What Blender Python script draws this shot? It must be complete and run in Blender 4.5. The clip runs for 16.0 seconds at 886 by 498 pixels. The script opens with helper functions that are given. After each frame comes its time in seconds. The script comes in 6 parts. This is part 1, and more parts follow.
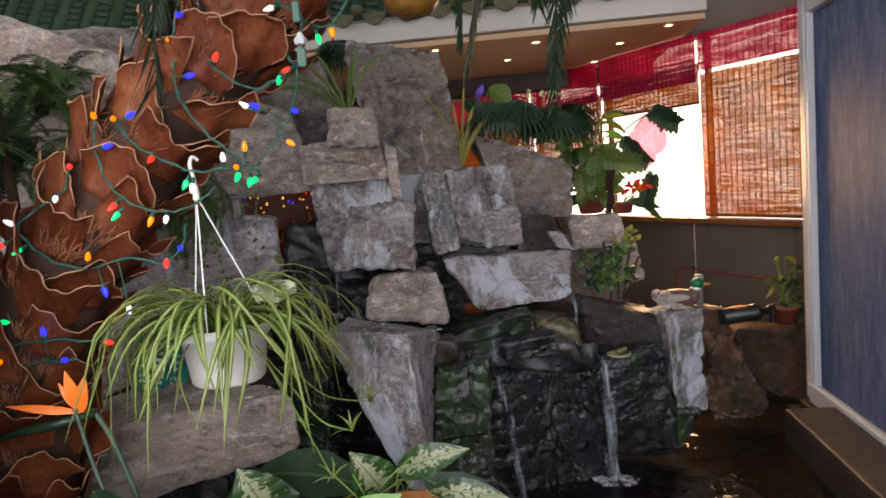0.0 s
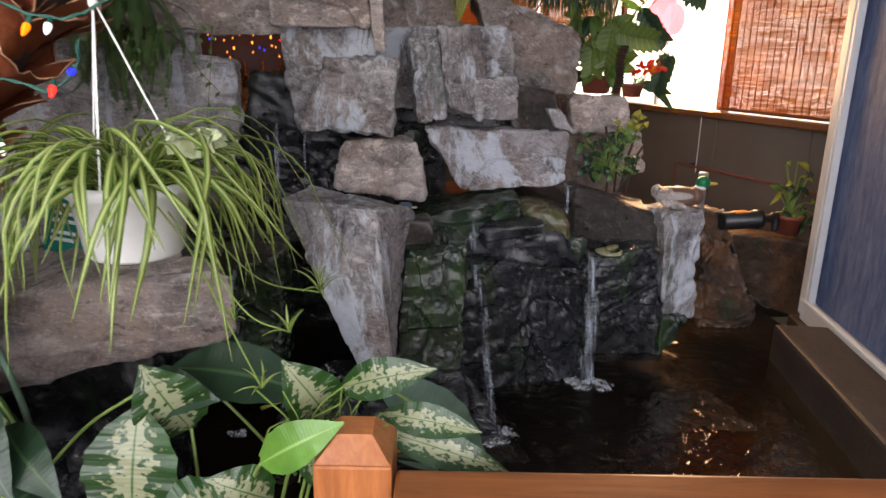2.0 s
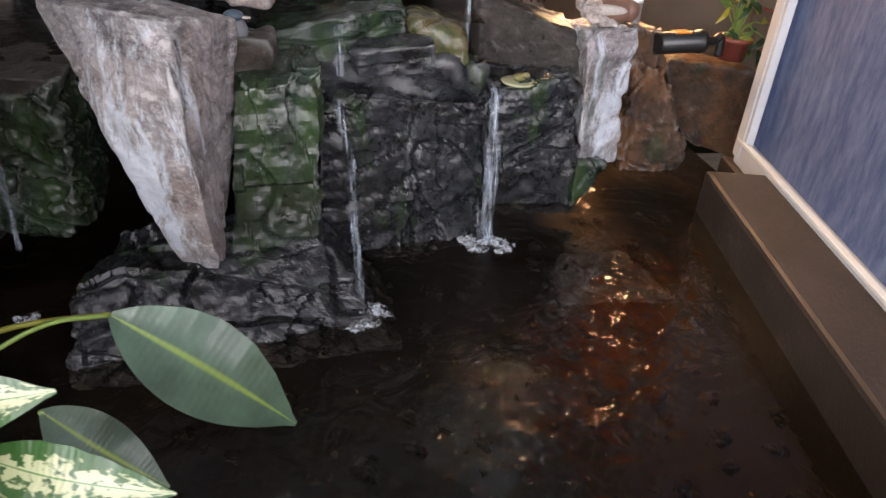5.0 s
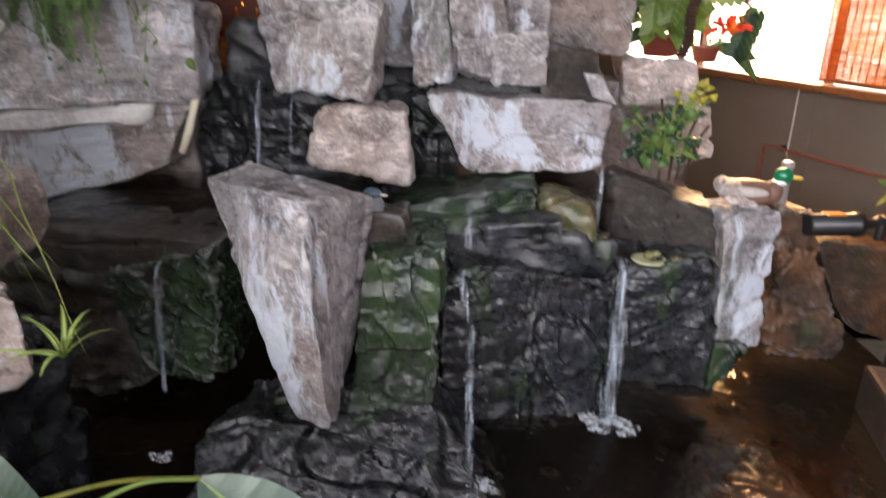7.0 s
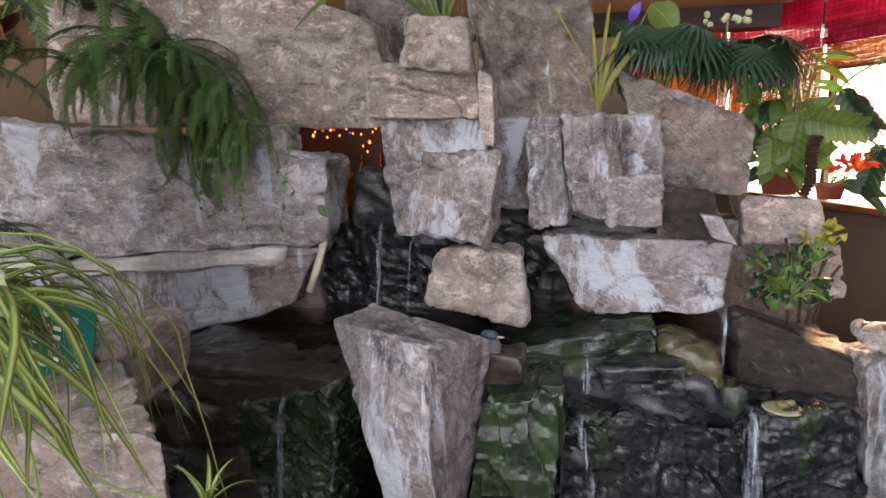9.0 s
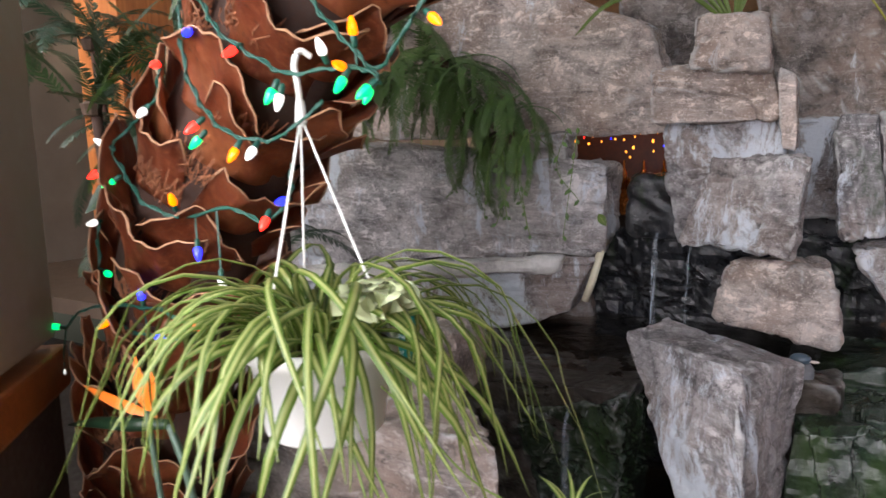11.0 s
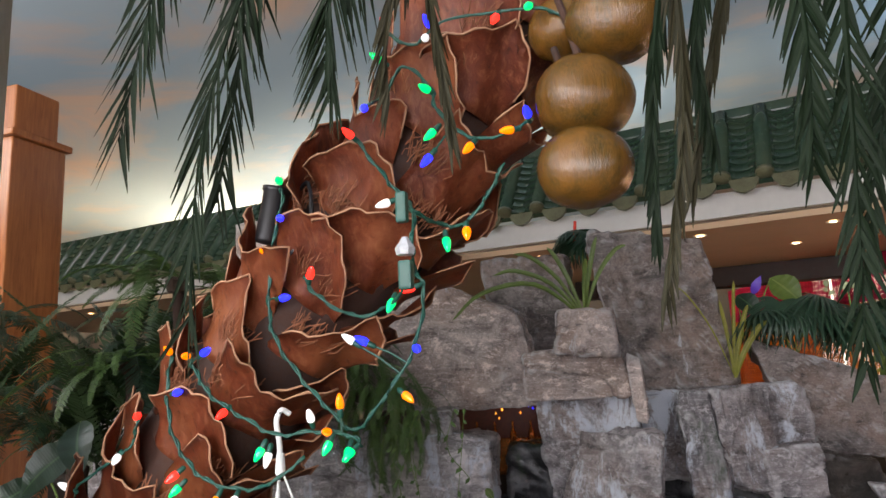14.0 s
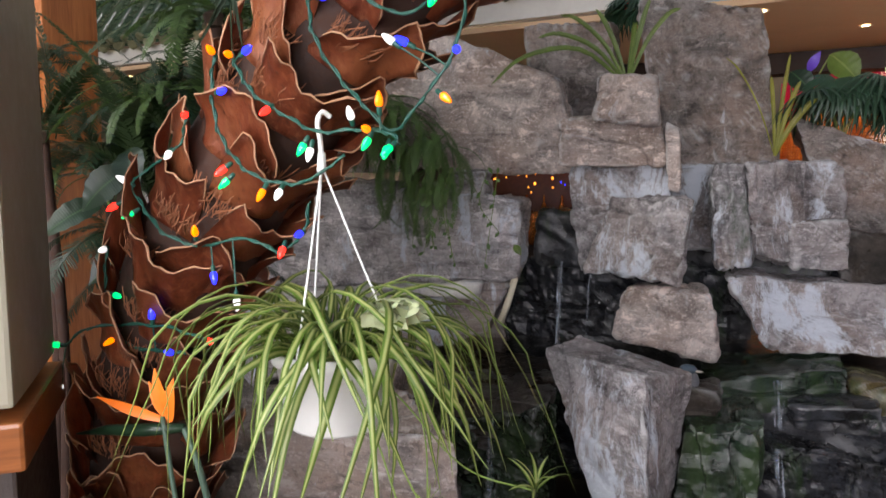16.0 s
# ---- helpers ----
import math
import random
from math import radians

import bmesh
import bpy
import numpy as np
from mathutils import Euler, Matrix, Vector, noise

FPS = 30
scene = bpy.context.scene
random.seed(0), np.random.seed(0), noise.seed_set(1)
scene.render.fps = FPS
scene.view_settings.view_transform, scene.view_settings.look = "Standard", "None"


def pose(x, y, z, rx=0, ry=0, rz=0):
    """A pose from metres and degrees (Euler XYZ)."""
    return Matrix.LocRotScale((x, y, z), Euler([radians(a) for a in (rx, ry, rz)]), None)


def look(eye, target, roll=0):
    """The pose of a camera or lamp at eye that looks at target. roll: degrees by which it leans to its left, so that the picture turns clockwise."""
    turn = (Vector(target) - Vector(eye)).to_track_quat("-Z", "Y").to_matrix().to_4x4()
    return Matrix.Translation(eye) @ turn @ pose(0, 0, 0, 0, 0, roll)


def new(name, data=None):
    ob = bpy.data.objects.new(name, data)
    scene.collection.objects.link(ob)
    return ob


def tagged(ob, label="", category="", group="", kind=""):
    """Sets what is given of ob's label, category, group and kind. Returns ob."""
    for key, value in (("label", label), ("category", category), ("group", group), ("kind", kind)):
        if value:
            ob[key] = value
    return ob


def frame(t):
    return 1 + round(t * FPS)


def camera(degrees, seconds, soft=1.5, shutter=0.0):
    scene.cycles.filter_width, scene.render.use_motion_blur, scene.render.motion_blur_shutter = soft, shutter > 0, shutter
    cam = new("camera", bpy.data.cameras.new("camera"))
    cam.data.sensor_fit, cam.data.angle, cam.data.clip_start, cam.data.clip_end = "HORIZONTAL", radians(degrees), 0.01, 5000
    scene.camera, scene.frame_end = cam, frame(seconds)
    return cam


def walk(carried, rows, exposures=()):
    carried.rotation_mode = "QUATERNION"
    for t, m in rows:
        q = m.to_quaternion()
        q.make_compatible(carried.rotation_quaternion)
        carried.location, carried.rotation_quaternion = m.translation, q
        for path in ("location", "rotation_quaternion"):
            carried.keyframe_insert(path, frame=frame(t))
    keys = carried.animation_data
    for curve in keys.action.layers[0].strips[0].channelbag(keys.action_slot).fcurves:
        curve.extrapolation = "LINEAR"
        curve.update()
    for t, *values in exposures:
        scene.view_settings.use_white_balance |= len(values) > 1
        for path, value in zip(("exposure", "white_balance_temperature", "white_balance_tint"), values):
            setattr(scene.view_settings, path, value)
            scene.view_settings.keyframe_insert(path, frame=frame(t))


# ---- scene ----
cam = camera(64.4, 16.0, shutter=0.4)
PATH = [
    (0, (0.027, 0.070, 1.648), (0.154, 2.056, 1.445), -4.45),
    (0.5, (0.035, 0.144, 1.606), (0.053, 2.128, 1.359), -3.54),
    (1, (0.040, 0.246, 1.551), (-0.022, 2.210, 1.178), -1.74),
    (1.5, (0.017, 0.450, 1.573), (0.050, 2.388, 1.078), 1.36),
    (2, (0.065, 0.606, 1.556), (0.236, 2.521, 1.005), 1.12),
    (2.5, (0.135, 0.786, 1.541), (0.225, 2.672, 0.879), -0.46),
    (3, (0.212, 0.961, 1.571), (0.021, 2.776, 0.753), -1.81),
    (3.5, (0.220, 1.164, 1.452), (0.181, 2.965, 0.584), 1.19),
    (4, (0.278, 1.355, 1.419), (0.495, 3.119, 0.502), 3.53),
    (4.2, (0.311, 1.458, 1.400), (0.677, 3.161, 0.417), 4.07),
    (6.3, (0.662, 1.465, 1.390), (0.866, 3.161, 0.348), 3.72),
    (6.5, (0.652, 1.479, 1.448), (0.764, 3.234, 0.495), 3.24),
    (7, (0.628, 1.464, 1.497), (0.549, 3.351, 0.838), 2.19),
    (7.5, (0.604, 1.456, 1.556), (0.380, 3.386, 1.083), 2.09),
    (8, (0.588, 1.462, 1.580), (0.277, 3.401, 1.198), 1.61),
    (8.2, (0.592, 1.437, 1.568), (0.259, 3.380, 1.231), 1.21),
    (10.3, (0.447, 1.439, 1.567), (-0.271, 3.278, 1.246), 0.93),
    (10.5, (0.391, 1.438, 1.566), (-0.428, 3.233, 1.240), 0.61),
    (11, (0.318, 1.359, 1.595), (-0.672, 3.070, 1.294), -1.26),
    (11.5, (0.258, 1.178, 1.634), (-0.704, 2.910, 1.358), -2.57),
    (12, (0.231, 1.049, 1.664), (-0.654, 2.831, 1.461), -2.69),
    (12.5, (0.261, 0.989, 1.751), (-0.499, 2.839, 1.779), -2.95),
    (13, (0.278, 0.952, 1.817), (-0.377, 2.824, 2.073), -3.09),
    (13.5, (0.269, 0.967, 1.841), (-0.357, 2.835, 2.185), -2.94),
    (14, (0.254, 0.974, 1.839), (-0.340, 2.851, 2.191), -2.54),
    (14.5, (0.257, 0.963, 1.802), (-0.345, 2.853, 2.066), -1.70),
    (15, (0.255, 0.943, 1.720), (-0.402, 2.831, 1.781), -0.58),
    (15.5, (0.243, 0.959, 1.662), (-0.449, 2.832, 1.546), 0.27),
    (16, (0.253, 0.959, 1.645), (-0.452, 2.817, 1.417), 0.42),
]
walk(cam, [(t, look(eye, target, roll)) for t, eye, target, roll in PATH],
     [(0, -0.45), (1.0, -0.3), (2.5, -0.05), (4.0, 0.5), (6.5, 0.95), (7.0, 0.82), (8.0, 0.5), (10.5, 0.5), (11.5, 0.3), (12.5, 0.0), (13.5, -0.2), (14.5, -0.15), (16.0, 0.08)])

# ---- world and light ----
world = bpy.data.worlds.new("world")
scene.world = world
world.use_nodes = True
wn = world.node_tree
sky = wn.nodes.new("ShaderNodeTexSky")
sky.sky_type = "NISHITA"
sky.sun_disc = False
sky.sun_elevation, sky.sun_rotation = radians(32), radians(80)
wn.links.new(sky.outputs[0], wn.nodes["Background"].inputs[0])
wn.nodes["Background"].inputs[1].default_value = 0.12


def lamp(name, kind, where, target, power, colour, size=0.1, size_y=None, spread=None):
    data = bpy.data.lights.new(name, kind)
    data.energy, data.color = power, colour
    if kind == "AREA":
        data.size = size
        if size_y:
            data.shape, data.size_y = "RECTANGLE", size_y
        if spread:
            data.spread = radians(spread)
    elif kind == "SUN":
        data.angle = radians(size)
    else:
        data.shadow_soft_size = size
    if kind == "SPOT":
        data.spot_size, data.spot_blend = radians(spread or 90), 0.6
    ob = new(name, data)
    ob.matrix_world = look(where, target)
    return ob


# low sun outside the window wall, daylight in the windows, coves over the eaves, two added fill lamps
lamp("sun", "SUN", (8, 7, 6), (3, 7, 1), 3.0, (1.0, 0.86, 0.68), 0.5)
lamp("window_daylight", "AREA", (2.97, 7.92, 1.66), (2.2, 5.3, 0.35), 70, (1.0, 0.56, 0.26), 1.4, 1.1, 95)
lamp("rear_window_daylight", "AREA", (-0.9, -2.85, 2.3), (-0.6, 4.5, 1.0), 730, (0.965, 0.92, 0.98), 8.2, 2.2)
# south and southwest lamps: unseen fills, added to brighten the left rocks
lamp("cove_lamp_south", "POINT", (-2.0, -0.6, 4.05), (0, 0, 0), 300, (1.0, 0.93, 0.86), 0.4)
lamp("cove_lamp_southwest", "POINT", (-5.6, 2.2, 4.0), (0, 0, 0), 280, (1.0, 0.94, 0.88), 0.4)
lamp("cove_lamp_west", "POINT", (-6.4, 11.8, 3.25), (0, 0, 0), 800, (1.0, 0.84, 0.62), 0.6)
lamp("cove_lamp_north", "POINT", (-3.2, 9.9, 3.75), (0, 0, 0), 200, (1.0, 0.92, 0.8), 0.5)
lamp("cove_lamp_mid", "POINT", (-0.6, 8.35, 3.95), (0, 0, 0), 50, (0.95, 0.95, 0.92), 0.25)
lamp("cove_lamp_east", "POINT", (2.6, 7.2, 3.95), (0, 0, 0), 22, (0.85, 0.93, 1.0), 0.25)


# ---- materials ----
def material(name, colour=(0.5, 0.5, 0.5), rough=0.6, metal=0.0, **more):
    m = bpy.data.materials.new(name)
    m.use_nodes = True
    b = m.node_tree.nodes["Principled BSDF"]
    b.inputs["Base Color"].default_value = (*colour, 1)
    b.inputs["Roughness"].default_value = rough
    b.inputs["Metallic"].default_value = metal
    for key, value in more.items():
        b.inputs[key.replace("_", " ")].default_value = value
    return m, m.node_tree, b


class Net:
    """Short ways to wire a node tree."""

    def __init__(self, tree):
        self.t = tree

    def n(self, kind, **sets):
        node = self.t.nodes.new("ShaderNode" + kind)
        for key, value in sets.items():
            setattr(node, key, value)
        return node

    def link(self, a, b):
        self.t.links.new(a, b)

    def coord(self, scale=(1, 1, 1), which="Object", shift=True):
        c, m = self.n("TexCoord"), self.n("Mapping")
        m.inputs["Scale"].default_value = scale
        self.link(c.outputs[which], m.inputs["Vector"])
        if shift:
            info, mul = self.n("ObjectInfo"), self.n("Math", operation="MULTIPLY")
            mul.inputs[1].default_value = 37.0
            self.link(info.outputs["Random"], mul.inputs[0])
            self.link(mul.outputs[0], m.inputs["Location"])
        return m.outputs[0]

    def noise(self, vec, scale, detail=6, rough=0.6, dist=0.0):
        x = self.n("TexNoise")
        x.inputs["Scale"].default_value, x.inputs["Detail"].default_value = scale, detail
        x.inputs["Roughness"].default_value, x.inputs["Distortion"].default_value = rough, dist
        self.link(vec, x.inputs["Vector"])
        return x.outputs["Fac"]

    def ramp(self, fac, *stops):
        r = self.n("ValToRGB")
        e = r.color_ramp.elements
        while len(e) < len(stops):
            e.new(0.5)
        for el, (pos, col) in zip(e, stops):
            el.position = pos
            el.color = (*col, 1) if len(col) == 3 else col
        self.link(fac, r.inputs[0])
        return r.outputs[0]

    def mask(self, fac, lo, hi):
        return self.ramp(fac, (lo, (0, 0, 0)), (hi, (1, 1, 1)))

    def mix(self, fac, a, b, mode="MIX"):
        x = self.n("Mix", data_type="RGBA", blend_type=mode)
        for value, k in ((fac, 0), (a, 6), (b, 7)):
            if isinstance(value, tuple):
                x.inputs[k].default_value = (*value, 1)
            elif isinstance(value, float):
                x.inputs[k].default_value = value
            else:
                self.link(value, x.inputs[k])
        return x.outputs[2]

    def mul(self, a, b):
        x = self.n("Math", operation="MULTIPLY")
        for value, k in ((a, 0), (b, 1)):
            if isinstance(value, (int, float)):
                x.inputs[k].default_value = value
            else:
                self.link(value, x.inputs[k])
        return x.outputs[0]

    def bump(self, height, bsdf, strength=0.4, dist=0.02, before=None):
        x = self.n("Bump")
        x.inputs["Strength"].default_value, x.inputs["Distance"].default_value = strength, dist
        self.link(height, x.inputs["Height"])
        if before:
            self.link(before, x.inputs["Normal"])
        self.link(x.outputs[0], bsdf.inputs["Normal"])
        return x.outputs[0]


def rock_material(name, dark, light, brown, lime=0.58, moss=0.8, rough=0.75, tint=(0.34, 0.24, 0.19), edge=0.8, relief=0.75):
    """Quartzite: grey with brown clouds, pale lime runs, dark veins, shade painted in hollows; lime and moss are
    thresholds, lower is more.
    """
    m, tree, b = material(name)
    k = Net(tree)
    v = k.coord()
    flat = k.coord((1.0, 1.0, 1.7))
    tall = k.coord((1.6, 1.6, 0.55))
    cloud = k.noise(flat, 3.2, 12, 0.76, 0.35)
    fine = k.noise(v, 26, 6, 0.7)
    grain = k.noise(v, 70, 4, 0.7)
    brush = k.noise(k.coord((2.0, 2.0, 26.0)), 2.4, 6, 0.7, 0.5)
    patch = k.noise(flat, 8.0, 10, 0.78, 0.4)
    col = k.ramp(cloud, (0.38, dark), (0.61, light))
    col = k.mix(k.mul(k.mask(k.noise(v, 1.9, 5, 0.65, 0.5), 0.44, 0.60), brown), col, tint)
    col = k.mix(k.mul(k.mask(patch, 0.54, 0.60), 0.72), col, tuple(min(1, c * 1.5) for c in light))
    col = k.mix(k.mul(k.ramp(patch, (0.36, (1, 1, 1)), (0.43, (0, 0, 0))), 0.75), col, tuple(c * 0.5 for c in dark))
    col = k.mix(k.mul(k.mask(fine, 0.54, 0.66), 0.4), col, tuple(c * 0.4 for c in dark))
    col = k.mix(k.mul(k.mask(brush, 0.54, 0.66), 0.30), col, tuple(min(1, c * 1.4) for c in light))
    col = k.mix(k.mul(k.mask(grain, 0.56, 0.66), 0.42), col, tuple(min(1, c * 1.6) for c in light))
    vein = k.n("TexVoronoi", feature="DISTANCE_TO_EDGE")
    vein.inputs["Scale"].default_value = 2.6
    bend = k.n("VectorMath", operation="ADD")
    curl = k.n("TexNoise")
    curl.inputs["Scale"].default_value, curl.inputs["Detail"].default_value = 2.2, 6
    k.link(v, curl.inputs["Vector"])
    k.link(tall, bend.inputs[0])
    k.link(curl.outputs["Color"], bend.inputs[1])
    k.link(bend.outputs[0], vein.inputs["Vector"])
    col = k.mix(k.mul(k.ramp(vein.outputs["Distance"], (0.0, (1, 1, 1)), (0.03, (0, 0, 0))), 0.28), col, tuple(c * 0.3 for c in dark))
    limes = k.mask(k.noise(tall, 1.9, 12, 0.78, 0.45), lime, lime + 0.06)
    col = k.mix(k.mul(limes, 0.85), col, (0.66, 0.71, 0.78))
    geo = k.n("NewGeometry")
    worn = k.mul(k.mask(geo.outputs["Pointiness"], 0.515, 0.56), k.mask(k.noise(v, 5, 6, 0.7), 0.38, 0.6))
    col = k.mix(k.mul(worn, edge), col, (0.58, 0.58, 0.58))
    # hollows darkened in the base colour, as shade would lie in them
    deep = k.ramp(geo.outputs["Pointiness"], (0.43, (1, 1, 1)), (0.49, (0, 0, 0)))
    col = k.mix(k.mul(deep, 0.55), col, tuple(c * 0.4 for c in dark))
    mossy = k.mask(k.noise(tall, 3.1, 7, 0.65), moss, moss + 0.12)
    col = k.mix(k.mul(mossy, 0.8), col, (0.028, 0.05, 0.018))
    k.link(col, b.inputs["Base Color"])
    k.link(k.ramp(k.noise(v, 7, 4), (0.3, (rough * 0.7,) * 3), (0.7, (min(1, rough * 1.25),) * 3)), b.inputs["Roughness"])
    crack = k.n("TexVoronoi", feature="DISTANCE_TO_EDGE")
    crack.inputs["Scale"].default_value = 5.5
    warp = k.n("VectorMath", operation="ADD")
    wob = k.n("TexNoise")
    wob.inputs["Scale"].default_value = 3.0
    k.link(v, wob.inputs["Vector"])
    k.link(flat, warp.inputs[0])
    k.link(wob.outputs["Color"], warp.inputs[1])
    k.link(warp.outputs[0], crack.inputs["Vector"])
    first = k.bump(k.mask(crack.outputs["Distance"], 0.0, 0.06), b, 0.08, 0.01)
    second = k.bump(k.noise(flat, 9 if rough > 0.3 else 24, 10 if rough > 0.3 else 8, 0.72 if rough > 0.3 else 0.6, 0.4), b, relief if rough > 0.3 else relief * 0.4, 0.05 if rough > 0.3 else 0.02, first)
    if rough > 0.3:
        third = k.bump(fine, b, 0.6, 0.014, second)
        k.bump(grain, b, 0.35, 0.005, third)
    if rough < 0.3:
        b.inputs["Coat Weight"].default_value, b.inputs["Coat Roughness"].default_value = 0.42, 0.10
        b.inputs["Specular IOR Level"].default_value = 0.25
        film = k.n("Bump")
        film.inputs["Strength"].default_value, film.inputs["Distance"].default_value = 1.0, 0.004
        k.link(k.noise(k.coord((1.0, 1.0, 0.45)), 95, 5, 0.65, 0.5), film.inputs["Height"])
        k.link(film.outputs[0], b.inputs["Coat Normal"])
    return m


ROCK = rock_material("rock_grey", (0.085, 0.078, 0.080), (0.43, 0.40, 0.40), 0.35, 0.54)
# slab and warm tones lightened to stand in for light on left boulders
ROCK_LIT_SLAB = rock_material("rock_lit_slab", (0.15, 0.142, 0.146), (0.60, 0.56, 0.56), 0.35, 0.54, 0.8, 0.75, (0.38, 0.31, 0.27))
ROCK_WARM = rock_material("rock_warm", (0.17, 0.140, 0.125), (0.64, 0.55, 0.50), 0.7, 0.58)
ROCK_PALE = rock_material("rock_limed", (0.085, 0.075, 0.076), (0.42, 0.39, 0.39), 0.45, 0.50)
# darker copy of the grey rock, with shade put into its colour
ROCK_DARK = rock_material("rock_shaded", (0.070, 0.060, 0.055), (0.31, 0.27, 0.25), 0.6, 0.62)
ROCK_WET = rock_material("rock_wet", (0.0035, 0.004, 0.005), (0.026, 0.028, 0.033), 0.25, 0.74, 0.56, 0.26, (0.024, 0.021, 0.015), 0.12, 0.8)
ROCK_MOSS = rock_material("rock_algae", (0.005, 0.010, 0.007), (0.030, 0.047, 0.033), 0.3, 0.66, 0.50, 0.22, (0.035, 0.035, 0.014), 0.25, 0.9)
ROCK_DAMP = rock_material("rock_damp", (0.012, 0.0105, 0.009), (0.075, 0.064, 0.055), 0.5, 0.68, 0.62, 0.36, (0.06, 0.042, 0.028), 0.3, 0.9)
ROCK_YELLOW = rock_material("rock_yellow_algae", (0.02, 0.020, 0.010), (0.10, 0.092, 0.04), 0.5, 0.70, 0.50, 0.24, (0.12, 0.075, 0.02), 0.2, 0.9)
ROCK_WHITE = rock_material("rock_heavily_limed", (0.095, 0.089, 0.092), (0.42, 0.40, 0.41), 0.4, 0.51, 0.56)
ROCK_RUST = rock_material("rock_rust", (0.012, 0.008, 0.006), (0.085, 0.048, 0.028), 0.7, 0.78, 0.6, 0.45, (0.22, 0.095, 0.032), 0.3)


def plain(name, colour, rough, scale=12.0, amount=0.25, bump=0.15, metal=0.0, stretch=(1, 1, 1), other=None, **more):
    """A surface with two scales of variation round one colour."""
    m, tree, b = material(name, colour, rough, metal, **more)
    k = Net(tree)
    v = k.coord(stretch)
    big, small = k.noise(v, scale * 0.25, 4), k.noise(v, scale * 3.0, 5, 0.65)
    dark = other or tuple(c * (1 - amount) for c in colour)
    col = k.mix(k.mask(big, 0.35, 0.68), colour, dark)
    col = k.mix(k.mul(k.mask(small, 0.4, 0.7), amount), col, tuple(min(1.0, c * 1.35) for c in colour))
    k.link(col, b.inputs["Base Color"])
    k.link(k.ramp(small, (0.3, (rough * 0.8,) * 3), (0.7, (min(1, rough * 1.2),) * 3)), b.inputs["Roughness"])
    k.bump(small, b, bump, 0.004)
    return m


def wood_material(name, dark, light, rough=0.35, along=0):
    m, tree, b = material(name, light, rough)
    k = Net(tree)
    s = [14.0, 14.0, 14.0]
    s[along] = 1.0
    v = k.coord(tuple(s))
    grain = k.noise(v, 2.2, 8, 0.7, 1.2)
    col = k.ramp(grain, (0.3, dark), (0.65, light))
    k.link(k.mix(k.mul(k.mask(k.noise(k.coord(), 3, 3), 0.4, 0.7), 0.3), col, dark), b.inputs["Base Color"])
    k.bump(grain, b, 0.12, 0.003)
    return m


WOOD_X = wood_material("wood_rail", (0.14, 0.042, 0.011), (0.29, 0.10, 0.028), 0.3, 0)
WOOD_Z = wood_material("wood_post", (0.22, 0.065, 0.016), (0.42, 0.15, 0.045), 0.3, 2)
WOOD_SILL = wood_material("wood_sill", (0.10, 0.035, 0.014), (0.22, 0.085, 0.03), 0.4, 1)


def bark_material():
    m, tree, b = material("palm_leaf_base", (0.27, 0.07, 0.03), 0.36)
    k = Net(tree)
    fine = k.noise(k.coord((9, 9, 3)), 6.0, 7, 0.7, 0.4)
    broad = k.noise(k.coord(), 3.4, 4, 0.6)
    col = k.ramp(broad, (0.30, (0.095, 0.018, 0.009)), (0.52, (0.25, 0.062, 0.026)), (0.72, (0.42, 0.145, 0.055)))
    col = k.mix(k.mul(k.mask(fine, 0.50, 0.70), 0.55), col, (0.50, 0.20, 0.09))
    col = k.mix(k.mul(k.ramp(fine, (0.30, (1, 1, 1)), (0.44, (0, 0, 0))), 0.7), col, (0.045, 0.012, 0.007))
    k.link(col, b.inputs["Base Color"])
    k.link(k.ramp(fine, (0.3, (0.28,) * 3), (0.7, (0.55,) * 3)), b.inputs["Roughness"])
    k.bump(fine, b, 0.5, 0.006)
    return m


BARK = bark_material()
BARK_EDGE = plain("palm_leaf_base_edge", (0.40, 0.21, 0.115), 0.7, 30, 0.4, 0.4)
FIBRE = plain("palm_fibre", (0.28, 0.105, 0.045), 0.8, 40, 0.5, 0.5)
TRUNK = plain("palm_trunk_core", (0.05, 0.022, 0.013), 0.85, 14, 0.5, 0.7)
WHITE_PLASTIC = plain("white_plastic", (0.76, 0.77, 0.74), 0.35, 9, 0.10, 0.03)
SOIL = plain("potting_soil", (0.07, 0.042, 0.026), 0.95, 40, 0.5, 0.8)
TERRACOTTA = plain("terracotta_glaze", (0.50, 0.13, 0.035), 0.28, 10, 0.25, 0.05)
POT_RED = plain("red_clay_pot", (0.20, 0.05, 0.035), 0.5, 14, 0.3, 0.1)
CABLE = plain("green_cable", (0.010, 0.075, 0.052), 0.45, 40, 0.2, 0.05)
BLACK = plain("black_plastic", (0.012, 0.012, 0.013), 0.4, 20, 0.3, 0.08)
ROOF_GLAZE = plain("green_roof_glaze", (0.028, 0.058, 0.038), 0.24, 9, 0.45, 0.12, 0.0, (1, 1, 1), (0.05, 0.075, 0.042))
ROOF_END = plain("roof_tile_end", (0.14, 0.14, 0.075), 0.4, 30, 0.5, 0.6)
PLASTER = plain("white_plaster", (0.66, 0.64, 0.60), 0.8, 8, 0.12, 0.1)
SOFFIT = plain("peach_soffit", (0.62, 0.44, 0.28), 0.85, 5, 0.10, 0.06)
BEAM = plain("dark_brown_beam", (0.040, 0.022, 0.014), 0.6, 8, 0.3, 0.1)
WALL_GREY = plain("grey_wall_panel", (0.12, 0.098, 0.08), 0.7, 6, 0.2, 0.08)
WALL_DARK = plain("dim_wall", (0.13, 0.10, 0.08), 0.8, 5, 0.25, 0.1)
PILLAR = plain("sage_pillar_paint", (0.27, 0.25, 0.185), 0.6, 6, 0.12, 0.06)
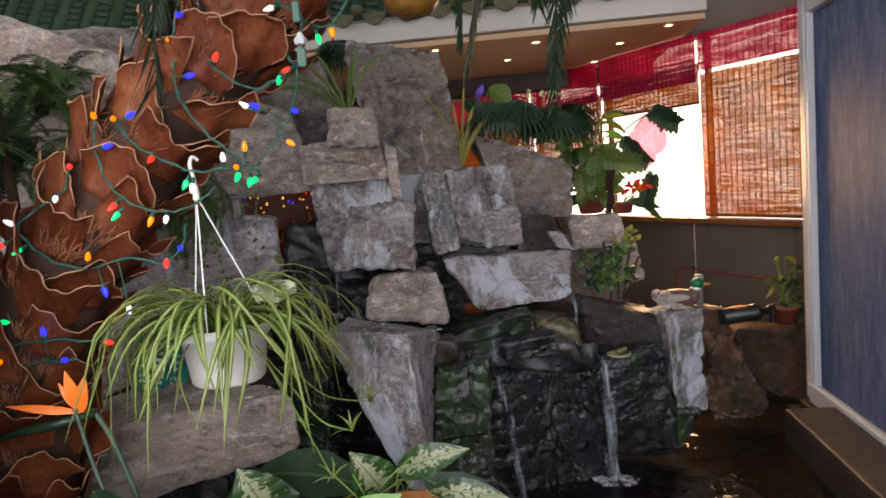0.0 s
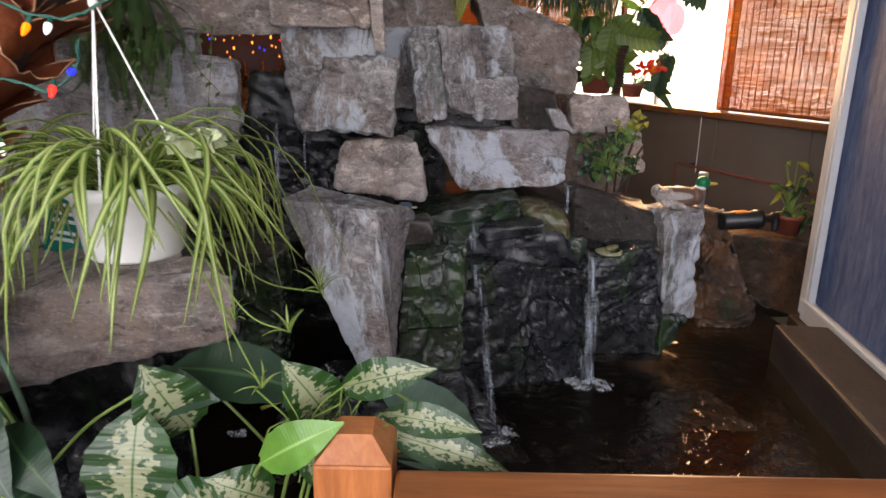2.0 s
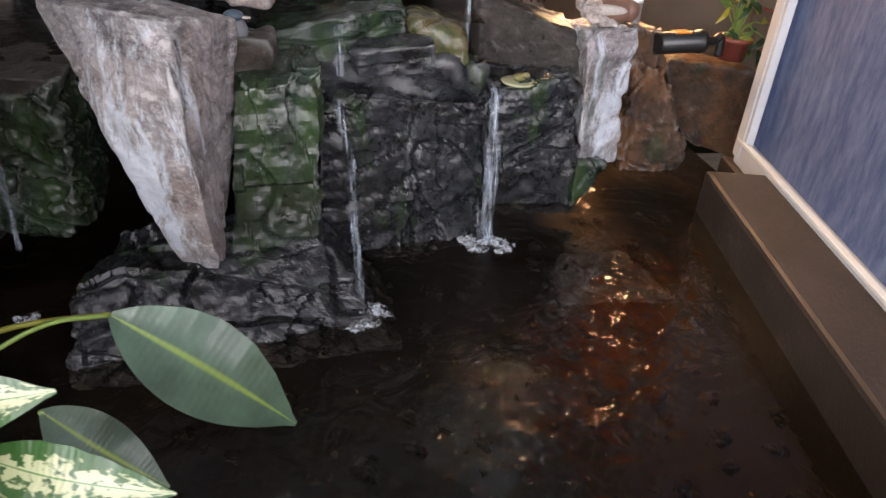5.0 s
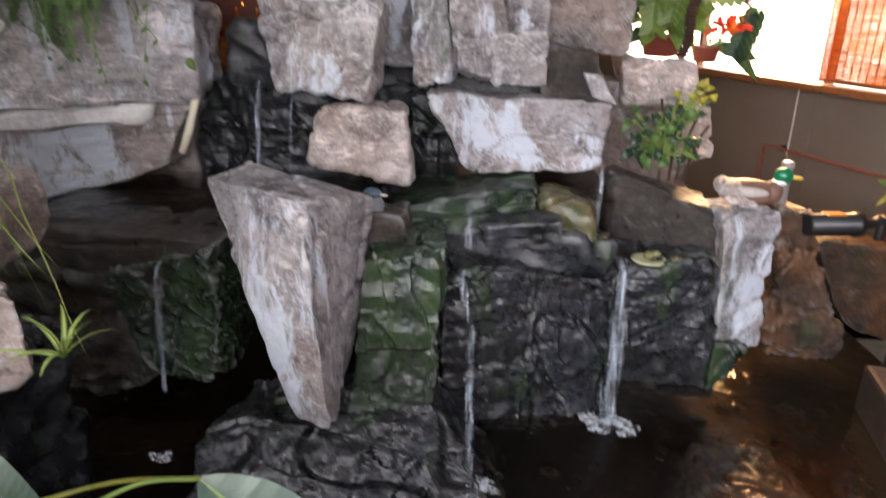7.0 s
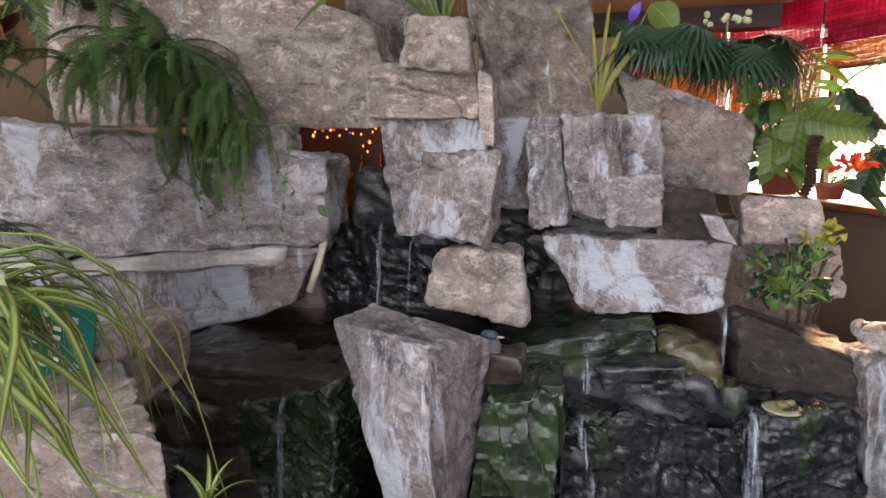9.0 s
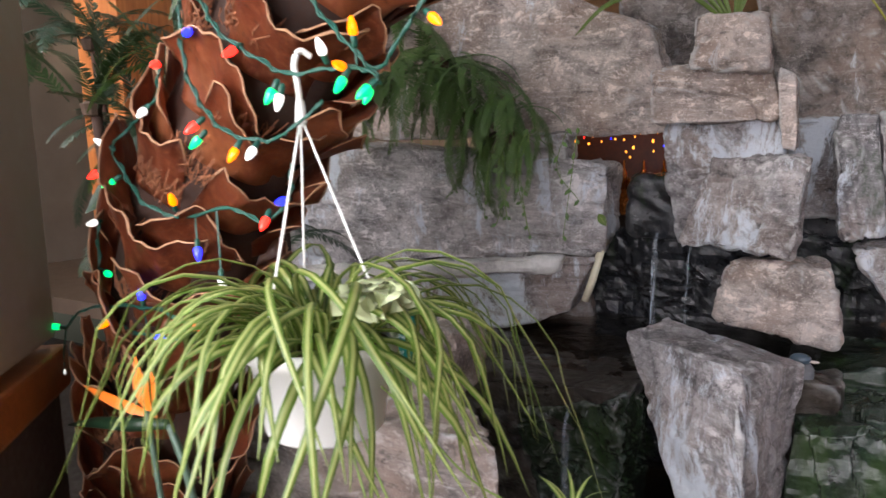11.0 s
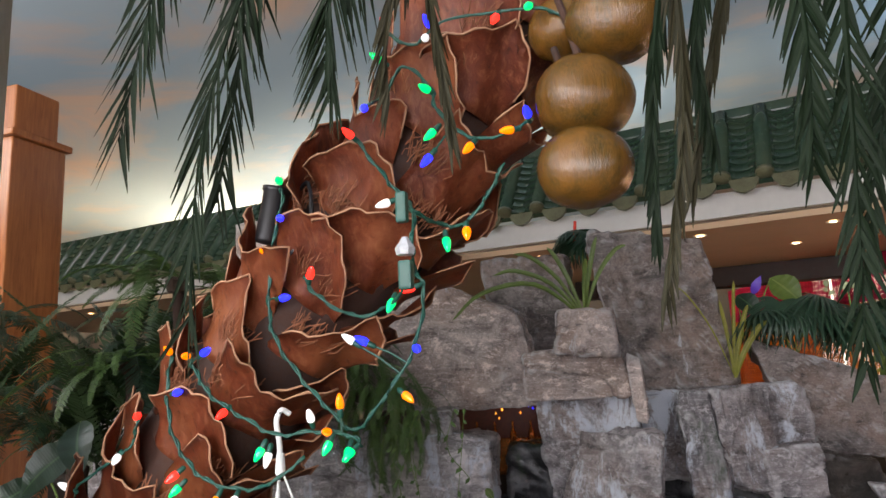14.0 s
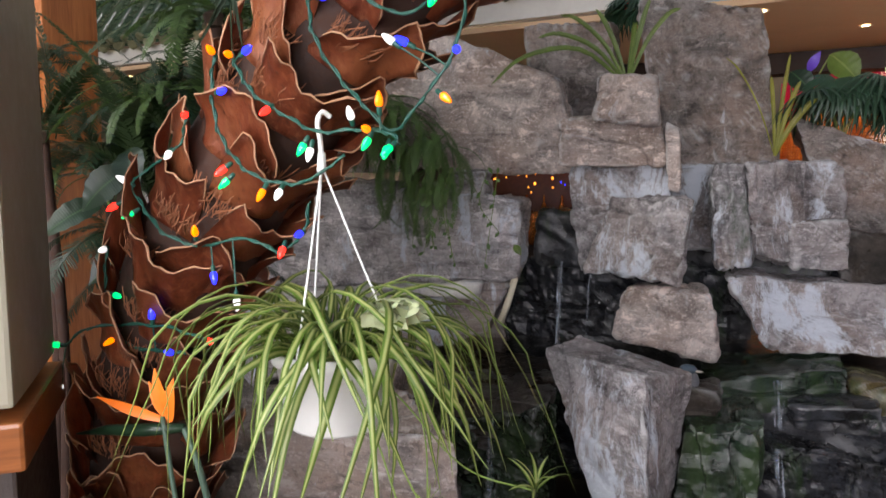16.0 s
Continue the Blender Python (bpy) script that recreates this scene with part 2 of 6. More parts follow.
FRAME_WHITE = plain("white_metal_frame", (0.55, 0.56, 0.58), 0.4, 10, 0.12, 0.05)
KERB = plain("dark_stone_kerb", (0.040, 0.029, 0.024), 0.55, 14, 0.6, 0.8)
FLOOR = plain("floor_tile", (0.16, 0.11, 0.08), 0.4, 8, 0.3, 0.1)
POND_BED = plain("pond_bed", (0.010, 0.005, 0.003), 0.7, 6, 0.6, 0.8)
PEBBLE = plain("pond_pebble", (0.014, 0.008, 0.005), 0.5, 20, 0.5, 0.4)
COIN = plain("coin", (0.55, 0.38, 0.2), 0.25, 40, 0.3, 0.1, 1.0)
COPPER = plain("copper_sheet", (0.42, 0.15, 0.04), 0.25, 30, 0.35, 0.5, 1.0)
SIGN_GREEN = plain("green_sign_card", (0.0, 0.17, 0.135), 0.45, 10, 0.1, 0.02)
LETTER = plain("white_lettering", (0.8, 0.82, 0.8), 0.5, 10, 0.05, 0.0)
COCONUT = plain("coconut_lacquer", (0.14, 0.064, 0.010), 0.17, 18, 0.5, 0.5, 0.0, (5, 5, 0.7), (0.05, 0.035, 0.008))
STEM = plain("pale_green_stem", (0.16, 0.24, 0.05), 0.5, 20, 0.3, 0.1)
FLOWER = plain("orange_petal", (0.85, 0.18, 0.012), 0.5, 14, 0.3, 0.1)
FLOWER_RED = plain("scarlet_petal", (0.75, 0.045, 0.015), 0.5, 14, 0.3, 0.1)
CREAM_LEAF = plain("cream_green_petal", (0.52, 0.58, 0.34), 0.5, 12, 0.35, 0.1)


def leaf_material(name, colour, edge, rough=0.4, pattern="vein", glow=0.25, gloss=0.5):
    """Leaves: a blade with veins or pale bands along the middle, lit through a little."""
    m, tree, b = material(name, colour, rough)
    b.inputs["Specular IOR Level"].default_value = gloss
    k = Net(tree)
    uv = k.n("TexCoord")
    sep = k.n("SeparateXYZ")
    k.link(uv.outputs["UV"], sep.inputs[0])
    off = k.n("Math", operation="SUBTRACT")
    off.inputs[1].default_value = 0.5
    k.link(sep.outputs[0], off.inputs[0])
    side = k.n("Math", operation="ABSOLUTE")
    k.link(off.outputs[0], side.inputs[0])
    v = k.coord()
    cloud = k.noise(v, 9, 4)
    base = k.mix(k.mask(cloud, 0.3, 0.7), colour, tuple(c * 0.55 for c in colour))
    if pattern == "stripe":
        col = k.mix(k.mask(side.outputs[0], 0.10, 0.30), edge, base)
    elif pattern == "blotch":
        n = k.n("TexNoise")
        n.inputs["Scale"].default_value, n.inputs["Detail"].default_value = 16, 6
        mp = k.n("Mapping")
        mp.inputs["Scale"].default_value = (0.55, 1.25, 1.0)
        k.link(uv.outputs["UV"], mp.inputs["Vector"])
        info = k.n("ObjectInfo")
        k.link(info.outputs["Random"], mp.inputs["Location"])
        k.link(mp.outputs[0], n.inputs["Vector"])
        add = k.n("Math", operation="MULTIPLY_ADD")
        add.inputs[1].default_value, add.inputs[2].default_value = -0.85, 0.19
        k.link(side.outputs[0], add.inputs[0])
        tot = k.n("Math", operation="ADD")
        k.link(add.outputs[0], tot.inputs[0])
        k.link(n.outputs["Fac"], tot.inputs[1])
        col = k.mix(k.mask(tot.outputs[0], 0.49, 0.56), base, edge)
        col = k.mix(k.mask(side.outputs[0], 0.008, 0.02), (0.05, 0.11, 0.03), col)
    else:
        col = k.mix(k.mask(side.outputs[0], 0.01, 0.05), edge, base)
    k.link(col, b.inputs["Base Color"])
    wave = k.n("TexWave", bands_direction="Y")
    wave.inputs["Scale"].default_value, wave.inputs["Distortion"].default_value = 9.0, 1.5
    k.link(uv.outputs["UV"], wave.inputs["Vector"])
    k.bump(wave.outputs["Fac"], b, 0.12, 0.003)
    tr = k.n("BsdfTranslucent")
    k.link(col, tr.inputs["Color"])
    mix = k.n("MixShader")
    mix.inputs[0].default_value = glow
    out = tree.nodes["Material Output"]
    k.link(b.outputs[0], mix.inputs[1])
    k.link(tr.outputs[0], mix.inputs[2])
    k.link(mix.outputs[0], out.inputs[0])
    return m


LEAF_SPIDER = leaf_material("spider_plant_leaf", (0.115, 0.205, 0.026), (0.36, 0.40, 0.14), 0.4, "stripe", 0.3)
LEAF_DIEFF = leaf_material("dumb_cane_leaf", (0.022, 0.072, 0.014), (0.25, 0.27, 0.155), 0.35, "blotch", 0.25)
LEAF_LIME = leaf_material("bright_green_leaf", (0.16, 0.36, 0.05), (0.28, 0.45, 0.12), 0.35, "vein", 0.3)
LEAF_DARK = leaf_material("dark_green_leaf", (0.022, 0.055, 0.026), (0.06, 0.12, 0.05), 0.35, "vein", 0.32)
LEAF_BANANA = leaf_material("broad_blue_green_leaf", (0.075, 0.13, 0.09), (0.20, 0.28, 0.06), 0.32, "vein", 0.2)
LEAF_FERN = leaf_material("fern_green", (0.095, 0.18, 0.038), (0.10, 0.17, 0.04), 0.5, "vein", 0.25)
# frond green taken near black: the backlit darkness is in the colour
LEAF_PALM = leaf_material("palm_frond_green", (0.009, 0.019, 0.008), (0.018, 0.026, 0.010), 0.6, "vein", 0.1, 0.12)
LEAF_YELLOW = leaf_material("yellow_green_leaf", (0.30, 0.30, 0.03), (0.45, 0.40, 0.08), 0.4, "vein", 0.3)


def glow_material(name, colour, glow):
    m, tree, b = material(name, colour, 0.2)
    b.inputs["Emission Color"].default_value = (*colour, 1)
    b.inputs["Emission Strength"].default_value = glow
    return m


BULBS = [glow_material("bulb_red", (1.0, 0.02, 0.012), 3.4), glow_material("bulb_green", (0.0, 0.75, 0.16), 1.5),
         glow_material("bulb_blue", (0.015, 0.02, 1.0), 3.4), glow_material("bulb_orange", (1.0, 0.20, 0.0), 1.5),
         glow_material("bulb_white", (0.9, 0.9, 0.88), 0.9)]
DOWNLIGHT = glow_material("downlight_glow", (1.0, 0.80, 0.5), 14.0)
AMBER = glow_material("amber_lamp_glow", (1.0, 0.30, 0.03), 3.0)


def water_material():
    m, tree, b = material("pond_water", (0.19, 0.135, 0.09), 0.02)
    b.inputs["Transmission Weight"].default_value = 1.0
    b.inputs["IOR"].default_value = 1.33
    k = Net(tree)
    v = k.coord((1, 1, 1), shift=False)
    first = k.bump(k.noise(v, 7.0, 3, 0.5, 0.8), b, 0.30, 0.07)
    k.bump(k.noise(v, 24, 2, 0.5), b, 0.2, 0.010, first)
    return m


def fall_material():
    m, tree, b = material("falling_water", (0.62, 0.70, 0.80), 0.12)
    b.inputs["IOR"].default_value = 1.33
    k = Net(tree)
    v = k.coord((48, 4.0, 3.2))
    streak = k.noise(v, 1.5, 3, 0.6)
    k.link(k.mul(k.mask(streak, 0.47, 0.72), 0.42), b.inputs["Alpha"])
    k.bump(streak, b, 0.5, 0.01)
    return m


def foam_material():
    m, tree, b = material("foam", (0.75, 0.8, 0.86), 0.4)
    k = Net(tree)
    k.link(k.mul(k.mask(k.noise(k.coord(), 40, 6, 0.75), 0.44, 0.62), 0.6), b.inputs["Alpha"])
    return m


def sky_paint():
    m, tree, b = material("painted_sky", (0.3, 0.4, 0.5), 0.9)
    k = Net(tree)
    v = k.coord((0.55, 0.8, 1), shift=False)
    cloud = k.noise(v, 0.62, 7, 0.55, 0.6)
    blue = k.mix(k.mask(k.noise(v, 0.25, 2), 0.35, 0.65), (0.30, 0.44, 0.58), (0.46, 0.58, 0.66))
    col = k.mix(k.mul(k.mask(cloud, 0.50, 0.64), 0.75), blue, (0.88, 0.55, 0.36))
    k.link(k.mix(k.mul(k.mask(k.noise(v, 1.6, 6, 0.6), 0.52, 0.7), 0.35), col, (0.66, 0.58, 0.48)), b.inputs["Base Color"])
    return m


def blind_material(name, colour, light):
    m, tree, b = material(name, colour, 0.6)
    k = Net(tree)
    v = k.coord((1, 1, 1))
    col = k.mix(k.mask(k.noise(v, 2.6, 4, 0.6), 0.40, 0.62), colour, light)
    col = k.mix(k.mul(k.mask(k.noise(k.coord((1, 6, 60)), 1.0, 4), 0.45, 0.6), 0.6), col, tuple(c * 0.4 for c in colour))
    k.link(col, b.inputs["Base Color"])
    tr = k.n("BsdfTranslucent")
    k.link(col, tr.inputs["Color"])
    mix = k.n("MixShader")
    mix.inputs[0].default_value = 0.68
    k.link(b.outputs[0], mix.inputs[1])
    k.link(tr.outputs[0], mix.inputs[2])
    k.link(mix.outputs[0], tree.nodes["Material Output"].inputs[0])
    return m


def pane_material():
    m, tree, b = material("dusty_daylit_pane", (0.22, 0.29, 0.50), 0.55)
    k = Net(tree)
    v = k.coord((1, 1, 0.25))
    # dust streaks, with blue daylight and reflections put into the pane's colour
    col = k.mix(k.mask(k.noise(v, 14, 7, 0.75), 0.4, 0.72), (0.14, 0.19, 0.37), (0.33, 0.40, 0.60))
    k.link(col, b.inputs["Base Color"])
    tr = k.n("BsdfTranslucent")
    k.link(col, tr.inputs["Color"])
    mix = k.n("MixShader")
    mix.inputs[0].default_value = 0.5
    k.link(b.outputs[0], mix.inputs[1])
    k.link(tr.outputs[0], mix.inputs[2])
    k.link(mix.outputs[0], tree.nodes["Material Output"].inputs[0])
    return m


WATER, FALL, FOAM, SKY = water_material(), fall_material(), foam_material(), sky_paint()
BLIND = blind_material("bamboo_blind", (0.50, 0.17, 0.03), (0.74, 0.36, 0.08))
BLIND_PINK = blind_material("pink_woven_blind", (0.62, 0.02, 0.12), (0.75, 0.06, 0.20))
PANE = pane_material()
OUTSIDE = glow_material("bright_daylight", (1.0, 0.88, 0.72), 3.6)


MORTAR = plain("lime_mortar", (0.66, 0.64, 0.61), 0.9, 10, 0.4, 0.8, 0.0, (1, 1, 1), (0.34, 0.32, 0.31))


# ---- mesh helpers ----
def finish(name, bm, mat, smooth=True):
    bm.normal_update()
    me = bpy.data.meshes.new(name)
    bm.to_mesh(me)
    bm.free()
    me.materials.append(mat)
    if smooth:
        me.polygons.foreach_set("use_smooth", [True] * len(me.polygons))
    return me


def part(name, bm, mat, parent, label="", smooth=False):
    me = bm if isinstance(bm, bpy.types.Mesh) else finish(name, bm, mat, smooth)
    ob = new(name, me)
    ob.parent = parent
    return tagged(ob, label)


def thing(name, where, label, category, group="", kind=""):
    ob = new(name)
    ob.empty_display_size = 0.05
    ob.matrix_world = where if isinstance(where, Matrix) else Matrix.Translation(where)
    return tagged(ob, label, category, group, kind)


def single(name, bm, mat, where, label, category="", group="", kind="", smooth=True):
    ob = new(name, finish(name, bm, mat, smooth))
    ob.matrix_world = where if isinstance(where, Matrix) else Matrix.Translation(where)
    return tagged(ob, label, category, group, kind)


def box(size, at=(0, 0, 0), bevel=0.0, bm=None, turn=None):
    bm = bm or bmesh.new()
    m = Matrix.Translation(at) @ (turn or Matrix()) @ Matrix.Diagonal((*size, 1))
    made = bmesh.ops.create_cube(bm, size=1, matrix=m)
    if bevel:
        edges = {e for v in made["verts"] for e in v.link_edges}
        bmesh.ops.bevel(bm, geom=list(edges), offset=bevel, segments=2, affect="EDGES", profile=0.6)
    return bm


def lathe(profile, sides=32, bm=None, at=(0, 0, 0), turn=None, cap=True):
    """Rings (radius, height) joined round z."""
    bm = bm or bmesh.new()
    m = Matrix.Translation(at) @ (turn or Matrix())
    rings = []
    for r, z in profile:
        rings.append([bm.verts.new(m @ Vector((r * math.cos(2 * math.pi * i / sides), r * math.sin(2 * math.pi * i / sides), z))) for i in range(sides)])
    for a, b in zip(rings, rings[1:]):
        for i in range(sides):
            bm.faces.new((a[i], a[(i + 1) % sides], b[(i + 1) % sides], b[i]))
    if cap:
        bm.faces.new(rings[0][::-1])
        bm.faces.new(rings[-1])
    return bm


def tube(points, radius, sides=8, bm=None, radii=None):
    """A round bar along points."""
    bm = bm or bmesh.new()
    pts = [Vector(p) for p in points]
    rings = []
    up = Vector((0.1, 0.2, 1)).normalized()
    for i, p in enumerate(pts):
        d = (pts[min(i + 1, len(pts) - 1)] - pts[max(i - 1, 0)]).normalized()
        a = d.cross(up if abs(d.dot(up)) < 0.95 else Vector((1, 0, 0))).normalized()
        b = d.cross(a)
        r = radii[i] if radii else radius
        rings.append([bm.verts.new(p + r * (math.cos(t) * a + math.sin(t) * b)) for t in (2 * math.pi * k / sides for k in range(sides))])
    for r0, r1 in zip(rings, rings[1:]):
        for k in range(sides):
            bm.faces.new((r0[k], r0[(k + 1) % sides], r1[(k + 1) % sides], r1[k]))
    bm.faces.new(rings[0][::-1])
    bm.faces.new(rings[-1])
    return bm


def smooth_line(points, steps=8):
    """A Catmull-Rom line through points."""
    p = [Vector(q) for q in points]
    p = [2 * p[0] - p[1]] + p + [2 * p[-1] - p[-2]]
    out = []
    for i in range(1, len(p) - 2):
        for s in range(steps):
            t = s / steps
            a, b, c, d = p[i - 1], p[i], p[i + 1], p[i + 2]
            out.append(0.5 * (2 * b + (c - a) * t + (2 * a - 5 * b + 4 * c - d) * t * t + (3 * b - a - 3 * c + d) * t ** 3))
    out.append(p[-2])
    return out


def blade(spine, widths, side, fold=0.25, bm=None, wave=0.0, cup=0.0):
    """A leaf along spine: three strips a side, folded along the middle, with u across and v along."""
    bm = bm or bmesh.new()
    uv = bm.loops.layers.uv.verify()
    side = Vector(side).normalized()
    rows = []
    n = len(spine)
    for i, (p, w) in enumerate(zip(spine, widths)):
        p = Vector(p)
        d = (Vector(spine[min(i + 1, n - 1)]) - Vector(spine[max(i - 1, 0)])).normalized()
        s = (side - side.dot(d) * d).normalized()
        up = s.cross(d)
        row = []
        for u in (-1, -0.5, 0, 0.5, 1):
            lift = fold * abs(u) * w + wave * w * math.sin(i * 1.9 + 2 * u) * abs(u) - cup * w * u * u
            row.append((bm.verts.new(p + s * (u * w) + up * lift), 0.5 + 0.5 * u, i / (n - 1)))
        rows.append(row)
    for a, b in zip(rows, rows[1:]):
        for j in range(4):
            f = bm.faces.new((a[j][0], a[j + 1][0], b[j + 1][0], b[j][0]))
            for loop, q in zip(f.loops, (a[j], a[j + 1], b[j + 1], b[j])):
                loop[uv].uv = q[1:]
    return bm


def drooping(length, rise, droop, n=9):
    """A spine that leaves along +x, rising and then bending down."""
    out, x, z, a = [], 0.0, 0.0, rise
    for i in range(n):
        out.append(Vector((x, 0, z)))
        a -= droop / (n - 1)
        x += math.cos(a) * length / (n - 1)
        z += math.sin(a) * length / (n - 1)
    return out


def frond(length, rise, droop, leaflets, leaf_len, leaf_w, hang=0.5, taper=0.35, seed=0, n=14, rib=0.006, spread=1.0):
    """A feather leaf: a rib with leaflets on both sides, thinner to the tip."""
    rng = random.Random(seed)
    bm = bmesh.new()
    sp = drooping(length, rise, droop, n)
    tube(sp, rib, 5, bm, [rib * (1 - 0.8 * i / (n - 1)) for i in range(n)])
    for i in range(leaflets):
        t = 0.08 + 0.92 * i / (leaflets - 1)
        f = t * (n - 1)
        k = min(int(f), n - 2)
        p = sp[k].lerp(sp[k + 1], f - k)
        d = (sp[k + 1] - sp[k]).normalized()
        for s in (-1, 1):
            ln = leaf_len * (math.sin(math.pi * (0.12 + 0.83 * t)) ** 0.7) * rng.uniform(0.8, 1.1)
            way = (d * rng.uniform(0.55, 0.9) + Vector((0, s, 0)) * spread + Vector((0, 0, -hang * rng.uniform(0.6, 1.3)))).normalized()
            pts = [p + way * ln * q + Vector((0, 0, -hang * 0.35 * ln * q * q)) for q in (0, 0.33, 0.66, 1)]
            blade(pts, [leaf_w * 0.6, leaf_w, leaf_w * 0.75, 0.0008], d.cross(way) .cross(way), 0.15, bm)
    return bm


# ---- setting ----
FLOOR_Z, POND_Z = -0.30, -0.50


def wall(name, a, b, z0, z1, thick, mat, label):
    """An upright slab from plan point a to b."""
    a, b = Vector(a), Vector(b)
    d = b - a
    m = pose((a.x + b.x) / 2, (a.y + b.y) / 2, (z0 + z1) / 2, 0, 0, math.degrees(math.atan2(d.y, d.x)))
    return single(name, box((d.length, thick, z1 - z0)), mat, m, label, kind="structure", smooth=False)


def slab(name, x0, x1, y0, y1, z, thick, mat, label):
    return single(name, box((x1 - x0, y1 - y0, thick)), mat, ((x0 + x1) / 2, (y0 + y1) / 2, z - thick / 2), label, kind="structure", smooth=False)


slab("floor", -12, 7, -3.2, 2.0, FLOOR_Z, 0.2, FLOOR, "dim brown tiled floor before the pond")
slab("floor_behind", -12, 7, 6.6, 16, FLOOR_Z, 0.2, FLOOR, "dim brown tiled floor behind the rocks")
slab("pond_bed", -12, 5, 2.0, 6.6, -0.86, 0.1, POND_BED, "dark brown silty pond bed")
single("ceiling", box((24, 22, 0.1)), SKY, (-3, 6, 4.75), "ceiling painted as a sky with peach clouds", kind="structure", smooth=False)
wall("wall_west", (-11.5, -3.2), (-11.5, 16), -0.5, 4.7, 0.2, WALL_DARK, "dim brown wall")
wall("wall_north", (-11.5, 15.5), (6.5, 15.5), -0.5, 4.7, 0.2, WALL_DARK, "dim brown wall")
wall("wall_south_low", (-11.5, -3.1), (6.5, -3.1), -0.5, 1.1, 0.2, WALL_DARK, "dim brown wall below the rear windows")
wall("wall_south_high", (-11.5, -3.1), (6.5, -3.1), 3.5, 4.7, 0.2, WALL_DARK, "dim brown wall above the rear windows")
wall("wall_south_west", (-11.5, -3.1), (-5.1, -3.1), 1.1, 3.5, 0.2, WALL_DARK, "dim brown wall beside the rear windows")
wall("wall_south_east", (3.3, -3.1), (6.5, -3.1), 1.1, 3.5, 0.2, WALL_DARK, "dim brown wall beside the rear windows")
wall("wall_east", (2.72, -3.2), (2.72, 2.5), -0.5, 4.7, 0.2, WALL_DARK, "dim brown wall")

# window wall: local x runs along it from its near end, local y points into the room
WIN = pose(3.4, 7.0, 0, 0, 0, 111.8)


def wall_piece(name, s0, s1, z0, z1, mat, label, thick=0.16):
    return single(name, box((s1 - s0, thick, z1 - z0)), mat, WIN @ Matrix.Translation(((s0 + s1) / 2, -thick / 2, (z0 + z1) / 2)), label, kind="structure", smooth=False)


wall_piece("wall_window_low", -5.0, 8.0, -0.6, 0.96, WALL_GREY, "grey-brown panelled wall below the windows")
wall_piece("wall_window_high", -5.0, 8.0, 2.88, 4.7, WALL_DARK, "wall above the windows")
wall_piece("wall_window_near", -5.0, -1.9, 0.96, 2.88, WALL_GREY, "grey-brown wall beside the windows")
wall_piece("wall_window_far", 6.0, 8.0, 0.96, 2.88, WALL_GREY, "grey-brown wall beside the windows")
sill = single("window_sill", box((7.9, 0.16, 0.06), bevel=0.012), WOOD_SILL, WIN @ Matrix.Translation((2.05, 0.05, 0.985)), "dark varnished wooden window sill", kind="structure", smooth=False)
for s in (-0.75, 0.28, 1.9):
    single("wall_batten", box((0.03, 0.012, 1.2), bevel=0.003), WALL_GREY, WIN @ Matrix.Translation((s, 0.006, 0.34)), "grey-brown upright wall batten", kind="structure", smooth=False)
for s in (-1.9, 0.27, 1.85, 3.4, 4.9, 6.0):
    single("window_mullion", box((0.05, 0.06, 1.9), bevel=0.006), WOOD_SILL, WIN @ Matrix.Translation((s, -0.08, 1.92)), "dark wooden upright between windows", kind="structure", smooth=False)
single("outside_backdrop", box((16, 0.02, 6)), OUTSIDE, WIN @ Matrix.Translation((1.5, -2.6, 1.8)), "bright overexposed daylight outside", kind="structure", smooth=False)


def reed_sheet(width, height, pitch, depth, seed):
    """Woven reeds: rows of uneven bars, with thin cords across."""
    rng = random.Random(seed)
    bm = bmesh.new()
    for i in range(int(height / pitch)):
        x = -width / 2
        while x < width / 2:
            w = min(rng.uniform(0.08, 0.5), width / 2 - x)
            box((w - 0.004, depth, pitch * rng.uniform(0.8, 1.0)), (x + w / 2, rng.uniform(-0.002, 0.002), -height / 2 + (i + 0.5) * pitch), 0, bm)
            x += max(w, 0.01)
    return bm


def cord_sheet(width, height, gap):
    bm = bmesh.new()
    n = int(width / gap)
    for i in range(n + 1):
        box((0.006, 0.008, height), (-width / 2 + width * i / n, 0.004, 0), 0, bm)
    return bm


def blind(s0, s1, z0, z1, mat, label, pitch=0.013, roll=True):
    ob = thing("woven_blind", WIN @ Matrix.Translation(((s0 + s1) / 2, 0.03, (z0 + z1) / 2)), label, "blind", "woven blinds along the windows")
    tagged(part("reed_weave", reed_sheet(s1 - s0, z1 - z0, pitch, 0.004, int(s0 * 100 + z0 * 7)), mat, ob), kind="stuff")
    tagged(part("cord_weave", cord_sheet(s1 - s0, z1 - z0, 0.07), mat, ob), kind="stuff")
    if roll:
        part("bottom_rail", box((s1 - s0, 0.022, 0.03), (0, 0, -(z1 - z0) / 2 - 0.01), 0.006), WOOD_SILL, ob, "brown wooden bottom rail")
    return ob


blind(-1.85, 0.27, 1.05, 2.50, BLIND, "lowered bamboo blind with brown and golden reeds")
blind(0.30, 1.83, 2.22, 2.62, BLIND, "raised bamboo blind gathered above the open window")
blind(1.88, 3.36, 1.55, 2.52, BLIND, "half-lowered bamboo blind behind the plants")
blind(3.42, 5.9, 1.3, 2.52, BLIND, "lowered bamboo blind at the far windows")
for s0, s1 in ((-1.85, 0.25), (0.29, 1.83), (1.88, 3.36), (3.42, 5.9)):
    ob = blind(s0, s1, 2.42 if s0 > -1 else 2.52, 2.90, BLIND_PINK, "short pink woven blind under the soffit", 0.016, False)
    ob.matrix_world = Matrix.Translation(WIN.to_3x3() @ Vector((0, 0.045, 0))) @ ob.matrix_world

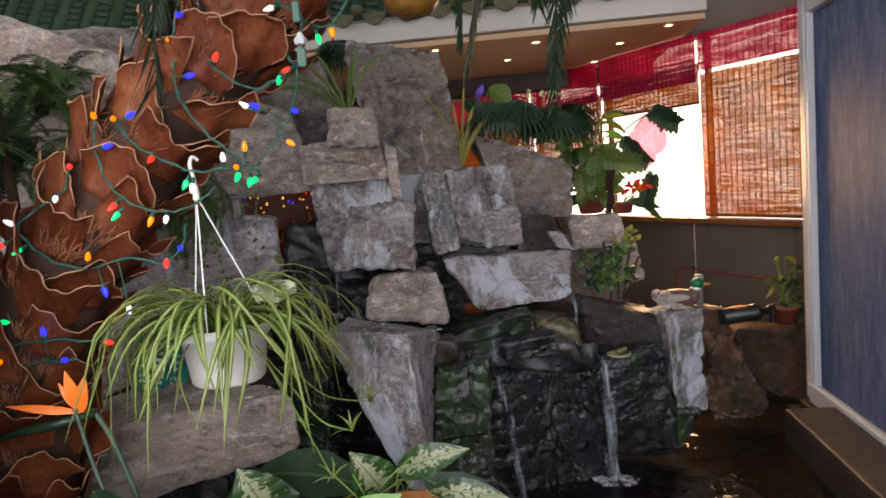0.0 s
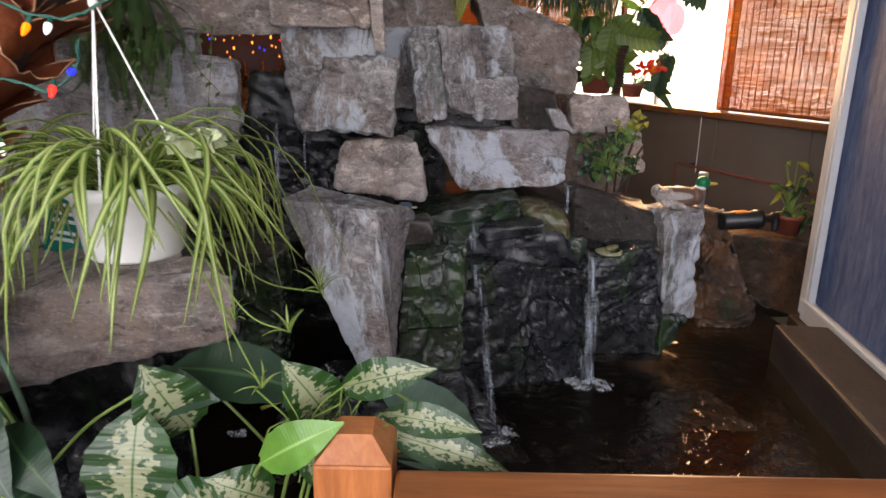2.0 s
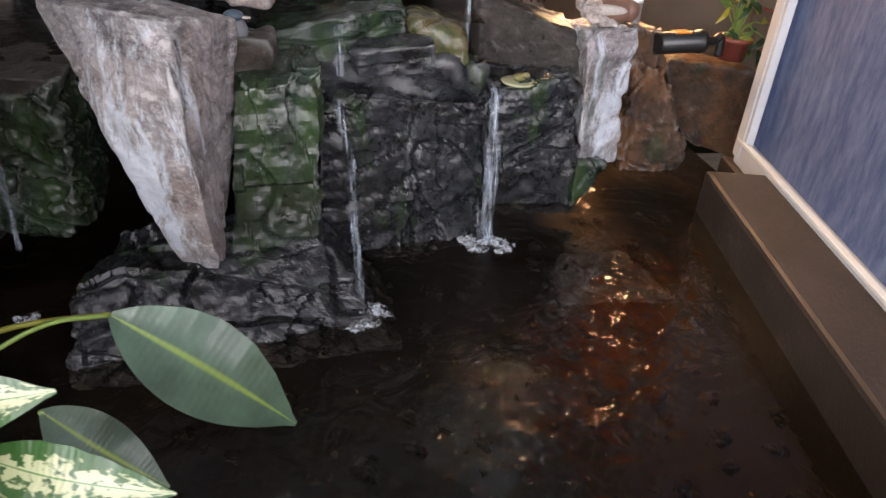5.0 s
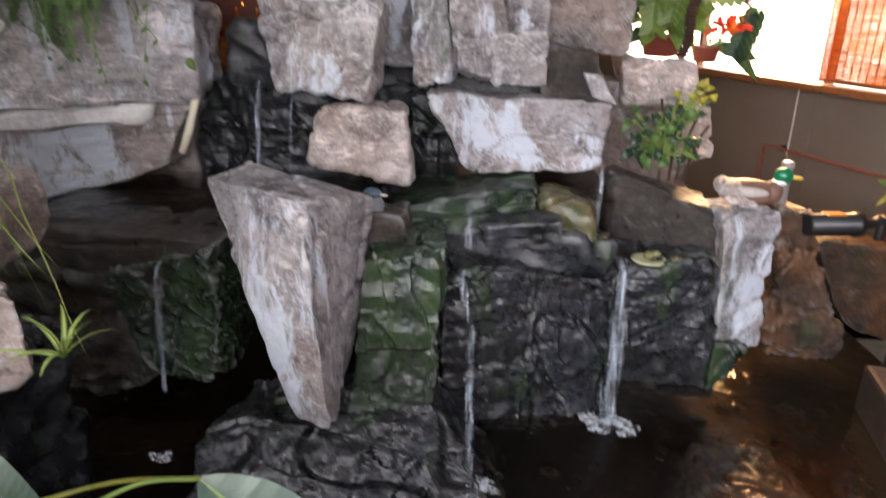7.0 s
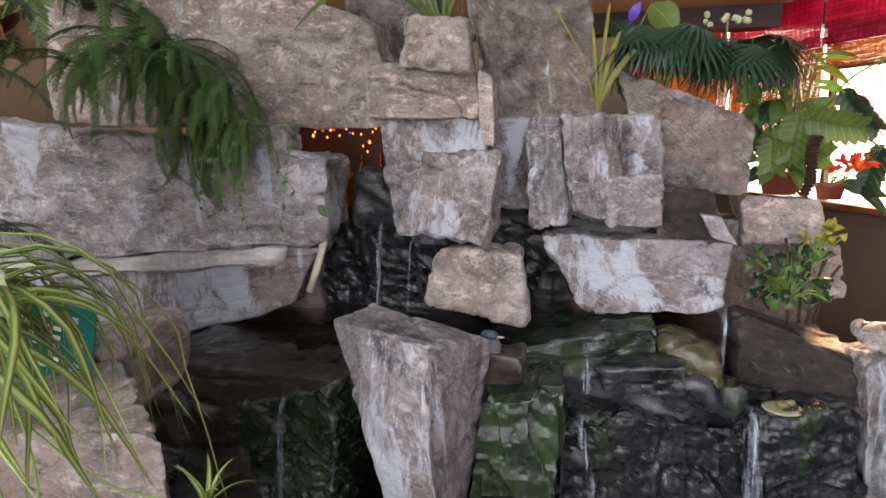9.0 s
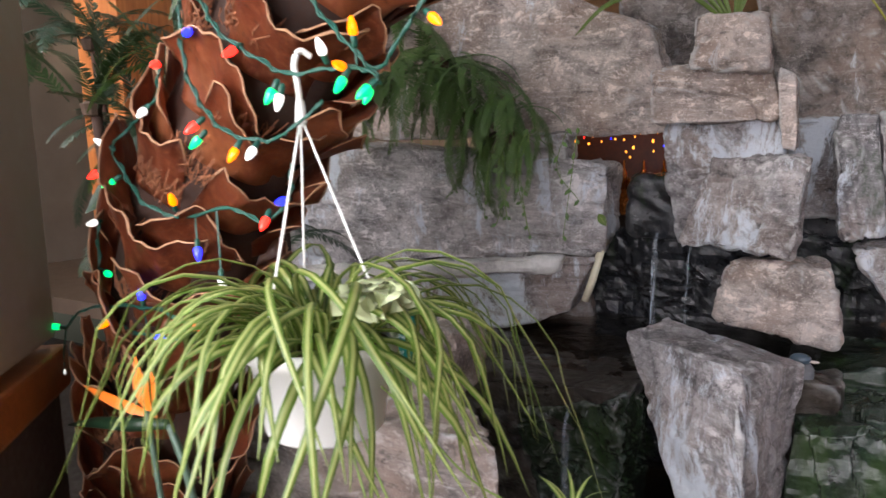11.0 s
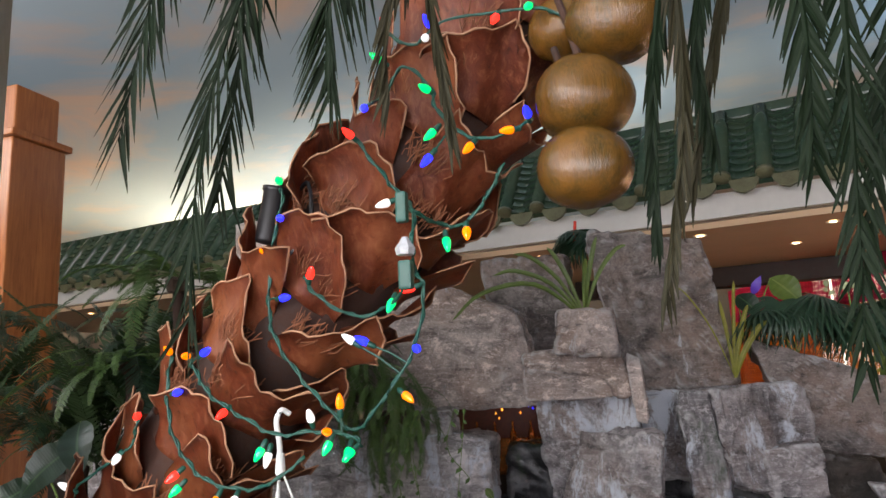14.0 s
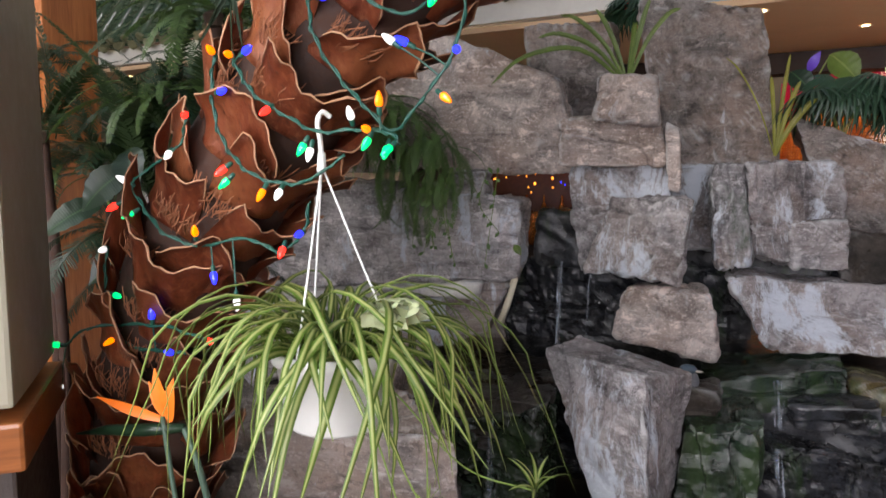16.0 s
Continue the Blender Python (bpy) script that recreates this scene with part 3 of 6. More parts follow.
# pale sign seen through the open window
ob = thing("outdoor_sign", WIN @ Matrix.Translation((1.59, -0.42, 1.88)), "faded pink rounded sign outside the window", "sign")
bm = bmesh.new()
for cx, cz, r in ((0, 0.10, 0.22), (-0.16, 0.02, 0.17), (0.17, 0.0, 0.17), (0.03, -0.12, 0.18)):
    lathe([(r, -0.012), (r, 0.012)], 28, bm, (cx, 0, cz), pose(0, 0, 0, 90))
# the board is no lamp: its glow stands in for daylight on it
part("board", bm, glow_material("pink_sign_in_daylight", (1.0, 0.33, 0.36), 1.8), ob)
part("post", box((0.04, 0.04, 2.2), (0, -0.02, -1.45)), WHITE_PLASTIC, ob)

# copper-brown pipe along the wall under the sill
ob = thing("wall_pipe", WIN @ Matrix.Translation((0.1, 0.07, 0.46)), "thin rusty pipe clipped along the wall", "pipe")
part("run", tube([(-1.2, 0, -0.02), (0.55, 0, 0.0)], 0.012), POT_RED, ob)
part("drop", tube([(0.55, 0, 0.0), (0.57, 0, -0.02), (0.57, 0, -0.55)], 0.012), POT_RED, ob)
part("clip", box((0.03, 0.05, 0.05), (0.38, -0.03, 0), 0.006), BLACK, ob)
ob = thing("blind_cord", WIN @ Matrix.Translation((0.42, 0.05, 0.9)), "thin pale pull cord of the blind", "cord")
part("cord", tube([(0, 0, 1.3), (0.004, 0, 0.3), (0, 0, -0.5)], 0.004, 5), WHITE_PLASTIC, ob)

# roof along the back: local x along the eave, local y to the back
ROOF = pose(0.63, 6.79, 3.24, 0, 0, -10.5)
EAVE_L, EAVE_R = -11.5, 2.4
roof = thing("tiled_eave", ROOF, "Chinese-style eave of glazed green tiles", "roof", kind="structure")
SLOPE = math.atan2(0.66, 0.46)
RUN = 0.80
m = pose(0, 0, 0, math.degrees(SLOPE))
part("deck", box((EAVE_R - EAVE_L, RUN, 0.04), ((EAVE_L + EAVE_R) / 2, RUN / 2 * math.cos(SLOPE) + 0.035, RUN / 2 * math.sin(SLOPE) - 0.04), 0, None, m), ROOF_GLAZE, roof)
part("fascia", box((EAVE_R - EAVE_L, 0.06, 0.20), ((EAVE_L + EAVE_R) / 2, 0.16, -0.16), 0.008), PLASTER, roof, "white plaster fascia")
part("soffit", box((EAVE_R - EAVE_L, 4.2, 0.05), ((EAVE_L + EAVE_R) / 2, 2.3, -0.30)), SOFFIT, roof, "peach painted soffit")
part("ridge", box((EAVE_R - EAVE_L, 0.14, 0.10), ((EAVE_L + EAVE_R) / 2, RUN * math.cos(SLOPE) + 0.07, RUN * math.sin(SLOPE) + 0.03), 0.02), ROOF_GLAZE, roof, "green ridge course")
n_tiles = int((EAVE_R - EAVE_L) / 0.31)
bm = lathe([(0.062, 0), (0.066, 0.01), (0.058, 0.26), (0.065, 0.265), (0.058, 0.52), (0.065, 0.525), (0.058, RUN + 0.02)], 16)
roll_mesh = finish("roll_tile", bm, ROOF_GLAZE)
bm = lathe([(0.0005, -0.02), (0.052, -0.02), (0.058, -0.012), (0.067, -0.014), (0.069, 0.02)], 20)
end_mesh = finish("tile_end", bm, ROOF_END)
bm = bmesh.new()
pts = [(-0.115, 0.03), (-0.10, -0.03), (-0.06, -0.075), (0, -0.10), (0.06, -0.075), (0.10, -0.03), (0.115, 0.03)]
fr = [bm.verts.new((x, 0, z)) for x, z in pts]
bk = [bm.verts.new((x, 0.03, z)) for x, z in pts]
bm.faces.new(fr)
bm.faces.new(bk[::-1])
for i in range(len(pts)):
    bm.faces.new((fr[i], bk[i], bk[(i + 1) % 7], fr[(i + 1) % 7]))
drip_mesh = finish("drip_tile", bm, ROOF_END, False)
bm = bmesh.new()
for j in range(9):
    d0 = j * RUN / 9
    for i in range(6):
        u0, u1 = i / 6 - 0.5, (i + 1) / 6 - 0.5
        w = 0.225
        q = []
        for u, d, lift in ((u0, d0, 0.028), (u1, d0, 0.028), (u1, d0 + RUN / 9 + 0.03, 0.0), (u0, d0 + RUN / 9 + 0.03, 0.0)):
            q.append(bm.verts.new((u * w, d, lift + 0.16 * (u * u) - 0.008)))
        bm.faces.new(q)
        low = [bm.verts.new((u * w, d0, 0.028 + 0.16 * u * u - 0.03)) for u in (u0, u1)]
        bm.faces.new((low[0], low[1], q[1], q[0]))
pan_mesh = finish("pan_tile", bm, ROOF_GLAZE, False)
for i in range(n_tiles):
    x = EAVE_L + 0.15 + i * 0.31
    o = part("roll_tile", roll_mesh, None, roof)
    o.matrix_basis = pose(x, 0, 0.02, math.degrees(SLOPE) - 90)
    o = part("tile_end", end_mesh, None, o)
    o = part("drip_tile", drip_mesh, None, roof)
    o.matrix_basis = pose(x + 0.155, 0.0, -0.02, -14)
    o = part("pan_tile", pan_mesh, None, roof)
    o.matrix_basis = pose(x + 0.155, 0.02, -0.01, math.degrees(SLOPE))

# downlights in the soffit
for lx, ly in ((-0.15, 0.45), (0.85, 0.55), (1.75, 1.1), (0.55, 1.5), (1.6, 2.3), (-1.6, 0.5), (-4.0, 0.5), (-6.6, 0.5), (-8.4, 0.6), (2.1, 0.35), (-0.6, 2.2), (-2.6, 1.6)):
    ob = thing("downlight", ROOF @ Matrix.Translation((lx, ly, -0.332)), "small round recessed warm downlight in the soffit", "lamp", "soffit downlights")
    part("trim_ring", lathe([(0.035, -0.004), (0.052, -0.005), (0.055, 0.0), (0.035, 0.004)], 20, cap=False), WHITE_PLASTIC, ob)
    part("lens", lathe([(0.001, 0.0), (0.036, 0.0)], 20, cap=False), DOWNLIGHT, ob)
single("beam", box((4.4, 0.3, 0.22)), BEAM, ROOF @ Matrix.Translation((0.2, 2.9, -0.44)), "dark brown beam under the soffit", kind="structure", smooth=False)
for lx in (-5.0, 0.4, 1.7):
    lamp("soffit_lamp", "SPOT", tuple(ROOF @ Vector((lx, 0.8, -0.40))), tuple(ROOF @ Vector((lx, 0.7, -3))), 15, (1.0, 0.74, 0.45), 0.05, None, 120)

# glass partition beside the pond
PA, PB = Vector((3.25, 5.32, 0)), Vector((2.72, 2.6, 0))
along = math.degrees(math.atan2(PB.y - PA.y, PB.x - PA.x))
plen = (PB - PA).length
PART = pose(PA.x, PA.y, 0, 0, 0, along)
ob = thing("glass_partition", PART, "dusty bluish glazing in a white metal frame by the pond", "window")
part("frame_post", box((0.11, 0.12, 3.2), (0.02, 0, 1.28), 0.012), FRAME_WHITE, ob)
part("frame_post", box((0.11, 0.12, 3.2), (plen, 0, 1.28), 0.012), FRAME_WHITE, ob)
part("bottom_rail", box((plen, 0.11, 0.14), (plen / 2, 0, -0.29), 0.012), FRAME_WHITE, ob)
part("inner_ledge", box((plen, 0.04, 0.02), (plen / 2, -0.045, -0.205), 0.004), WHITE_PLASTIC, ob)
part("top_rail", box((plen, 0.11, 0.14), (plen / 2, 0, 2.72), 0.012), FRAME_WHITE, ob)
part("inner_frame", box((0.035, 0.05, 2.86), (0.10, -0.03, 1.23), 0.005), FRAME_WHITE, ob)
part("pane", box((plen - 0.1, 0.012, 2.9), (plen / 2 + 0.02, 0.02, 1.24)), PANE, ob, "dusty glass pane with blue daylight in its colour")
single("pond_kerb", box((plen + 0.2, 0.24, 0.62), bevel=0.02), KERB, PART @ Matrix.Translation((plen / 2, 0.02, -0.675)), "dark mottled stone kerb beside the pond", kind="structure", smooth=False)

single("pond_kerb", box((plen - 0.35, 0.44, 0.74), bevel=0.025), KERB, PART @ Matrix.Translation((plen / 2 + 0.29, -0.185, -0.61)), "broad dark stone kerb at the water's edge", kind="structure", smooth=False)

# pond
bm = bmesh.new()
bmesh.ops.create_grid(bm, x_segments=2, y_segments=2, size=0.5, matrix=Matrix.Diagonal((5.9, 4.4, 1, 1)))
pond = single("water", bm, WATER, (0.25, 4.2, POND_Z), "dark clear pond water with small ripples", kind="structure")
pond.visible_shadow = False
single("pond_front_wall", box((15, 0.16, 0.9), bevel=0.02), KERB, (-4.6, 2.12, -0.45), "dark stone wall at the front of the pond", kind="structure", smooth=False)
rng = random.Random(4)
bm = bmesh.new()
for i in range(240):
    r = rng.uniform(0.015, 0.06)
    mm = Matrix.Translation((rng.uniform(-0.3, 2.9), rng.uniform(2.4, 5.2), -0.86 + r * 0.3)) @ Euler((0, 0, rng.uniform(0, 6))).to_matrix().to_4x4() @ Matrix.Diagonal((r, r * rng.uniform(0.6, 1), r * 0.5, 1))
    bmesh.ops.create_icosphere(bm, subdivisions=1, radius=1, matrix=mm)
single("pebbles", bm, PEBBLE, (0, 0, 0), "rounded brown pebbles on the pond bed", "pebbles", kind="stuff")
bm = bmesh.new()
for i in range(150):
    lathe([(0.011, 0), (0.011, 0.002)], 8, bm, (rng.uniform(0.3, 2.5), rng.uniform(2.6, 4.4), -0.83 + rng.uniform(0, 0.02)), Euler((rng.uniform(-0.5, 0.5), rng.uniform(-0.5, 0.5), 0)).to_matrix().to_4x4())
single("coins", bm, COIN, (0, 0, 0), "scattered coins on the pond bed", "coins", kind="stuff")


# ---- rocks ----
def rock(front, y, depth, mat, label, seed, name="boulder", lean=(0, 0, 0, 0), back=(0.0, 0.0, 0.9), res=34, chips=15, rough=0.020, k=26.0, group="waterfall rocks", strata=0.5, upright=0.0, rear=None):
    """A rough stone: four front corners (x, z) from the top left clockwise, the front's y, the depth behind it.
    lean moves each front corner in y; back shifts and scales the rear face, or rear gives its four corners."""
    rng = random.Random(seed)
    cx, cz = sum(p[0] for p in front) / 4, sum(p[1] for p in front) / 4
    tl, tr, br, bl = [Vector((1.035 * (p[0] - cx), l, 1.035 * (p[1] - cz))) for p, l in zip(front, lean)]
    if rear:
        rear = [Vector((p[0] - cx, depth, p[1] - cz)) for p in rear]
    else:
        rear = [Vector((p.x * back[2] + back[0], depth, p.z * back[2] + back[1])) for p in (tl, tr, br, bl)]
    bm = bmesh.new()
    bmesh.ops.create_cube(bm, size=2)
    bmesh.ops.subdivide_edges(bm, edges=bm.edges[:], cuts=res, use_grid_fill=True)
    planes = []
    for i in range(chips):
        n = Vector((rng.choice((-1, 1)) * rng.uniform(0.2, 1), rng.choice((-1, -1, 1)) * rng.uniform(0.1, 1), rng.choice((-1, 1)) * rng.uniform(0.2, 1)))
        if i % 3 == 0:
            n[rng.randrange(3)] *= 0.05
        n.normalize()
        planes.append((n, (abs(n.x) + abs(n.y) + abs(n.z)) * rng.uniform(0.88, 0.995)))
    shift = Vector((seed * 3.7, seed * 1.3, seed * 2.1))
    for v in bm.verts:
        q = v.co.copy()
        s = (abs(q.x) ** k + abs(q.y) ** k + abs(q.z) ** k) ** (-1 / k)
        q *= s
        for n, off in planes:
            d = q.dot(n) - off
            if d > 0:
                q -= n * d * 0.92
        u, w, h = (q.x + 1) / 2, (q.y + 1) / 2, (q.z + 1) / 2
        f = (bl * (1 - u) + br * u) * (1 - h) + (tl * (1 - u) + tr * u) * h
        r = (rear[3] * (1 - u) + rear[2] * u) * (1 - h) + (rear[0] * (1 - u) + rear[1] * u) * h
        v.co = f * (1 - w) + r * w
    bm.normal_update()
    moves = []
    for v in bm.verts:
        p = v.co + shift
        d = noise.fractal(p * 2.6, 0.9, 2.1, 5) * 1.1
        d += strata * 0.55 * noise.noise(Vector((p.x * 2.5, p.y * 2.5, p.z * 13)))
        d += 0.6 * abs(noise.noise(p * 6.5)) + 0.32 * noise.noise(p * 17) + 0.16 * noise.noise(p * 36)
        cell = noise.cell(Vector((p.x * 4.5 + 0.6 * noise.noise(p * 5), p.y * 4.5, p.z * 6.5 + 0.6 * noise.noise(p * 4))))
        d += 0.55 * (cell - 0.5)
        if upright:
            w = noise.noise(Vector((p.x * 8 + 0.5 * noise.noise(p * 3), p.y * 8, p.z * 1.1)))
            d += upright * (1.6 * w - 1.2 * max(0.0, 0.12 - abs(w)) * 8)
        c = abs(noise.noise(p * 3.1 + Vector((9, 4, 1))))
        if c < 0.06:
            d -= (0.06 - c) * 16
        moves.append(v.normal * d * rough)
    for v, mv in zip(bm.verts, moves):
        v.co += mv
    return single(name, bm, mat, (cx, y, cz), label, "rock", group, smooth=res < 50 or mat not in (ROCK_WET, ROCK_MOSS))


rock([(-3.76, 1.69), (-0.84, 1.46), (-0.86, 0.99), (-3.93, 0.64)], 5.05, 0.8, ROCK_LIT_SLAB, "long grey boulder with a limed end, over a second slab", 1, rough=0.03, res=40)
rock([(-3.88, 0.60), (-0.89, 0.95), (-1.06, 0.60), (-4.16, -0.33)], 5, 0.75, ROCK_PALE, "grey slab with a pale limed lower edge", 2, res=40, lean=(0, 0, 0.1, 0.1))
rock([(-2.79, 3.09), (-0.74, 2.22), (-0.61, 1.62), (-2.83, 1.63)], 5.45, 0.6, ROCK_WARM, "broad brown-grey boulder sloping to one side", 3, res=36, back=(0.05, 0.05, 0.9), lean=(0, 0.1, 0, 0))
rock([(-1.38, 1.64), (-1.07, 1.63), (-1.05, 1.47), (-1.41, 1.46)], 5.1, 0.3, ROCK, "small grey wedge stone", 4, res=14)
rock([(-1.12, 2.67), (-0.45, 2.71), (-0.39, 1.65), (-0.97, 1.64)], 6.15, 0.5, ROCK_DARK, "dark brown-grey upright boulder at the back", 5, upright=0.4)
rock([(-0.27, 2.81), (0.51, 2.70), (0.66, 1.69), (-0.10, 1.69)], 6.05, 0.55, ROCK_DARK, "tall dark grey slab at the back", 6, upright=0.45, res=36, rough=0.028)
rock([(-0.40, 2.20), (-0.07, 2.18), (-0.05, 1.91), (-0.40, 1.91)], 5.1, 0.4, ROCK_WARM, "small square-cut warm grey block on the stack", 7, res=18, lean=(0, 0.06, 0.06, 0))
rock([(-0.60, 1.94), (-0.05, 1.94), (-0.00, 1.67), (-0.59, 1.66)], 5.12, 0.5, ROCK_WARM, "pale warm cap block on the stack", 8, lean=(0, 0.16, 0.16, 0))
rock([(-0.59, 1.68), (0.00, 1.68), (0.06, 1.28), (-0.48, 0.99)], 5.28, 0.5, ROCK_PALE, "limed grey block under the cap block", 9, lean=(0, 0.05, 0, 0.05))
rock([(-0.01, 1.92), (0.07, 1.87), (0.09, 1.51), (0.02, 1.53)], 5.2, 0.3, ROCK_WARM, "small upright warm stone chip", 10, res=12, rough=0.012)
rock([(-0.30, 1.49), (0.18, 1.50), (0.13, 1.05), (-0.45, 1.03)], 4.78, 0.5, ROCK, "grey block with upright bands of lime", 11, upright=0.6, res=32, lean=(0.36, 0.04, -0.12, 0.4))
rock([(0.25, 1.69), (0.43, 1.68), (0.48, 1.12), (0.28, 1.08)], 5.3, 0.5, ROCK_WHITE, "narrow upright grey block with limed edges", 12, res=28, upright=0.5, lean=(0.08, 0, -0.1, -0.2))
rock([(0.43, 1.68), (0.76, 1.70), (0.78, 1.10), (0.49, 1.13)], 5.32, 0.5, ROCK, "upright grey block beside its split half", 52, res=28, upright=0.5, lean=(0, 0.2, 0.12, -0.06))
rock([(-3.85, 0.68), (-1.04, 0.96), (-1.08, 0.87), (-3.87, 0.56)], 4.93, 0.4, MORTAR, "pale lime mortar seam between two slabs", 53, name="mortar_seam", res=30, k=8.0, chips=4, lean=(0, 0, 0.02, 0))
# added filler: near-black stone stands for the shade between the stacked blocks
rock([(-0.25, 1.45), (1.0, 1.45), (1.0, 0.85), (-0.25, 0.85)], 5.85, 0.4, ROCK_WET, "added dark stone standing for shade in the gaps behind the stack", 54, res=22)
rock([(0.66, 1.35), (0.98, 1.38), (1.01, 1.07), (0.69, 1.09)], 5.38, 0.4, ROCK, "small square blue-grey block", 13, res=18, lean=(0, 0.05, 0.05, 0))
rock([(-0.01, 1.67), (0.97, 1.70), (1.01, 1.18), (0.02, 1.14)], 5.72, 0.4, ROCK_PALE, "limed blue-grey stone set back in the stack", 14)
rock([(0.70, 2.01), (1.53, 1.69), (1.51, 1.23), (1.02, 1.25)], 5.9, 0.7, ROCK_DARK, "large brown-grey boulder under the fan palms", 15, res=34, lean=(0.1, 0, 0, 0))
rock([(0.35, 1.06), (1.36, 1.00), (1.29, 0.68), (0.59, 0.65)], 5.15, 0.6, ROCK_PALE, "broad limed grey slab over the water", 16, res=38, lean=(0.08, 0.32, 0.1, 0))
rock([(0.96, 1.31), (1.28, 1.27), (1.33, 0.98), (0.99, 1.00)], 5.55, 0.4, ROCK_DAMP, "mossy stone in a gap of the stack", 17, res=18)
rock([(1.20, 1.16), (1.29, 1.15), (1.38, 1.01), (1.26, 1.05)], 5.4, 0.2, ROCK, "loose flake of grey stone", 18, res=12, rough=0.012)
rock([(-0.19, 0.98), (0.28, 1.02), (0.33, 0.66), (-0.25, 0.68)], 4.72, 0.5, ROCK_WARM, "rounded warm grey boulder", 19, res=30, k=9.0, lean=(0.28, 0.1, -0.05, 0.25))
rock([(-0.47, 0.79), (0.02, 0.82), (0.13, -0.06), (-0.02, -0.04)], 3.78, 0.52, ROCK_PALE, "wedge-shaped pale boulder tapering down into the water", 20, res=52, back=(0.20, 0.04, 0.94), chips=10, k=30.0, rough=0.015, lean=(0.42, 0, -0.06, 0), rear=[(-0.32, 0.86), (0.24, 0.73), (0.13, 0.02), (0.02, 0.02)])
rock([(0.22, 0.56), (0.96, 0.65), (0.96, 0.45), (0.32, 0.39)], 4.85, 0.5, ROCK_MOSS, "wet green-grey stone ledge", 21, res=28, lean=(-0.15, 0.12, 0.1, -0.2))
rock([(0.19, 0.53), (0.53, 0.55), (0.47, -0.62), (0.06, -0.62)], 4.2, 0.6, ROCK_MOSS, "green algae-covered wet stone face", 22, res=60, lean=(0, 0, -0.05, -0.1))
rock([(0.51, 0.33), (1.36, 0.24), (1.38, -0.65), (0.46, -0.65)], 4.52, 0.6, ROCK_WET, "dark wet rock face behind the falls", 23, res=66, rough=0.026, chips=18, lean=(0, 0.2, 0.2, 0))
rock([(-0.45, -0.28), (0.48, -0.18), (0.85, -0.64), (-0.45, -0.64)], 3.9, 0.6, ROCK_WET, "low dark wet rocks at the foot of the falls", 24, res=64, rough=0.034, chips=14, lean=(0, 0.3, -0.05, -0.2))
rock([(-1.61, 0.45), (-0.48, 0.48), (-0.54, 0.19), (-1.53, 0.15)], 4.35, 0.9, ROCK_DAMP, "flat dark wet ledge with water over it", 25, res=38, lean=(0.15, -0.05, 0, 0.1))
rock([(-1.05, 0.26), (-0.48, 0.47), (-0.50, -0.19), (-0.87, -0.22)], 4.28, 0.6, ROCK_MOSS, "dark green algae-covered stone", 26, res=60, rough=0.035, lean=(0.1, -0.02, 0, 0.1))
rock([(-1.73, 0.33), (-1.04, 0.23), (-0.85, -0.32), (-1.79, -0.43)], 4.4, 0.8, ROCK_DAMP, "dark wet stones under the ledge", 27, res=32, rough=0.05)
rock([(0.96, 0.60), (1.24, 0.56), (1.29, 0.16), (1.00, 0.34)], 4.8, 0.5, ROCK_YELLOW, "yellow-green algae-streaked wet stone", 28, res=26, k=6.0, lean=(0.12, 0, 0, 0.05))
rock([(0.67, 0.48), (1.06, 0.53), (1.07, 0.38), (0.70, 0.37)], 4.72, 0.35, ROCK_WET, "small dark wet stone on the ledge", 29, res=18)
rock([(1.29, 0.27), (1.86, 0.31), (1.94, -0.18), (1.36, -0.19)], 4.86, 0.6, ROCK_WET, "dark wet ledge with water sliding off", 30, res=54, rough=0.03)
rock([(1.45, -0.10), (2.0, -0.10), (2.04, -0.65), (1.45, -0.65)], 5.05, 0.5, ROCK_WET, "dark wet stone under the ledge", 31, res=22)
rock([(1.41, 0.63), (1.98, 0.50), (1.93, 0.24), (1.38, 0.13)], 5.15, 0.55, ROCK_DAMP, "dark brown flat-topped boulder under the duck", 32, res=30, lean=(0.32, 0, -0.1, 0.1))
rock([(1.91, 0.52), (2.27, 0.52), (2.26, -0.25), (2.01, -0.30)], 5.02, 0.5, ROCK_WHITE, "upright pale grey boulder above the pond", 33, upright=0.6, res=34, k=22.0, lean=(-0.06, 0.1, 0.08, 0))
rock([(1.97, -0.19), (2.15, -0.21), (2.07, -0.39), (1.98, -0.49)], 4.98, 0.3, ROCK_MOSS, "yellow-green algae-covered foot stone", 34, res=14)
rock([(2.43, 0.23), (2.72, 0.17), (2.98, -0.52), (2.45, -0.52)], 5.45, 0.6, ROCK_RUST, "rust-brown boulder lit by warm light", 35, res=36, rough=0.05, chips=30, k=6.0)
rock([(2.44, 0.43), (2.65, 0.40), (2.77, 0.14), (2.49, 0.15)], 5.6, 0.4, ROCK_RUST, "rust-brown stone behind the duck", 36, res=20)
rock([(2.89, 0.13), (3.67, 0.04), (3.74, -0.68), (3.13, -0.43)], 5.95, 0.5, ROCK_RUST, "low dark kerb stones against the wall", 37, res=24)
rock([(1.52, 1.22), (1.96, 1.21), (2.00, 0.94), (1.56, 0.92)], 6.05, 0.5, ROCK_WARM, "warm brown block under the window plants", 38, res=22)
rock([(1.81, 0.93), (2.05, 0.96), (2.10, 0.66), (1.89, 0.61)], 5.9, 0.3, ROCK_WARM, "upright warm brown stone", 39, res=18)
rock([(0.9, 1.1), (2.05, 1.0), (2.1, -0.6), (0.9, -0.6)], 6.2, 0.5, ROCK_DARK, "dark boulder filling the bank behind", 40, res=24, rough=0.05)
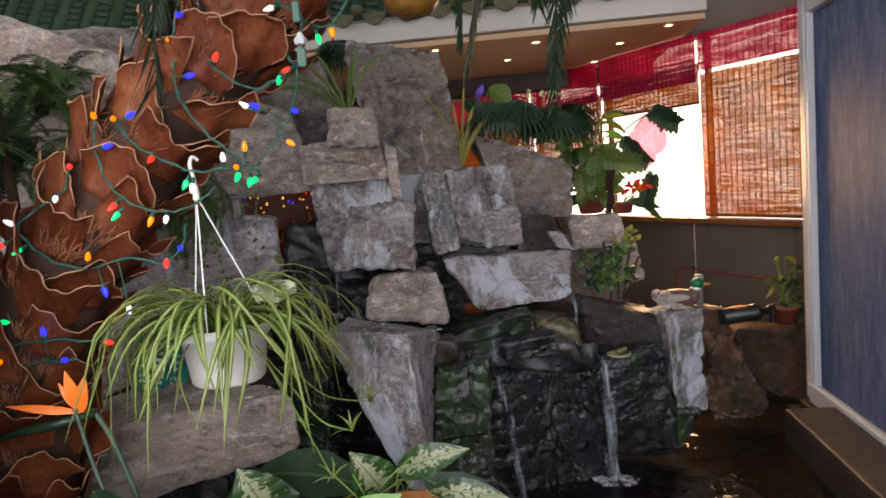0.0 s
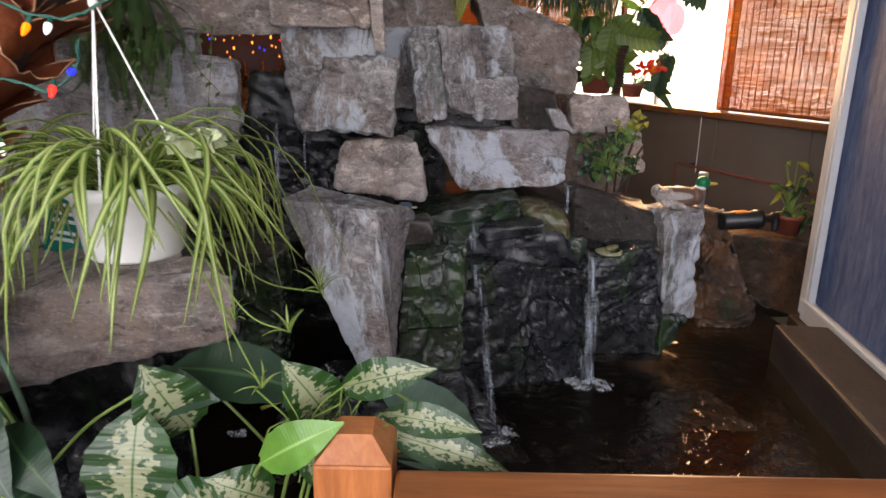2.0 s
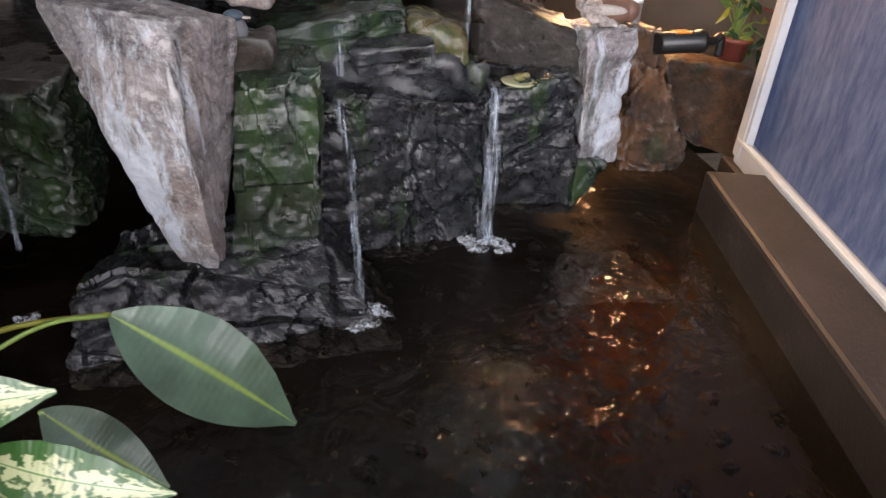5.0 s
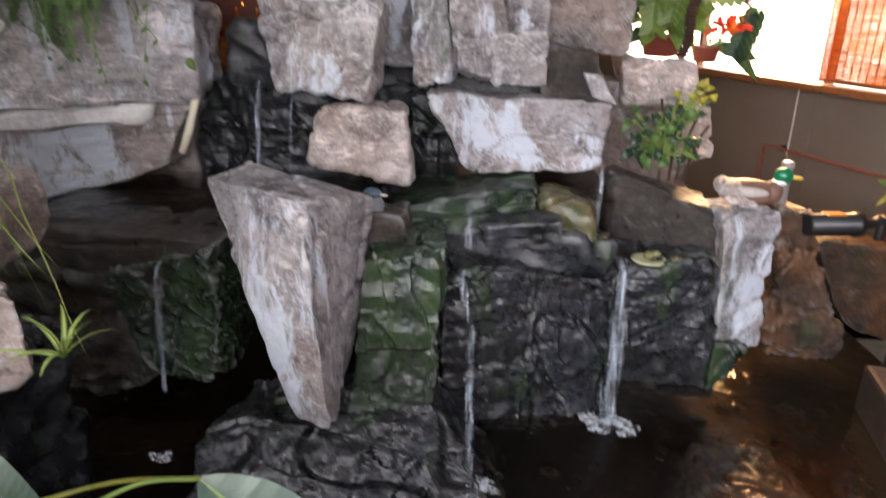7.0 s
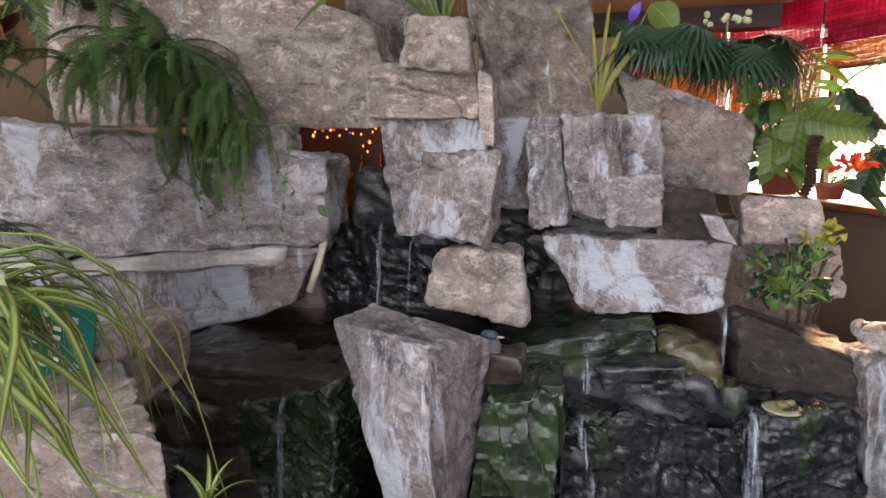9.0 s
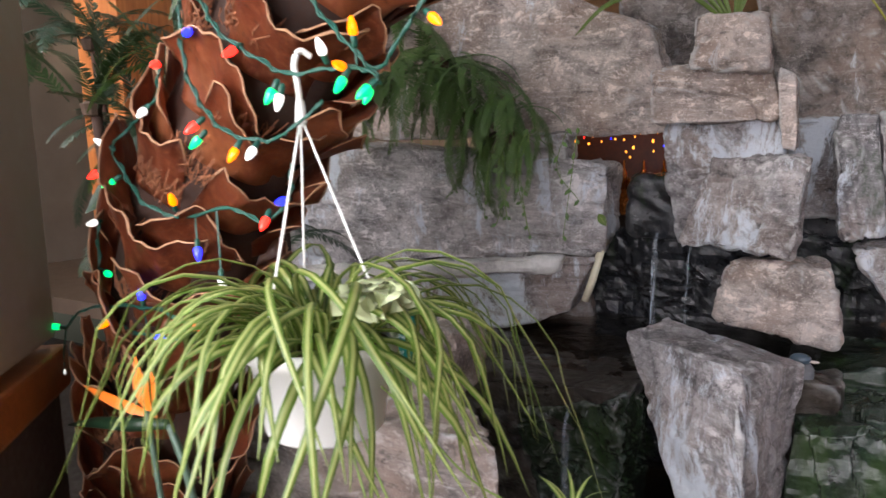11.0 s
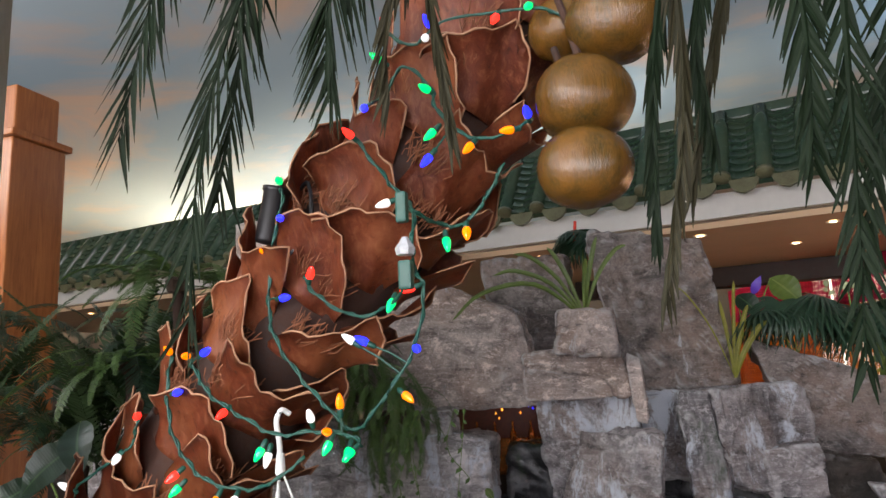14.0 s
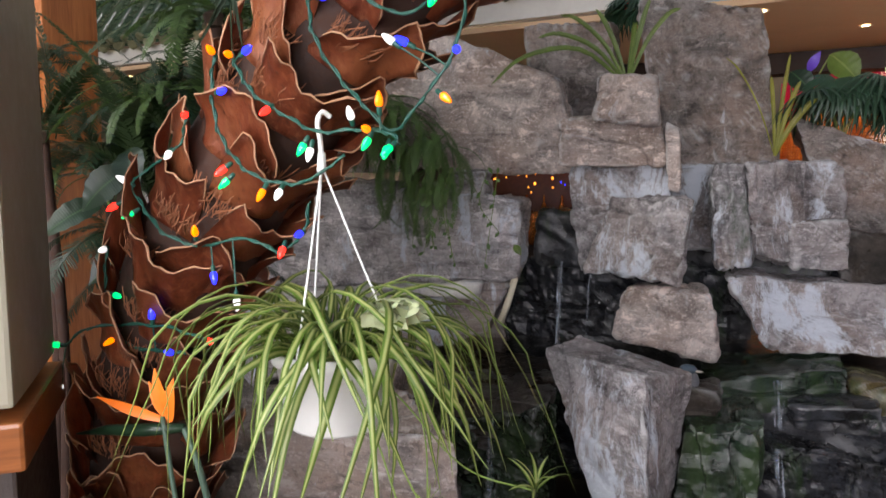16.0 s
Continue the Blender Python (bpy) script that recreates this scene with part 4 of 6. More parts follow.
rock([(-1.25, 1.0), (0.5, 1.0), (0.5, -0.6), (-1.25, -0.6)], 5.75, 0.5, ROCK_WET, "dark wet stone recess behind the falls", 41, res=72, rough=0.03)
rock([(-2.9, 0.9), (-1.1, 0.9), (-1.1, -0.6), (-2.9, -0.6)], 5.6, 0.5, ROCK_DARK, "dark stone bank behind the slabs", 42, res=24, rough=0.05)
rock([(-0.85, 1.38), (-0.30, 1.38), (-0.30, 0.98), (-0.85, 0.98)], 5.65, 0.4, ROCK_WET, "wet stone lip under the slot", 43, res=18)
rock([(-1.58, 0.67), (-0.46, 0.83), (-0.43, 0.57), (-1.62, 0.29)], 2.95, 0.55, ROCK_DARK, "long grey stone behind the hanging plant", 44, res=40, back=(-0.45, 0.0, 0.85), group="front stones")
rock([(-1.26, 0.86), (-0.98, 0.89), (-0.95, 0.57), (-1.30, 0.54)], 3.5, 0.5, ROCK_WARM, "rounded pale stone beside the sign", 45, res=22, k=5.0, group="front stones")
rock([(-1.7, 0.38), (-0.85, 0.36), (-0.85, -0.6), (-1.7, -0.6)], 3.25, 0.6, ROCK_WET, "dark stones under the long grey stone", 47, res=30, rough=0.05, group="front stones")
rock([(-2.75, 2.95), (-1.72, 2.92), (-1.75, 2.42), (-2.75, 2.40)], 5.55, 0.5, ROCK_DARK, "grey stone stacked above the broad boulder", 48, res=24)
rock([(1.78, -0.58), (2.16, -0.59), (2.3, -0.76), (1.7, -0.76)], 4.2, 0.35, ROCK_DAMP, "low wet brown stone just under the pond surface", 49, res=18)

# added filler closing see-through gaps; its near-black colour stands for shade
rock([(0.25, 0.46), (1.36, 0.40), (1.36, -0.62), (0.25, -0.62)], 4.80, 0.4, ROCK_WET, "added dark wet stone standing for shade in the gaps behind the falls", 61, res=24, rough=0.04)
rock([(0.08, 0.64), (0.34, 0.63), (0.36, 0.20), (0.06, 0.20)], 4.34, 0.3, ROCK_DAMP, "small dark damp stone beneath the bird figurine", 62, res=18)

# ---- posts, rail, pillar ----
ob = thing("wooden_railing", pose(0.035, 2.01, 0.035, 0, 0, -5.0), "orange-brown varnished wooden railing before the pond", "railing")
part("newel_post", box((0.17, 0.17, 0.96), (-0.03, 0, 0.18), 0.008), WOOD_Z, ob)
bm = bmesh.new()
bmesh.ops.create_cone(bm, cap_ends=True, segments=4, radius1=0.115, radius2=0.055, depth=0.05, matrix=Matrix.Translation((-0.03, 0, 0.685)) @ pose(0, 0, 0, 0, 0, 45))
part("post_cap", bm, WOOD_Z, ob, "bevelled reddish wooden post cap")
part("top_rail", box((2.5, 0.13, 0.05), (1.31, -0.10, 0.60), 0.012), WOOD_X, ob)
part("lower_rail", box((2.5, 0.05, 0.07), (1.31, -0.10, 0.0), 0.008), WOOD_X, ob)
for i in range(16):
    part("baluster", box((0.035, 0.035, 0.56), (0.20 + i * 0.15, -0.10, 0.29), 0.004), WOOD_Z, ob)

ob = thing("pillar", pose(-1.632, 2.003, FLOOR_Z, 0, 0, 40.5), "sage-painted square pillar with a wooden band over dark stone", "pillar", kind="structure")
part("shaft", box((0.735, 0.51, 3.70), (0, 0, 3.25), 0.012), PILLAR, ob)
part("wooden_band", box((0.775, 0.55, 0.115), (0, 0, 1.315), 0.010), WOOD_X, ob, "orange-brown wooden band")
part("stone_base", box((0.725, 0.50, 1.258), (0, 0, 0.629), 0.01), KERB, ob, "dark stone-clad base")
ob = thing("wooden_post", (-4.02, 4.6, FLOOR_Z), "tall orange-brown square wooden post with a block top", "post")
part("shaft", box((0.44, 0.44, 3.84), (0, 0, 1.92), 0.012), WOOD_Z, ob)
part("cap_plate", box((0.50, 0.50, 0.05), (0, 0, 3.865), 0.01), WOOD_Z, ob)
part("top_block", box((0.36, 0.36, 0.34), (0, 0, 4.06), 0.015), WOOD_Z, ob)
single("low_wall", box((2.6, 0.3, 1.5), bevel=0.02), KERB, (-3.4, 5.4, 0.45), "dim stone wall behind the ferns", kind="structure", smooth=False)

# ---- leaning palm ----
AXIS = smooth_line([(-1.47, 2.70, -0.5), (-1.44, 2.68, 0.40), (-1.37, 2.66, 0.84), (-1.29, 2.65, 1.14), (-1.17, 2.64, 1.40), (-1.02, 2.64, 1.61), (-0.76, 2.64, 1.92), (-0.55, 2.64, 2.14), (-0.35, 2.64, 2.36), (-0.17, 2.63, 2.62), (-0.04, 2.62, 2.85), (0.08, 2.60, 3.30)], 10)
LENGTHS = [0.0]
for a, b in zip(AXIS, AXIS[1:]):
    LENGTHS.append(LENGTHS[-1] + (b - a).length)
TOTAL = LENGTHS[-1]


def on_axis(s):
    s = max(0.0, min(TOTAL - 1e-4, s))
    i = max(j for j, q in enumerate(LENGTHS) if q <= s)
    i = min(i, len(AXIS) - 2)
    f = (s - LENGTHS[i]) / (LENGTHS[i + 1] - LENGTHS[i])
    t = (AXIS[i + 1] - AXIS[i]).normalized()
    front = Vector((0, -1, 0))
    front = (front - front.dot(t) * t).normalized()
    return AXIS[i].lerp(AXIS[i + 1], f), t, front, t.cross(front)


palm = thing("palm_tree", (-1.47, 2.70, FLOOR_Z), "leaning artificial palm with red-brown torn leaf bases", "palm")
BASE = Vector((-1.47, 2.70, FLOOR_Z))
part("trunk", tube([p - BASE for p in AXIS], 0.15, 18, None, [0.180 - 0.01 * i / len(AXIS) for i in range(len(AXIS))]), TRUNK, palm, "dark fibrous trunk core", True)


def leaf_base(s, phi, height, half, seed):
    """One torn leaf base wrapped on the trunk, and its pale ragged rim."""
    rng = random.Random(seed)
    bm = bmesh.new()
    nu, nv = 15, 9
    grid, rim = [], []
    lop = rng.uniform(-0.5, 0.5)
    flare = rng.uniform(0.06, 0.115)
    scoop = rng.random() < 0.6
    for j in range(nv + 1):
        v = j / nv
        row = []
        for i in range(nu + 1):
            u = 2 * i / nu - 1
            top = (0.66 + 0.36 * abs(u - lop * 0.3) ** 1.2 if scoop else 1.0 - 0.55 * abs(u - lop * 0.5) ** 1.25) + 0.055 * math.sin(5 * u + seed) + 0.035 * math.sin(13 * u + seed * 2)
            along = s + height * v * max(0.15, top)
            p, t, a, b = on_axis(along)
            ang = phi + u * half * (1 - 0.25 * v)
            r = 0.168 + 0.020 * (1 - u * u) + flare * v ** 1.8 * (0.65 + 0.35 * abs(u)) + 0.006 * math.sin(7 * u + 4 * v + seed)
            row.append(bm.verts.new(p + r * (math.cos(ang) * a + math.sin(ang) * b) - BASE))
        grid.append(row)
        for row0, row1 in ([(grid[-2], grid[-1])] if j else []):
            for i in range(nu):
                bm.faces.new((row0[i], row0[i + 1], row1[i + 1], row1[i]))
    line = [v.co.copy() for v in grid[nv // 2:][0][:1]] + [row[0].co.copy() for row in grid[nv - 3:]] + [v.co.copy() for v in grid[-1][1:]] + [row[-1].co.copy() for row in grid[nv - 3:][::-1][1:]]
    line = line[1:]
    bmesh.ops.solidify(bm, geom=bm.faces[:], thickness=0.008)
    ob = part("leaf_base", bm, BARK, palm, "", True)
    rad = [0.0022 + 0.0036 * abs(noise.noise(Vector((i * 0.7, seed, 0)))) for i in range(len(line))]
    part("torn_edge", tube(line, 0.006, 6, None, rad), BARK_EDGE, ob, "pale ragged torn edge", True)


row, s = 0, 0.35
while s < TOTAL - 0.15:
    for j in range(4):
        leaf_base(s + random.Random(row * 7 + j).uniform(-0.035, 0.035), j * 1.571 + (row % 2) * 0.785 + 0.3 * math.sin(row * 1.7), 0.215, 0.74, row * 5 + j)
    row += 1
    s += 0.122


def fibre_clump(s, phi, seed, n=46, spread=0.32, length=0.085):
    rng = random.Random(seed)
    bm = bmesh.new()
    for i in range(n):
        p, t, a, b = on_axis(s + rng.uniform(0, 0.04))
        ang = phi + rng.uniform(-spread, spread)
        out = math.cos(ang) * a + math.sin(ang) * b
        q = p + 0.190 * out - BASE
        w = t * rng.uniform(0.5, 1) + out * rng.uniform(-0.1, 0.35) + b * rng.uniform(-0.4, 0.4)
        ln = length * rng.uniform(0.5, 1.1)
        tube([q, q + w * ln * 0.5 + out * 0.012, q + w * ln + b * rng.uniform(-0.02, 0.02)], 0.0015, 4, bm)
    part("fibre_tuft", bm, FIBRE, palm, "frayed rusty palm fibres")


for i, (s, phi) in enumerate(((2.05, 0.1), (2.3, 0.7), (2.6, -0.2), (2.85, 0.35), (3.1, 0.9), (3.35, -0.3), (3.55, 0.4), (1.75, 0.3), (1.5, -0.1), (2.45, -0.7), (2.95, -0.8), (2.15, 0.45), (2.5, 0.25), (2.72, 0.7), (3.0, 0.0), (3.22, 0.5), (3.45, 0.1), (1.9, -0.2), (1.62, 0.35), (1.3, 0.1), (3.7, 0.2), (2.4, -0.3))):
    fibre_clump(s, phi, i)


def hung_frond(top, tip, leaflets, leaf_len, seed, mat=None, width=0.007, fan=1.0):
    """A drooping frond from top to tip, given in the world."""
    rng = random.Random(seed)
    a, b = Vector(top), Vector(tip)
    d = b - a
    ln = d.length
    bm = bmesh.new()
    n = 12
    bend = Vector((0.05 * rng.uniform(-1, 1), -0.03, 0))
    sp = [a + d * (i / (n - 1)) + bend * math.sin(math.pi * i / (n - 1)) - BASE for i in range(n)]
    tube(sp, 0.004, 5, bm, [0.006 - 0.005 * i / (n - 1) for i in range(n)])
    w = d.normalized()
    side = w.cross(Vector((0, -1, 0.15))).normalized()
    for i in range(leaflets):
        t = (i + 0.5) / leaflets
        f = t * (n - 1)
        k = min(int(f), n - 2)
        p = sp[k].lerp(sp[k + 1], f - k)
        for sgn in (-1, 1):
            l = leaf_len * (1.0 - 0.45 * t) * rng.uniform(0.75, 1.1)
            way = (w * rng.uniform(0.85, 1.1) + side * sgn * fan * rng.uniform(0.20, 0.45) + Vector((0, rng.uniform(-0.15, 0.15), 0))).normalized()
            pts = [p + way * l * q + Vector((0, 0, -0.06 * l * q * q)) for q in (0, 0.35, 0.7, 1)]
            blade(pts, [width * 0.6, width, width * 0.7, 0.0006], side + Vector((0, rng.uniform(-0.8, 0.8), 0)), 0.2, bm)
    part("frond", bm, mat or LEAF_PALM, palm, "drooping dark green palm frond")


DRY = leaf_material("dry_palm_leaf", (0.035, 0.033, 0.016), (0.07, 0.055, 0.025), 0.6, "vein", 0.15, 0.15)
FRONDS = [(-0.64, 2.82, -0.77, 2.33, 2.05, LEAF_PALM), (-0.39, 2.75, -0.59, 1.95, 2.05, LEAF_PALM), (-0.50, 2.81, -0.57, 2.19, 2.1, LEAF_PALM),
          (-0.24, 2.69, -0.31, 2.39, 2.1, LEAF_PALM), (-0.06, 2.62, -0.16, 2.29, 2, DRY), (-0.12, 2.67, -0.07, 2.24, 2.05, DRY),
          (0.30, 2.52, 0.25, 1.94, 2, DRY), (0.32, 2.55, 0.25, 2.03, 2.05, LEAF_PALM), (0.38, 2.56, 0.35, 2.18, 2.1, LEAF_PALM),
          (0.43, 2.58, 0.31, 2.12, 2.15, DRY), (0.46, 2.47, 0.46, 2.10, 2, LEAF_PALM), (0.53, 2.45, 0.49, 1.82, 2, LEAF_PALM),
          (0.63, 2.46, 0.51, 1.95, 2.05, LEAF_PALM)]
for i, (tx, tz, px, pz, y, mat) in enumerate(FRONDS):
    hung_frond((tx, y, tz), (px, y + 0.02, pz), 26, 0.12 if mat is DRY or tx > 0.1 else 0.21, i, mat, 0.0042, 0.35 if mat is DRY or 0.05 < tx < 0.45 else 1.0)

# coconuts hang under the crown
for i, (cx, cy, cz, r) in enumerate(((0.133, 2.30, 2.352, 0.096), (0.129, 2.27, 2.205, 0.088), (0.205, 2.34, 2.52, 0.096), (0.10, 2.45, 2.58, 0.085))):
    ob = thing("coconut", (cx, cy, cz), "lacquered golden-brown coconut hanging under the palm crown", "coconut", "coconuts")
    bm = bmesh.new()
    bmesh.ops.create_uvsphere(bm, u_segments=40, v_segments=24, radius=r)
    for v in bm.verts:
        a = math.atan2(v.co.y, v.co.x)
        v.co *= 1 + 0.06 * math.cos(3 * a + i) * (1 - abs(v.co.z) / r) - 0.05 * max(0, -v.co.z / r - 0.6) * 6 + 0.006 * math.sin(30 * a)
        v.co.z *= 0.94
    part("husk", bm, COCONUT, ob, "", True)
    part("stalk", tube([(0, 0, r * 0.9), (-0.02, 0.03, r + 0.08), (-0.05, 0.08, r + 0.2)], 0.008), TRUNK, ob)

# spotlight can strapped to the trunk
ob = thing("uplight", pose(-0.677, 2.50, 2.251, 0, 12, 0), "small black spotlight can with a looped cable on the trunk", "lamp")
part("can", lathe([(0.03, -0.07), (0.034, -0.06), (0.034, 0.06), (0.038, 0.065), (0.038, 0.075), (0.03, 0.075)], 20), BLACK, ob, "", True)
part("cable", tube(smooth_line([(0.05, 0, 0.05), (0.10, -0.03, 0.09), (0.13, -0.04, 0.0), (0.10, -0.05, -0.09), (0.05, -0.03, -0.05)]), 0.005, 6), BLACK, ob)


# ---- string of coloured lights ----
bm = lathe([(0.001, -0.034), (0.004, -0.031), (0.0075, -0.022), (0.0095, -0.011), (0.0085, -0.003), (0.005, 0.0)], 8)
lamps = [finish("bulb_glass", bm.copy(), m, False) for m in BULBS]
bm.free()
socket = finish("socket", lathe([(0.0055, -0.003), (0.0065, 0.0), (0.006, 0.016), (0.003, 0.020)], 8), CABLE)
# each strand: the points of its cable, and its bulbs as (colour, x, y, z)
STRAND_A = ([(-0.609, 2.42, 2.322), (-0.604, 2.42, 2.262), (-0.629, 2.42, 2.153), (-0.641, 2.42, 2.018), (-0.618, 2.42, 1.937), (-0.561, 2.42, 1.849), (-0.49, 2.42, 1.783), (-0.429, 2.42, 1.728), (-0.359, 2.42, 1.785), (-0.287, 2.42, 1.891), (-0.248, 2.42, 2.012), (-0.276, 2.42, 2.078)],
            [(1, -0.6, 2.4, 2.312), (2, -0.595, 2.4, 2.219), (3, -0.638, 2.4, 2.143), (2, -0.583, 2.4, 2.03), (4, -0.426, 2.4, 1.927), (2, -0.394, 2.4, 1.922), (2, -0.265, 2.4, 1.896), (3, -0.289, 2.4, 1.795), (1, -0.433, 2.4, 1.679), (0, -0.282, 2.4, 2.026)])
STRAND_B = ([(-0.379, 2.36, 2.368), (-0.313, 2.36, 2.274), (-0.272, 2.36, 2.22), (-0.211, 2.25, 2.162), (-0.201, 2.22, 2.078), (-0.214, 2.24, 2.032), (-0.311, 2.36, 1.988), (-0.392, 2.36, 1.973), (-0.473, 2.36, 2.02), (-0.518, 2.36, 2.071)],
            [(0, -0.389, 2.34, 2.379), (4, -0.309, 2.34, 2.206), (1, -0.299, 2.34, 1.986), (0, -0.485, 2.34, 2.072)])
STRAND_C = ([(-0.209, 2.25, 2.158), (-0.168, 2.34, 2.143), (-0.121, 2.34, 2.148), (-0.076, 2.34, 2.202), (-0.039, 2.34, 2.257)],
            [(1, -0.163, 2.32, 2.1), (3, -0.12, 2.32, 2.118)])
STRAND_D = ([(-0.355, 2.36, 2.442), (-0.302, 2.36, 2.467), (-0.261, 2.36, 2.52), (-0.203, 2.36, 2.469), (-0.18, 2.36, 2.399), (-0.125, 2.36, 2.342), (-0.052, 2.36, 2.324), (0.023, 2.36, 2.357)],
            [(2, -0.348, 2.34, 2.429), (3, -0.297, 2.34, 2.447), (1, -0.316, 2.34, 2.545), (1, -0.205, 2.34, 2.453), (2, 0.015, 2.34, 2.364), (3, -0.029, 2.34, 2.33), (3, -0.114, 2.34, 2.303), (1, -0.197, 2.34, 2.345), (2, -0.207, 2.34, 2.289)])
STRAND_E = ([(-0.299, 2.36, 2.61), (-0.232, 2.36, 2.568), (-0.162, 2.36, 2.608), (-0.045, 2.36, 2.609), (0.053, 2.36, 2.593), (0.105, 2.36, 2.568)],
            [(0, -0.296, 2.34, 2.623), (2, -0.191, 2.34, 2.607), (4, -0.197, 2.34, 2.568), (0, -0.041, 2.34, 2.58), (1, 0.032, 2.34, 2.594)])
STRAND_F = ([(-0.893, 2.4, 1.916), (-0.905, 2.4, 1.837), (-0.888, 2.4, 1.742), (-0.852, 2.4, 1.673), (-0.781, 2.4, 1.624), (-0.687, 2.4, 1.604), (-0.609, 2.4, 1.625), (-0.541, 2.4, 1.673)],
            [(3, -0.889, 2.38, 1.925), (2, -0.856, 2.38, 1.826), (0, -0.868, 2.38, 1.634), (1, -0.859, 2.38, 1.604), (3, -0.754, 2.38, 1.578), (4, -0.705, 2.38, 1.58)])
STRAND_G = ([(-0.831, 2.38, 1.914), (-0.803, 2.38, 1.86), (-0.759, 2.38, 1.811), (-0.677, 2.38, 1.761), (-0.59, 2.38, 1.725), (-0.505, 2.38, 1.73), (-0.411, 2.38, 1.72), (-0.393, 2.38, 1.696)],
            [(3, -0.823, 2.36, 1.908), (2, -0.767, 2.36, 1.916), (0, -0.724, 2.36, 1.773), (1, -0.627, 2.36, 1.686), (4, -0.606, 2.36, 1.674), (4, -0.501, 2.36, 1.765), (3, -0.463, 2.36, 1.731), (1, -0.462, 2.36, 1.697), (1, -0.412, 2.36, 1.682), (3, -0.43, 2.36, 1.793)])
STRAND_H = ([(-1.0, 2.42, 1.777), (-1.02, 2.42, 1.707), (-1.056, 2.42, 1.681), (-1.117, 2.42, 1.647), (-1.182, 2.42, 1.597), (-1.159, 2.42, 1.537), (-1.078, 2.42, 1.47), (-0.987, 2.42, 1.438)],
            [(0, -0.99, 2.4, 1.772), (4, -1.047, 2.4, 1.672), (4, -1.199, 2.4, 1.61), (0, -1.239, 2.4, 1.535), (1, -1.186, 2.4, 1.516), (3, -0.969, 2.4, 1.483)])
STRAND_I = ([(-1.33, 2.46, 1.414), (-1.342, 2.46, 1.309), (-1.341, 2.46, 1.227), (-1.295, 2.46, 1.149), (-1.15, 2.46, 1.137), (-1.07, 2.46, 1.137)],
            [(4, -1.324, 2.44, 1.412), (1, -1.275, 2.44, 1.286), (3, -1.316, 2.44, 1.151), (2, -1.158, 2.44, 1.246), (2, -1.105, 2.44, 1.143)])
STRAND_J = ([(-1.479, 2.44, 1.126), (-1.403, 2.44, 1.179), (-1.268, 2.44, 1.205), (-1.123, 2.44, 1.212), (-0.99, 2.44, 1.195)],
            [(1, -1.502, 2.42, 1.13), (4, -1.489, 2.42, 0.999), (0, -0.946, 2.42, 1.192)])
STRAND_K = ([(-1.022, 2.46, 1.431), (-0.856, 2.46, 1.461), (-0.756, 2.46, 1.434), (-0.687, 2.46, 1.49), (-0.667, 2.46, 1.558)],
            [(2, -0.689, 2.44, 1.481), (0, -0.739, 2.44, 1.434), (2, -0.946, 2.44, 1.357), (4, -0.876, 2.44, 1.293)])
STRANDS = (STRAND_A, STRAND_B, STRAND_C, STRAND_D, STRAND_E, STRAND_F, STRAND_G, STRAND_H, STRAND_I, STRAND_J, STRAND_K)
for k, (cable, bulbs) in enumerate(STRANDS):
    rng = random.Random(40 + k)
    mid = Vector(cable[len(cable) // 2])
    ob = thing("light_string", mid, "green cable with coloured faceted bulbs wound round the palm", "string lights", "coloured string lights")
    pts = smooth_line([Vector(p) - mid + Vector((0, 0.010 * math.sin(3 * i), 0)) for i, p in enumerate(cable)], 10)
    part("cable", tube(pts, 0.0030, 6), CABLE, ob, "", True)
    part("twin_cable", tube([p + Vector((0.005 * math.sin(i * 0.8), 0.005 * math.cos(i * 0.8), 0.004 * math.cos(i * 0.8))) for i, p in enumerate(pts)], 0.0028, 6), CABLE, ob, "", True)
    for colour, x, y, z in bulbs:
        tip = Vector((x, y, z)) - mid
        near = min(pts, key=lambda q: (q - tip).length)
        way = tip - near
        if way.length < 0.02:
            way = Vector((rng.uniform(-0.6, 0.6), -0.5, rng.uniform(-1, 0.2)))
        way.normalize()
        turn = way.to_track_quat("-Z", "Y").to_matrix().to_4x4()
        o = part("bulb", lamps[colour], None, ob, ("red", "green", "blue", "orange", "clear white")[colour] + " glowing bulb")
        o.matrix_basis = Matrix.Translation(tip - way * 0.016) @ turn
        part("socket", socket, None, o)
        lead = tip - way * 0.030
        if (lead - near).length > 0.03:
            part("lead", tube([near, near.lerp(lead, 0.5) + Vector((0, 0, 0.004)), lead], 0.0024, 5), CABLE, ob)
ob = thing("cable_plug", (-0.205, 2.19, 2.075), "green plug and socket joint of the light strings", "plug")
part("body", box((0.026, 0.022, 0.055), (0, 0, -0.05), 0.005), CABLE, ob)
part("upper_body", box((0.022, 0.02, 0.06), (-0.004, 0, 0.08), 0.005), CABLE, ob)
part("wrap", lathe([(0.006, -0.014), (0.017, -0.012), (0.020, 0.0), (0.010, 0.014), (0.006, 0.022)], 7), plain("clear_wrap", (0.42, 0.44, 0.45), 0.3, 30, 0.4, 0.3), ob, "clear plastic wrap")


# ---- hanging spider plant ----
spider = thing("spider_plant", (-0.565, 2.40, 1.035), "spider plant spilling from a white hanging pot", "plant")
part("pot", lathe([(0.001, 0.0), (0.108, 0.0), (0.118, 0.01), (0.140, 0.155), (0.150, 0.158), (0.152, 0.19), (0.145, 0.19), (0.138, 0.165), (0.001, 0.165)], 40, cap=False), WHITE_PLASTIC, spider, "white plastic pot", True)
part("soil", lathe([(0.001, 0.172), (0.139, 0.168)], 24, cap=False), SOIL, spider)
H = Vector((-0.05, 0.03, 0.615))
